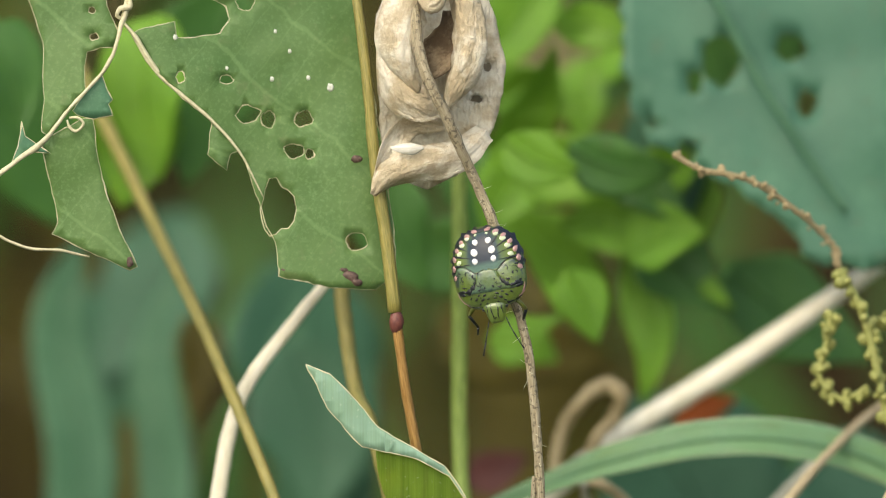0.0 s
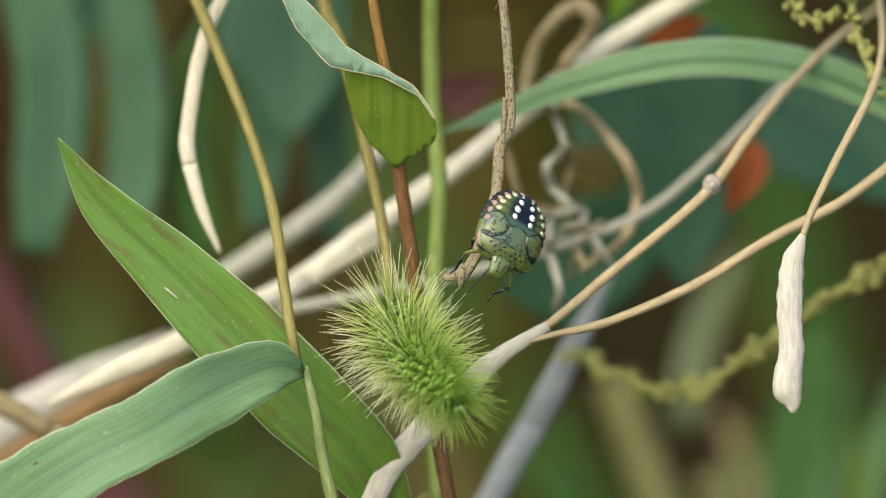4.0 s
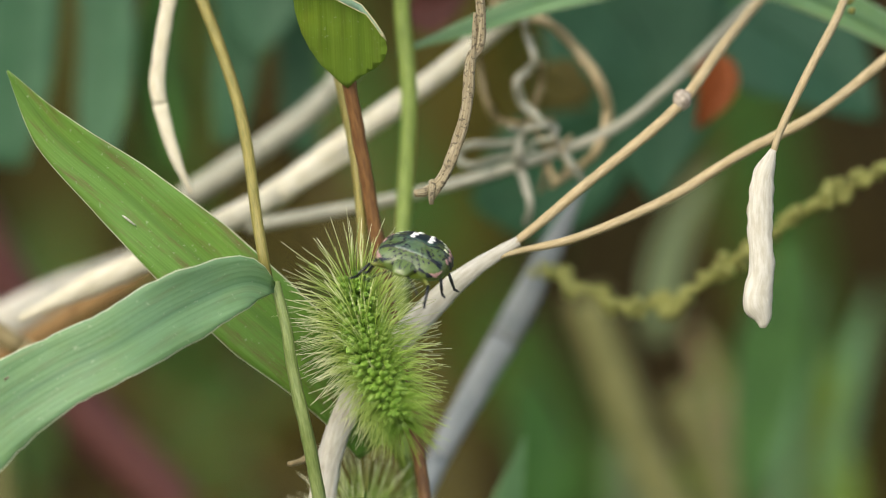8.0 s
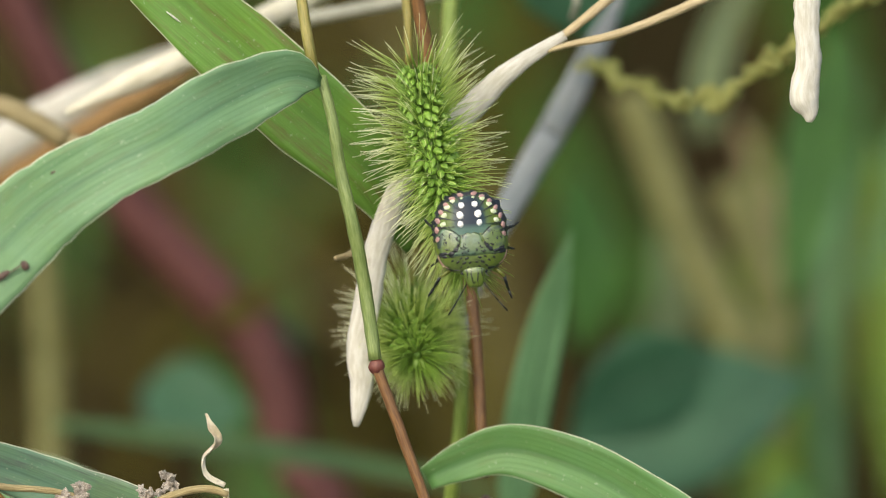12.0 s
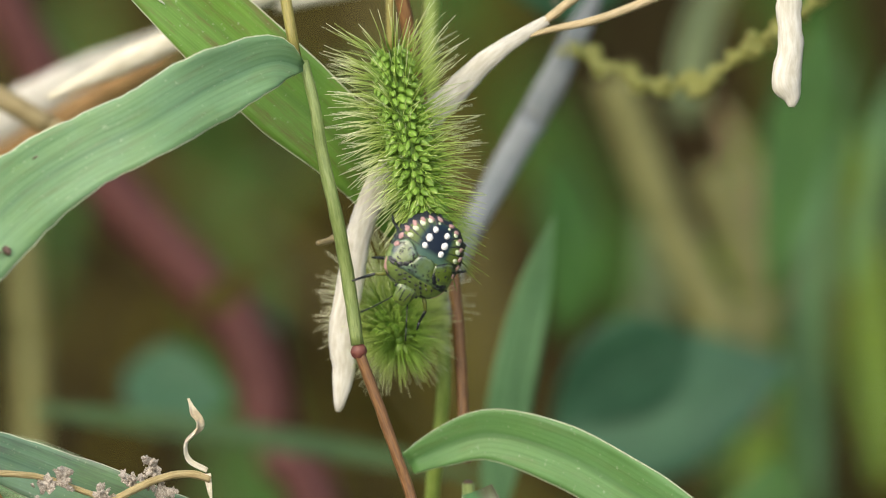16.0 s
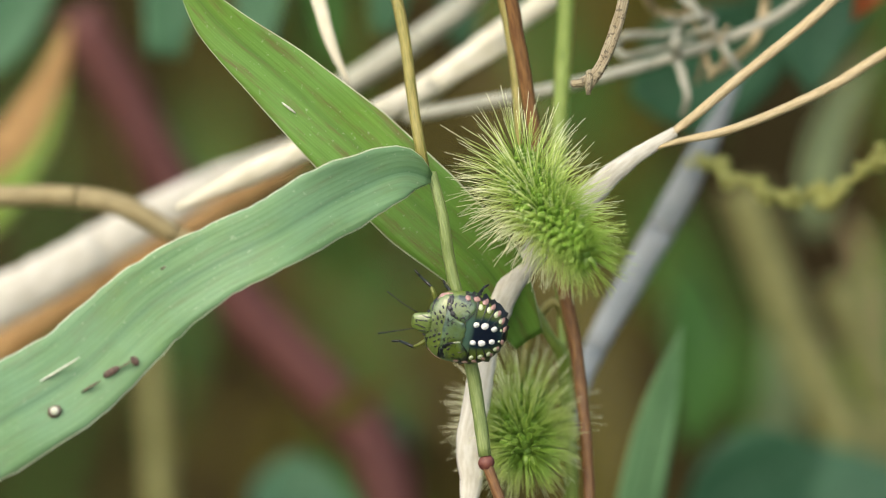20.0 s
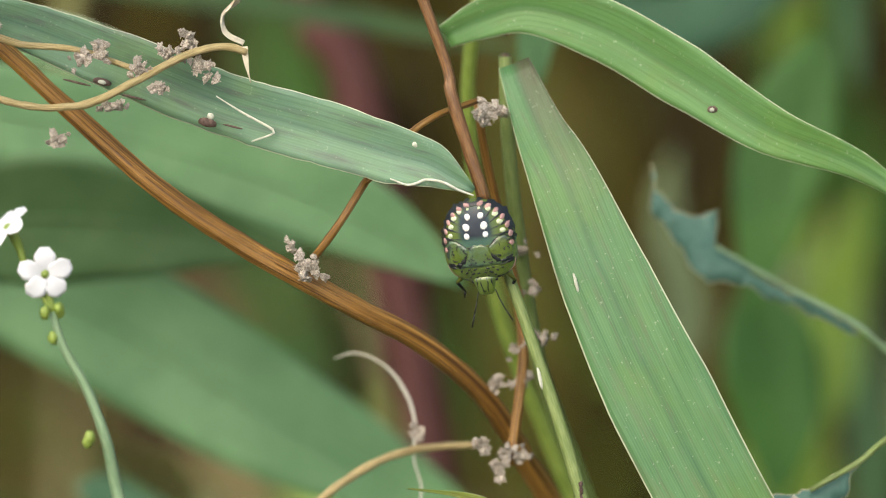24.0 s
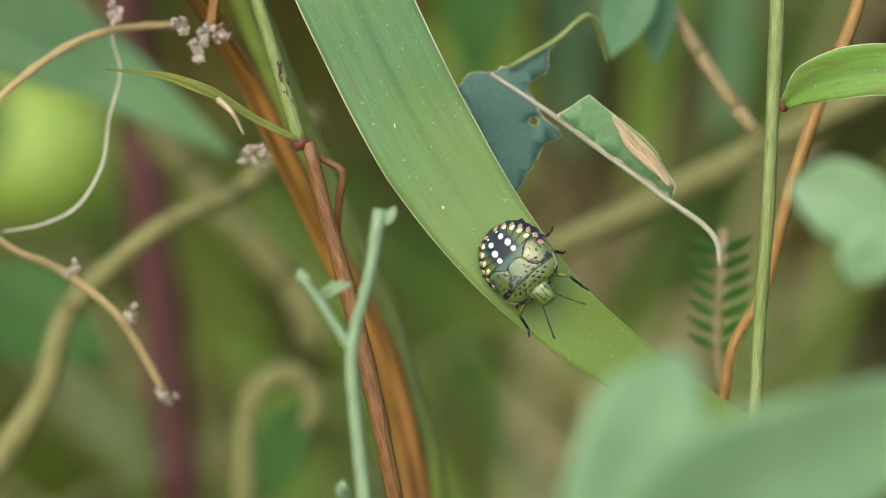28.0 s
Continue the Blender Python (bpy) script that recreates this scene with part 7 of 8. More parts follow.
# ---- the shield bug nymph ----
def shell_material(name, base, mid, sky_sheen, dark, blotch, rough=0.38, coat=1.0):
    """Waxy insect shell: two greens, sky sheen painted in as grey-green clouds, soft dark blotches, sharp black flecks
    and fine pits.
    """
    m, n, l, b = node_material(name)
    co = n.new("ShaderNodeTexCoord").outputs["Object"]
    f1 = noise_tex(n, l, co, 700, 4, 0.55)
    f2 = noise_tex(n, l, co, 1350, 4, 0.62)
    wide = noise_tex(n, l, co, 330, 3, 0.5)
    soft = noise_tex(n, l, co, 620, 3, 0.6)
    c = ramp(n, l, f1, [(0.3, base), (0.7, mid)])
    c = mix_col(n, l, ramp(n, l, wide, [(0.42, (0, 0, 0)), (0.58, (0.9, 0.9, 0.9))]), c, sky_sheen)
    c = mix_col(n, l, math_node(n, l, 'MULTIPLY', ramp(n, l, soft, [(0.50, (0, 0, 0)), (0.62, (1, 1, 1))]), blotch), c, dark)
    c = mix_col(n, l, math_node(n, l, 'MULTIPLY', ramp(n, l, f2, [(0.62, (0, 0, 0)), (0.66, (1, 1, 1))]), 0.9), c, tuple(x * 0.5 for x in dark))
    pits = noise_tex(n, l, co, 7000, 2)
    pitf = ramp(n, l, pits, [(0.55, (0, 0, 0)), (0.75, (1, 1, 1))])
    c = mix_col(n, l, math_node(n, l, 'MULTIPLY', pitf, 0.4), c, tuple(x * 0.35 for x in base))
    l.new(c, b.inputs["Base Color"])
    b.inputs["Roughness"].default_value = rough
    b.inputs["Coat Weight"].default_value = coat
    b.inputs["Coat IOR"].default_value = 1.7
    b.inputs["Coat Tint"].default_value = (0.93, 0.98, 1.0, 1)
    b.inputs["Coat Roughness"].default_value = 0.24
    bump(n, l, b, math_node(n, l, 'ADD', math_node(n, l, 'MULTIPLY', f2, 2.0), pits), 0.5, 0.00008)
    return m


def abdomen_material():
    """Olive abdomen with a blue-black middle that fades outwards, turquoise next to the wing pads."""
    m, n, l, b = node_material("olive_and_blue_black_shell")
    co = n.new("ShaderNodeTexCoord").outputs["Object"]
    sep = n.new("ShaderNodeSeparateXYZ")
    l.new(co, sep.inputs[0])
    fx = math_node(n, l, 'MULTIPLY', sep.outputs[0], 1000 / 1.3)
    fy = math_node(n, l, 'MULTIPLY', math_node(n, l, 'ADD', sep.outputs[1], 0.0017), 1000 / 1.75)
    far = math_node(n, l, 'SQRT', math_node(n, l, 'ADD', math_node(n, l, 'MULTIPLY', fx, fx), math_node(n, l, 'MULTIPLY', fy, fy)))
    cloud = noise_tex(n, l, co, 900, 4, 0.6)
    d = math_node(n, l, 'MULTIPLY', math_node(n, l, 'ADD', far, math_node(n, l, 'MULTIPLY', math_node(n, l, 'SUBTRACT', cloud, 0.5), 0.7)), 0.5)
    c = ramp(n, l, d, [(0.36, (0.005, 0.009, 0.022)), (0.50, (0.012, 0.032, 0.042)), (0.66, (0.085, 0.125, 0.030)), (0.9, (0.12, 0.165, 0.022))])
    front = ramp(n, l, math_node(n, l, 'ADD', math_node(n, l, 'MULTIPLY', sep.outputs[1], 1000), 1.2), [(0.25, (0, 0, 0)), (0.75, (0.8, 0.8, 0.8))])
    c = mix_col(n, l, front, c, (0.075, 0.15, 0.11))
    pits = noise_tex(n, l, co, 6500, 2)
    c = mix_col(n, l, math_node(n, l, 'MULTIPLY', ramp(n, l, pits, [(0.55, (0, 0, 0)), (0.75, (1, 1, 1))]), 0.35), c, (0.012, 0.018, 0.012))
    l.new(c, b.inputs["Base Color"])
    b.inputs["Roughness"].default_value = 0.5
    b.inputs["Specular IOR Level"].default_value = 0.25
    b.inputs["Specular Tint"].default_value = (0.55, 0.8, 1.0, 1)
    b.inputs["Coat Weight"].default_value = 0.4
    b.inputs["Coat Tint"].default_value = (0.9, 0.97, 1.0, 1)
    b.inputs["Coat Roughness"].default_value = 0.12
    bump(n, l, b, math_node(n, l, 'ADD', cloud, pits), 0.4, 0.00006)
    return m


THORAX = shell_material("green_shell", (0.12, 0.18, 0.012), (0.22, 0.285, 0.028), (0.13, 0.19, 0.05), (0.02, 0.028, 0.016), 0.35)
# green pads; the grey-teal colour imitates blue-grey sky sheen on them
PAD = shell_material("sheened_green_shell", (0.08, 0.13, 0.014), (0.16, 0.22, 0.03), (0.09, 0.165, 0.115), (0.016, 0.024, 0.034), 0.8)
ABDOMEN = abdomen_material()
BLACK = shell_material("black_shell", (0.004, 0.006, 0.008), (0.010, 0.014, 0.018), (0.008, 0.012, 0.02), (0.002, 0.003, 0.004), 0.4, 0.38, 0.2)
PINK = plain("pink_margin", (0.36, 0.19, 0.185), (0.52, 0.33, 0.31), 2500, 0.35)
CREAM = plain("cream_spot", (0.52, 0.62, 0.38), (0.72, 0.78, 0.58), 2500, 0.3)
WHITE = plain("white_spot", (0.84, 0.86, 0.85), (0.92, 0.93, 0.92), 2500, 0.3)
SHIN = plain("leg_green", (0.10, 0.13, 0.02), (0.17, 0.19, 0.04), 2500, 0.4)

bug = thing("shield_bug", (0, 0, 0), "young shield bug, green and black with white and pink spots", "insect")


def half_width(y):
    """Outline of the body (mm): y from the tail at -4.15 to the neck at 3.6."""
    if y < -0.4:
        return 3.2 * math.sqrt(max(0.0, 1 - ((y + 0.4) / 3.75) ** 2))
    q = (y + 0.4) / 4.0
    return 3.2 * (1 - 0.08 * q * q - 0.42 * q ** 5)


def dome(y):
    q = (y + 0.2) / 4.2
    return 1.8 * math.sqrt(max(0.02, 1 - q * q))


def fore(y):
    """The short front half of the body."""
    return y - 0.11 * max(0.0, y)


def on_back(x, y, up=0.0):
    w = max(half_width(y), 0.05)
    s = min(1, abs(x) / w)
    return Vector((x * 1.05, fore(y), dome(y) * math.sqrt(max(0, 1 - s ** 2.4)) * 0.95 + 0.15 + up)) * MM


def shell(y0, y1, mat, name, lift=0.0, grow=1.0, rows=14, cols=18, label="", caps=(True, False)):
    bm = bmesh.new()
    g = []
    for i in range(rows + 1):
        y = y0 + (y1 - y0) * i / rows
        w = half_width(y) * grow
        row = []
        for k in range(cols + 1):
            x = -math.cos(math.pi * k / cols) * w
            row.append(bm.verts.new(on_back(x / grow, y, lift)))
        for k in range(1, cols):
            x = math.cos(math.pi * k / cols) * w * 0.97
            s = abs(x) / max(w, 0.01)
            row.append(bm.verts.new(Vector((x * 1.05, fore(y), 0.12 - 0.8 * math.sqrt(max(0, 1 - s * s)) * dome(y) / 1.35)) * MM))
        g.append(row)
    m = 2 * cols
    for i in range(rows):
        for k in range(m):
            k2 = (k + 1) % m
            bm.faces.new((g[i][k], g[i][k2], g[i + 1][k2], g[i + 1][k]))
    if caps[0]:
        bm.faces.new(g[0])
    if caps[1]:
        bm.faces.new(list(reversed(g[-1])))
    bmesh.ops.recalc_face_normals(bm, faces=bm.faces)
    return part(name, bm, mat, bug, label)


shell(-4.14, 0.4, ABDOMEN, "abdomen", label="olive abdomen, blue-black in the middle", rows=22)
shell(0.0, 2.15, THORAX, "thorax", 0.05, 1.0, 12, label="green middle body under the wing pads", caps=(False, False))
shell(2.08, 3.62, THORAX, "pronotum", 0.06, 1.0, 8, label="yellow-green collar plate flecked black", caps=(False, True))
bm = bmesh.new()
rings = []
for y, w, h, zc in ((3.3, 1.12, 0.58, 0.56), (3.72, 1.12, 0.60, 0.58), (4.0, 0.96, 0.56, 0.56), (4.5, 0.84, 0.46, 0.50), (4.95, 0.70, 0.32, 0.42), (5.15, 0.46, 0.14, 0.38)):
    rings.append([bm.verts.new(Vector((w * math.copysign(abs(math.cos(a)) ** 0.75, math.cos(a)), y, zc + h * math.sin(a))) * MM) for a in [2 * math.pi * k / 14 for k in range(14)]])
for r0, r1 in zip(rings, rings[1:]):
    for k in range(14):
        bm.faces.new((r0[k], r0[(k + 1) % 14], r1[(k + 1) % 14], r1[k]))
bm.faces.new(rings[0])
bm.faces.new(list(reversed(rings[-1])))
bmesh.ops.recalc_face_normals(bm, faces=bm.faces)
head_part = part("head", bm, THORAX, bug, "small boxy yellow-green head")
head_part.location.y -= 0.46 * MM
for sx in (-1, 1):
    bm = bmesh.new()
    add_blob(bm, Vector((sx * 1.08, 3.78, 0.6)) * MM, (0.17, 0.2, 0.19), None, 4, 0.0, 6, 8)
    part("eye", bm, BLACK, head_part, "dark eye")
    bm = bmesh.new()
    add_tube(bm, [Vector((sx * 0.26, 3.45, 1.13)) * MM, Vector((sx * 0.33, 4.0, 1.10)) * MM, Vector((sx * 0.22, 4.6, 0.92)) * MM, Vector((sx * 0.26, 5.12, 0.55)) * MM], [0.04, 0.06, 0.05, 0.03], 5)
    part("head_stripe", bm, BLACK, head_part, "black stripe")
    bm = bmesh.new()
    add_tube(bm, [Vector((sx * 0.68, 3.55, 1.06)) * MM, Vector((sx * 0.64, 3.95, 1.0)) * MM, Vector((sx * 0.70, 4.4, 0.78)) * MM], [0.05, 0.08, 0.03], 5)
    part("head_stripe", bm, BLACK, head_part, "black stripe")
    bm = bmesh.new()
    add_blob(bm, Vector((sx * 1.1, 3.5, 0.78)) * MM, (0.22, 0.09, 0.1), None, 5, 0.2, 5, 7)
    part("shoulder_spot", bm, WHITE, head_part, "white corner spot")


def plate(name, pts, mat, label="", up=0.10, jag=0.06, seed=0, rings=5):
    """A raised plate or marking lying on the back, with an uneven outline."""
    ring = []
    for i, (x0, y0) in enumerate(pts):
        x1, y1 = pts[(i + 1) % len(pts)]
        for j in range(4):
            x, y = x0 + (x1 - x0) * j / 4, y0 + (y1 - y0) * j / 4
            ring.append((x + jag * noise.noise(Vector((x * 3.1, y * 3.1, seed))), y + jag * noise.noise(Vector((x * 3.1, y * 3.1, seed + 7)))))
    cx, cy = sum(p[0] for p in ring) / len(ring), sum(p[1] for p in ring) / len(ring)
    bm = bmesh.new()
    mid = bm.verts.new(on_back(cx, cy, up))
    last = None
    for r in range(1, rings + 2):
        sc = min(1.0, r / rings)
        h = up - 0.09 if r == rings + 1 else up - (0.02 if r == rings else 0)
        row = [bm.verts.new(on_back(cx + (x - cx) * sc * (1.015 if r > rings else 1), cy + (y - cy) * sc * (1.015 if r > rings else 1), h)) for x, y in ring]
        for k in range(len(row)):
            k2 = (k + 1) % len(row)
            if last is None:
                bm.faces.new((mid, row[k], row[k2]))
            else:
                bm.faces.new((last[k], row[k], row[k2], last[k2]))
        last = row
    bmesh.ops.recalc_face_normals(bm, faces=bm.faces)
    return part(name, bm, mat, bug, label)


def stripe(name, pts, width, mat, label="", up=0.06, n=22):
    """A narrow raised band lying on the back along pts (x, y in mm)."""
    line = [p / MM for p in spline([(x, y, 0) for x, y in pts], n)]
    bm = bmesh.new()
    rows = []
    for i, p in enumerate(line):
        t = (line[min(i + 1, n - 1)] - line[max(i - 1, 0)]).normalized()
        w = along(width, i / (n - 1)) / 2 * max(0.15, 1 + 1.3 * noise.noise(Vector((p.x * 3.5, p.y * 3.5, 3))))
        sd = Vector((-t.y, t.x, 0)) * w
        rows.append([bm.verts.new(on_back(q.x, q.y, h)) for q, h in ((p - sd, up - 0.06), (p, up + 0.03), (p + sd, up - 0.06))])
    for i in range(n - 1):
        for k in range(2):
            bm.faces.new((rows[i][k], rows[i + 1][k], rows[i + 1][k + 1], rows[i][k + 1]))
    bmesh.ops.recalc_face_normals(bm, faces=bm.faces)
    return part(name, bm, mat, bug, label)


def patch(name, x, y, rx, ry, mat, label="", angle=0.0, up=0.05, n=12):
    """A slightly raised spot lying on the back."""
    bm = bmesh.new()
    c = bm.verts.new(on_back(x, y, up + 0.05))
    ca, sa = math.cos(angle), math.sin(angle)
    rings = []
    for sc, h in ((0.6, up + 0.04), (1.0, up * 0.4 - 0.03)):
        row = []
        for k in range(n):
            a = 2 * math.pi * k / n
            u, v = math.cos(a) * rx * sc, math.sin(a) * ry * sc
            row.append(bm.verts.new(on_back(x + u * ca - v * sa, y + u * sa + v * ca, h)))
        rings.append(row)
    for k in range(n):
        k2 = (k + 1) % n
        bm.faces.new((c, rings[0][k], rings[0][k2]))
        bm.faces.new((rings[0][k], rings[1][k], rings[1][k2], rings[0][k2]))
    return part(name, bm, mat, bug, label)


rnd = random.Random(31)
plate("tail_patch", [(-0.5, -3.95), (0.5, -3.95), (0.62, -3.7), (0.3, -3.6), (-0.3, -3.6), (-0.62, -3.7)], BLACK, "black tail patch", 0.05, 0.1, 3, 3)
plate("scutellum", [(-0.75, 0.05), (-0.3, -0.12), (0.0, -0.02), (0.3, -0.12), (0.75, 0.05), (0.95, 0.8), (1.3, 1.5), (1.9, 2.1), (0.0, 2.2), (-1.9, 2.1), (-1.3, 1.5), (-0.95, 0.8)], PAD, "smooth green shield plate", 0.10, 0.06, 4)
for sx in (-1, 1):
    plate("wing_pad", [(sx * x, y) for x, y in ((2.86, -0.3), (2.5, -0.72), (1.95, -0.68), (1.4, -0.3), (0.85, 0.2), (0.98, 0.75), (1.3, 1.35), (1.6, 1.95), (2.1, 2.15), (2.7, 1.95), (2.95, 1.0), (2.98, 0.2))], PAD, "glossy green wing pad with dark seams", 0.08, 0.06, 5 + sx)
    stripe("wing_pad_line", [(sx * 2.92, -0.1), (sx * 2.78, -0.42), (sx * 2.45, -0.74), (sx * 1.95, -0.7), (sx * 1.4, -0.32), (sx * 0.9, 0.12), (sx * 0.5, -0.04), (sx * 0.2, -0.12)], [0.03, 0.06, 0.06, 0.07, 0.09, 0.05, 0.02], BLACK, "black wing-pad edge", 0.12, 34)
    stripe("wing_pad_line", [(sx * 1.0, 0.55), (sx * 1.12, 0.95), (sx * 1.38, 1.45), (sx * 1.75, 1.8), (sx * 2.3, 1.75)], [0.02, 0.14, 0.36, 0.40, 0.12], BLACK, "dark wing-pad seam", 0.14, 26)
    stripe("wing_pad_line", [(sx * 2.85, 1.85), (sx * 2.45, 1.7), (sx * 2.0, 1.85), (sx * 1.6, 1.65)], [0.40, 0.36, 0.26, 0.10], BLACK, "dark shoulder blotch", 0.13, 20)
    for pts, wd in (([(1.75, -0.25), (1.9, 0.1), (1.8, 0.3)], [0.04, 0.09, 0.03]), ([(2.3, 0.45), (2.2, 0.6), (2.25, 0.75)], [0.08, 0.16, 0.08]), ([(0.28, 1.55), (0.38, 1.68), (0.36, 1.82)], [0.08, 0.14, 0.06]), ([(0.72, 1.75), (0.9, 1.85), (1.1, 1.86)], [0.06, 0.14, 0.06]), ([(0.55, 0.85), (0.6, 1.0), (0.56, 1.12)], [0.04, 0.10, 0.04])):
        stripe("mottle", [(sx * x, y) for x, y in pts], wd, BLACK, "black mottle", 0.15, 10)
    for k in range(16):
        x, y, a = rnd.uniform(0.3, 2.7), rnd.uniform(-0.3, 1.9), rnd.uniform(0.6, 2.6)
        g = rnd.uniform(0.12, 0.3)
        if x < half_width(y) - 0.35 and not (x < 0.9 and y < 0.3):
            stripe("mottle", [(sx * (x - g * math.cos(a)), y - g * math.sin(a)), (sx * (x + 0.08), y), (sx * (x + g * math.cos(a + 0.7)), y + g * math.sin(a + 0.7))], [0.04, rnd.uniform(0.08, 0.17), 0.03], BLACK, "black mottle", 0.14, 9)
    for x, y, r in ((0.58, -2.72, 0.25), (0.78, -1.80, 0.30), (0.82, -0.98, 0.24)):
        patch("white_spot", sx * x, y, r, r * 1.2, WHITE, "round white spot", sx * 0.25, 0.09)
    for x, y, r in ((0.5, -3.38, 0.13), (1.3, -3.22, 0.25), (1.82, -2.68, 0.28), (2.14, -1.95, 0.27), (2.3, -1.15, 0.25)):
        patch("cream_spot", sx * x, y, r, r * 0.84, CREAM, "cream-green spot", sx * 0.4, 0.08)
    for k in range(6):
        q2 = radians(72 - k * 16)
        stripe("black_rib", [(sx * 1.3 * math.cos(q2), -0.5 - 2.1 * math.sin(q2)), (sx * 2.1 * math.cos(q2), -0.45 - 2.75 * math.sin(q2)), (sx * 3.0 * math.cos(q2), -0.4 - 3.55 * math.sin(q2))], [0.05, 0.10, 0.26], BLACK, "black rib", 0.07, 8)
    for k in range(7):
        q = radians(78 - k * 14.5)
        patch("pink_spot", sx * 2.90 * math.cos(q), -0.4 - 3.43 * math.sin(q), 0.2, 0.32, PINK, "pink margin spot", sx * (q - 0.05) if sx > 0 else -(q - 0.05), 0.10)
    stripe("black_margin", [(sx * 0.3, -4.0), (sx * 1.7, -3.45), (sx * 2.65, -2.2), (sx * 3.05, -0.6), (sx * 3.1, 0.4)], [0.5, 0.6, 0.62, 0.5, 0.16], BLACK, "black margin", 0.05)
    stripe("collar_line", [(sx * 1.5, 2.17), (sx * 2.0, 2.15), (sx * 2.8, 1.9)], [0.02, 0.12, 0.3], BLACK, "black collar line", 0.17)
    stripe("collar_line", [(sx * 2.5, 2.95), (sx * 1.9, 3.35), (sx * 1.2, 3.5)], [0.06, 0.12, 0.14], BLACK, "black collar rim", 0.13)
    stripe("pink_rim", [(sx * 2.98, 1.7), (sx * 2.86, 2.2), (sx * 2.62, 2.7), (sx * 2.2, 3.15)], [0.03, 0.08, 0.12, 0.05], PINK, "dull pink margin", 0.10)
    for x, y, r in ((0.55, 2.42, 0.12), (1.05, 2.35, 0.10), (0.3, 2.85, 0.10), (0.8, 2.85, 0.13), (1.35, 2.72, 0.11), (1.8, 2.5, 0.10), (1.1, 3.2, 0.09), (0.5, 3.25, 0.08)):
        patch("fleck", sx * x, y, r * 1.9, r * 1.05, BLACK, "black fleck", sx * 0.3 * (1 + x), 0.10, 8)

LEGS = []
for sx in (-1, 1):
    for k, (y, reach, fore) in enumerate(((2.6, 2.4, 2.2), (1.2, 2.6, 0.4), (-0.1, 3.0, -1.3))):
        hip = Vector((sx * 1.6, y, -0.35)) * MM
        leg = new("leg")
        leg.parent = bug
        leg.location = hip
        BASE[leg.name] = Vector()
        knee = Vector((sx * reach * 0.52, fore * 0.5, 0.45)) * MM
        foot = Vector((sx * reach * 0.85, fore * 0.95, -0.75)) * MM
        toe = foot + Vector((sx * 0.4, fore * 0.3, -0.12)) * MM
        for nm, line, rad in (("thigh", [Vector(), knee * 0.55 + Vector((0, 0, 0.0001)), knee], [0.16, 0.21, 0.14]), ("shin", [knee, knee.lerp(foot, 0.5), foot], [0.14, 0.15, 0.11]), ("foot", [foot, foot.lerp(toe, 0.5), toe], [0.13, 0.11, 0.07])):
            bm = bmesh.new()
            add_tube(bm, line, rad, 7)
            seg = new(nm, mesh_of(nm, bm, SHIN if nm == "thigh" else BLACK))
            seg.parent = leg
        LEGS.append((leg, hip, sx, k))
FEELERS = []
for sx in (-1, 1):
    root = Vector((sx * 0.78, 4.3, 0.3)) * MM
    bm = bmesh.new()
    a = [Vector((0, 0, 0)), Vector((sx * 0.45, 0.8, 0.15)) * MM, Vector((sx * 1.1, 1.8, 0.1)) * MM, Vector((sx * 1.8, 2.8, -0.1)) * MM]
    add_tube(bm, a[:2], [0.05, 0.06], 6)
    add_tube(bm, a[1:3], [0.05, 0.065], 6)
    add_tube(bm, a[2:], [0.055, 0.08], 6)
    me = mesh_of("antenna", bm, BLACK)
    an = new("antenna", me)
    an.parent = bug
    an.location = root
    FEELERS.append((an, root, sx))


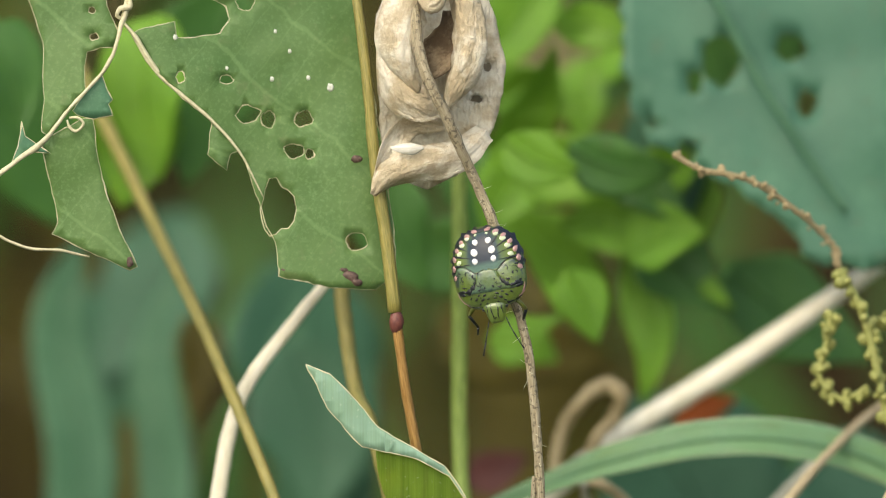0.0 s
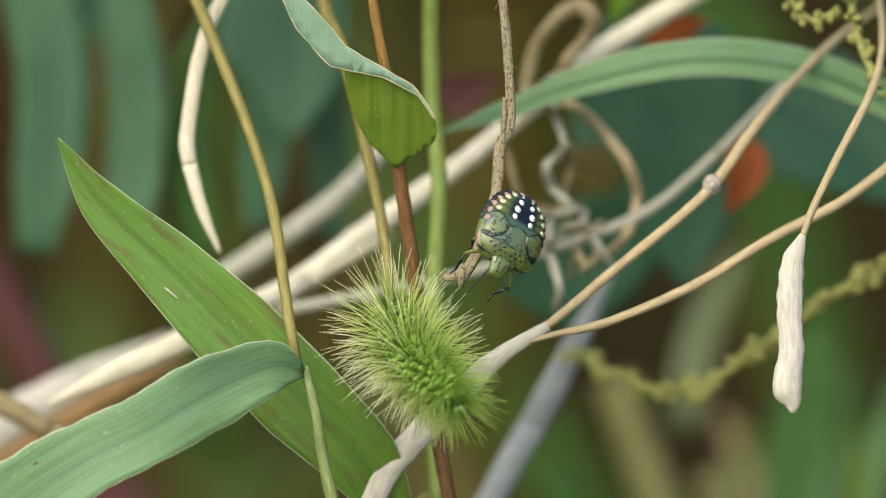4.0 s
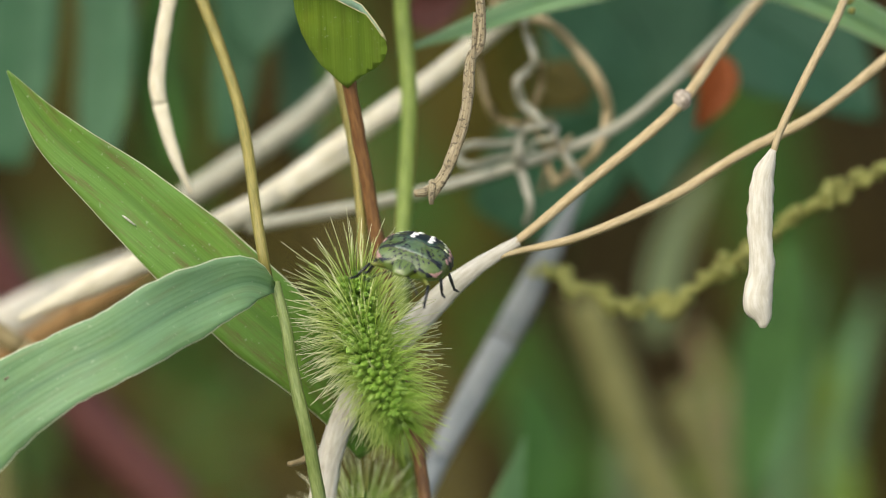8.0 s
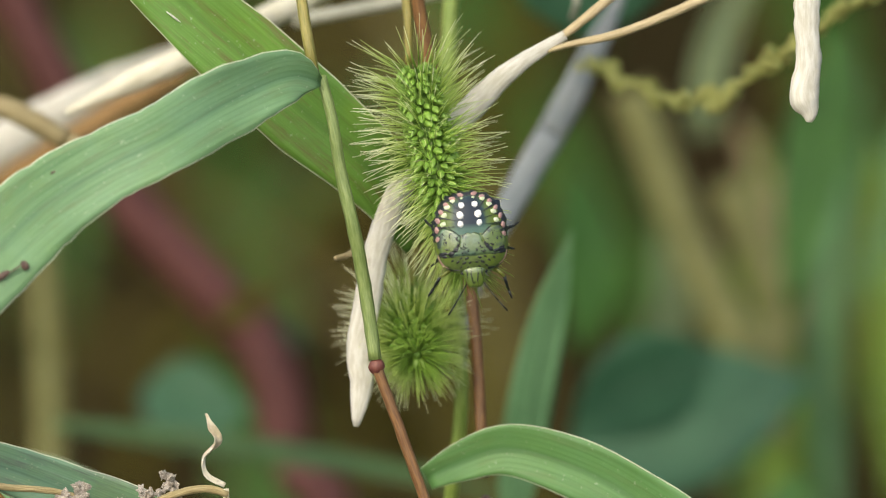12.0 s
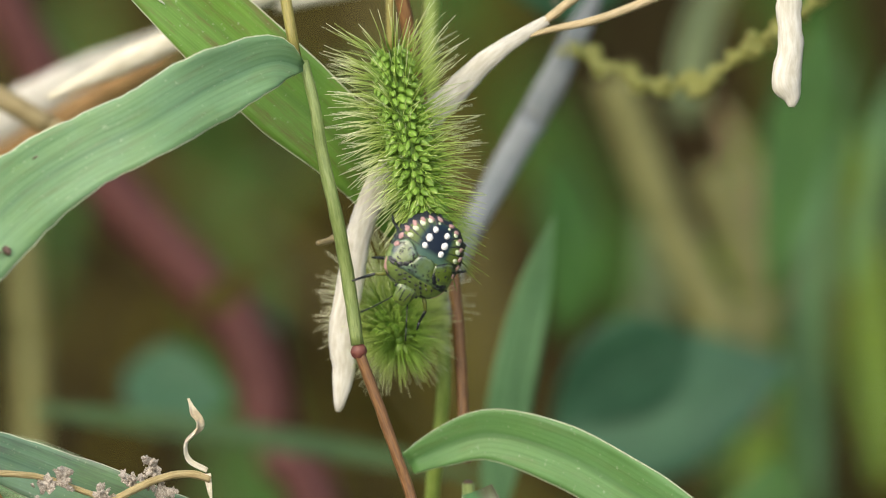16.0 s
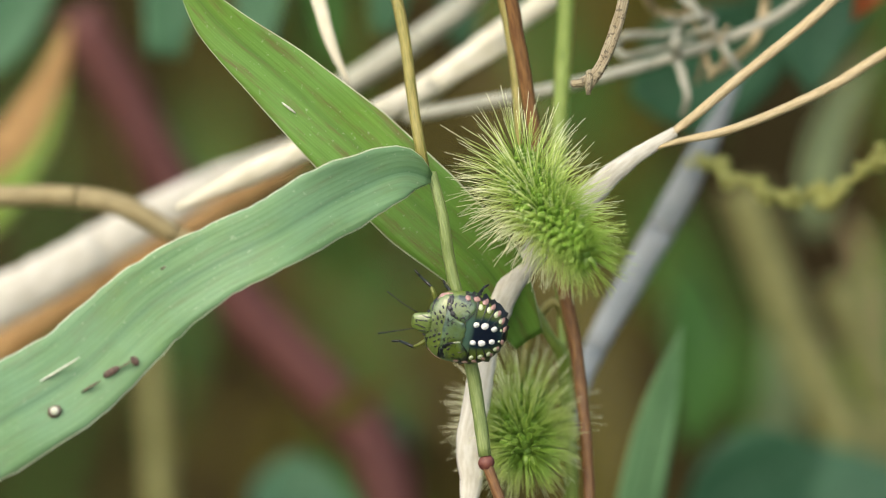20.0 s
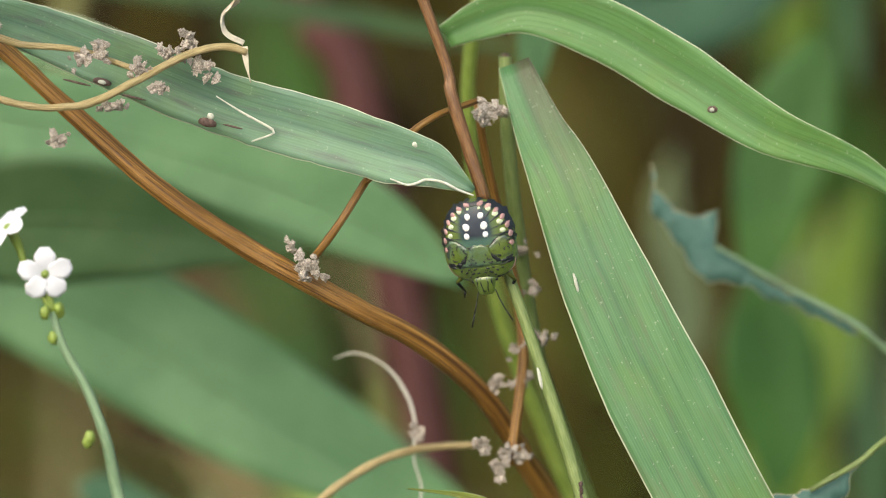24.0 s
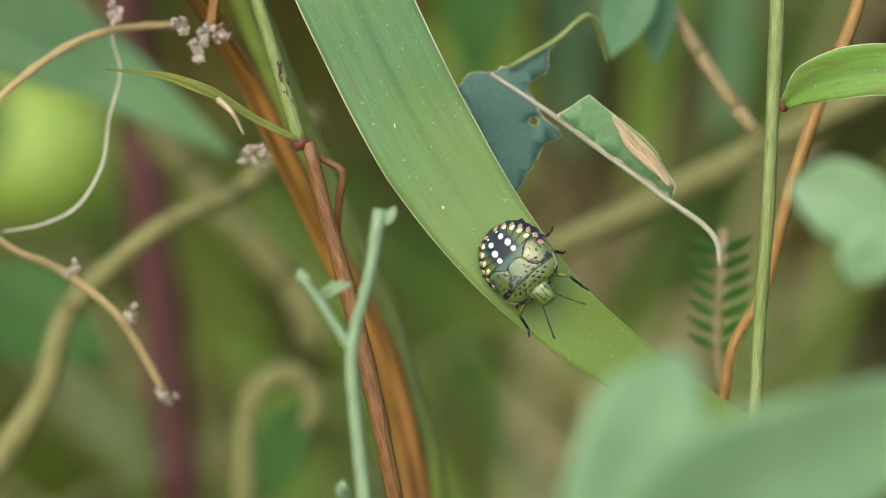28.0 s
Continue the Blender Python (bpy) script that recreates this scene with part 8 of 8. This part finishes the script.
# ---- what moves ----
def motions():
    # the bug: seconds, place in mm, turn in degrees
    rows = [
        (0, 4.5, -7.0, 501.9, -81, 12, 170),
        (0.5, 5.5, -7.7, 495.9, -75, 7, 170),
        (1, 7.8, -8.5, 489.7, -80, 0, 180),
        (1.5, 9.5, -9.2, 484.0, -80, 0, 180),
        (2, 9.3, -10.0, 477.5, -81, -5, -175),
        (2.5, 9.5, -10.7, 472.7, -82, -19, -168),
        (3, 8.0, -11.0, 470.5, -85, -26, -161),
        (3.5, 8.9, -11.3, 471.6, -76, -25, -159),
        (5.5, 8.5, -12.9, 469.2, -21, -58, 166),
        (6, 8.9, -12.9, 469.0, -30, -56, 178),
        (6.5, 7.4, -13.5, 470.1, -20, -34, 156),
        (7, 7.2, -13.8, 470.1, -14, -37, 145),
        (7.5, 5.5, -15.3, 464.1, -11, -21, 156),
        (8, 2.9, -15.5, 461.8, -12, -17, 165),
        (8.5, 2.2, -15.6, 461.1, -17, -15, 172),
        (9, 2.5, -15.8, 460.5, -21, -13, 180),
        (9.5, 1.5, -15.6, 459.3, -28, -3, -178),
        (10, 0.8, -15.5, 458.3, -37, 0, -178),
        (10.5, 1.2, -16.1, 455.7, -46, 3, -177),
        (11, 1.1, -16.4, 450.4, -53, 8, -176),
        (11.5, 3.0, -16.6, 448.9, -63, 7, -176),
        (12, 3.8, -16.8, 445.4, -73, 5, -177),
        (12.5, 3.7, -17.0, 443.4, -73, 0, -176),
        (13, 3.9, -17.1, 443.1, -74, -5, -174),
        (13.5, 2.1, -17.3, 442.9, -74, -5, -175),
        (15.5, 2.0, -17.8, 441.9, -77, -15, -172),
        (16, 1.1, -17.9, 442.2, -82, -32, -170),
        (16.5, 0.4, -17.5, 440.3, -88, -55, -167),
        (17, -1.4, -17.9, 439.4, -97, -76, -165),
        (17.5, -2.0, -17.6, 440.1, 63, -84, 59),
        (18, -3.2, -17.3, 440.9, 87, -74, 59),
        (18.5, -4.1, -16.8, 442.5, 109, -59, 27),
        (19, -4.9, -16.2, 445.0, 115, -43, 16),
        (19.5, -5.8, -15.9, 447.6, 113, -54, 17),
        (20, -6.9, -15.7, 445.8, 130, -77, -33),
        (20.5, -6.7, -15.7, 445.9, -104, -80, -160),
        (21.2, -5.2, -17.2, 439.1, -84, -46, 179),
        (22, -3.5, -18.0, 432.4, -79, -9, 179),
        (22.5, -4.7, -18.8, 425.2, -79, 11, -177),
        (23, -1.5, -20.4, 417.8, -84, 13, 177),
        (23.5, 1.4, -21.7, 410.8, -84, 10, 175),
        (24, 3.0, -23.0, 405.3, -87, 9, 172),
        (24.5, 5.8, -24.6, 398.0, -82, 7, 178),
        (25, 10.1, -25.7, 393.8, -62, 40, -158),
        (25.5, 12.4, -26.3, 391.6, -55, 50, -152),
        (26, 14.6, -26.3, 392.0, -53, 57, -147),
        (26.5, 19.3, -26.3, 390.4, -44, 47, -158),
        (27, 23.5, -27.9, 383.2, -35, 43, -167),
        (27.5, 27.9, -29.8, 374.1, -47, 45, -174),
        (28, 33.7, -32.6, 366.3, -62, 45, 177),
    ]
    walk(bug, [(r[0], pose(r[1] * MM, r[2] * MM, r[3] * MM, *r[4:])) for r in rows])
    # six legs in two alternating sets of three, two feelers
    for leg, hip, sx, k in LEGS:
        phase = 0 if (k + (sx > 0)) % 2 else 1
        steps = []
        for i in range(57):
            t = i * 0.5
            swing = 11 * (1 if (i + phase) % 2 else -1) * (0.35 if 5.5 < t < 7 or 12.4 < t < 15 else 1)
            grip = 58 if t < 5 or 20.5 < t < 25 else 25 if t < 7 or t > 16 else 12
            steps.append((t, pose(*hip, 3 * ((i + phase) % 3), sx * (grip + 4 * ((i + k) % 2)), sx * swing)))
        walk(leg, steps)
    for an, root, sx in FEELERS:
        walk(an, [(t, pose(*root, 8 * math.sin(t * 2.1 + sx), 0, sx * 6 + 9 * math.sin(t * 1.3 + sx * 2))) for t in range(29)])
    # the foxtail head dips under the bug's weight and rises again
    rows = [
        (0, -3.4, -4.2, 464.0, 70, 16, -165),
        (3, -2.4, -5.1, 463.4, 72, 15, -165),
        (6, -1.9, -5.2, 462.4, 79, 21, -157),
        (7, -2.3, -5.3, 462.4, 79, 21, -157),
        (7.4, -2.9, -5.6, 459.9, 67, 15, -168),
        (8, -2.7, -5.9, 458.2, 59, 13, -170),
        (9, -3.1, -5.8, 458.8, 48, 13, -171),
        (10, -2.8, -5.7, 459.6, 42, 12, -171),
        (11, -1.8, -5.8, 459.0, 33, 10, -173),
        (12, -1.1, -5.7, 458.9, 29, 13, -171),
        (13.5, -2.1, -5.7, 458.6, 30, 13, -171),
        (15.5, -0.8, -5.7, 458.3, 30, 13, -171),
        (16, -1.8, -5.6, 459.0, 30, 13, -171),
        (17, -2.5, -5.6, 459.1, 30, 13, -171),
        (18, -2.9, -5.8, 458.0, 30, 13, -171),
        (19, -2.6, -5.8, 458.4, 65, 13, -167),
        (20, -2.2, -5.7, 459.3, 73, 16, -162),
        (20.5, -2.2, -5.7, 459.3, 73, 16, -162),
        (22.5, -2.4, -5.0, 459.7, 75, 16, -161),
        (28, -1.4, -0.5, 458.2, 78, 15, -163),
    ]
    # the stalks on the left drop a little when the bug steps off the tendril
    hinge = swayer.location.copy()
    walk(swayer, [(t, pose(*hinge, 0, a, 0)) for t, a in ((0, 3.2), (3, 2.8), (6, 3.2), (7, 3.0), (7.5, 0.2), (8, 0), (11, -0.6), (14, -0.3), (20, 0.6), (28, 0.6))])
    foot = shoot.location.copy()
    walk(shoot, [(t, pose(foot.x, foot.y, foot.z + z * MM, 0, a, 0)) for t, a, z in ((0, 0, 0), (3.5, 0, 0), (5.5, -1.2, 1.2), (7.1, -1.2, 1.2), (7.5, -2.0, 0), (28, -2.0, 0))])
    root = strap.location.copy()
    walk(strap, [(t, pose(*root, 0, a, 0)) for t, a in ((0, 0), (25, 0), (25.6, 0.3), (26, 0.9), (26.5, 1.4), (27, 2.1), (28, 2.3))])
    walk(dry_swayer, [(t, pose(0, 0, z * MM, 0, 0, 0)) for t, z in ((0, 2.3), (7, 2.3), (7.5, 0.1), (8, 0), (28, 0))])
    walk(fox, [(r[0], pose(r[1] * MM, r[2] * MM, r[3] * MM, *r[4:])) for r in rows])
    fox2.matrix_basis = pose(-1.4 * MM, 4.7 * MM, 435.4 * MM, 79, 1, -175)


motions()
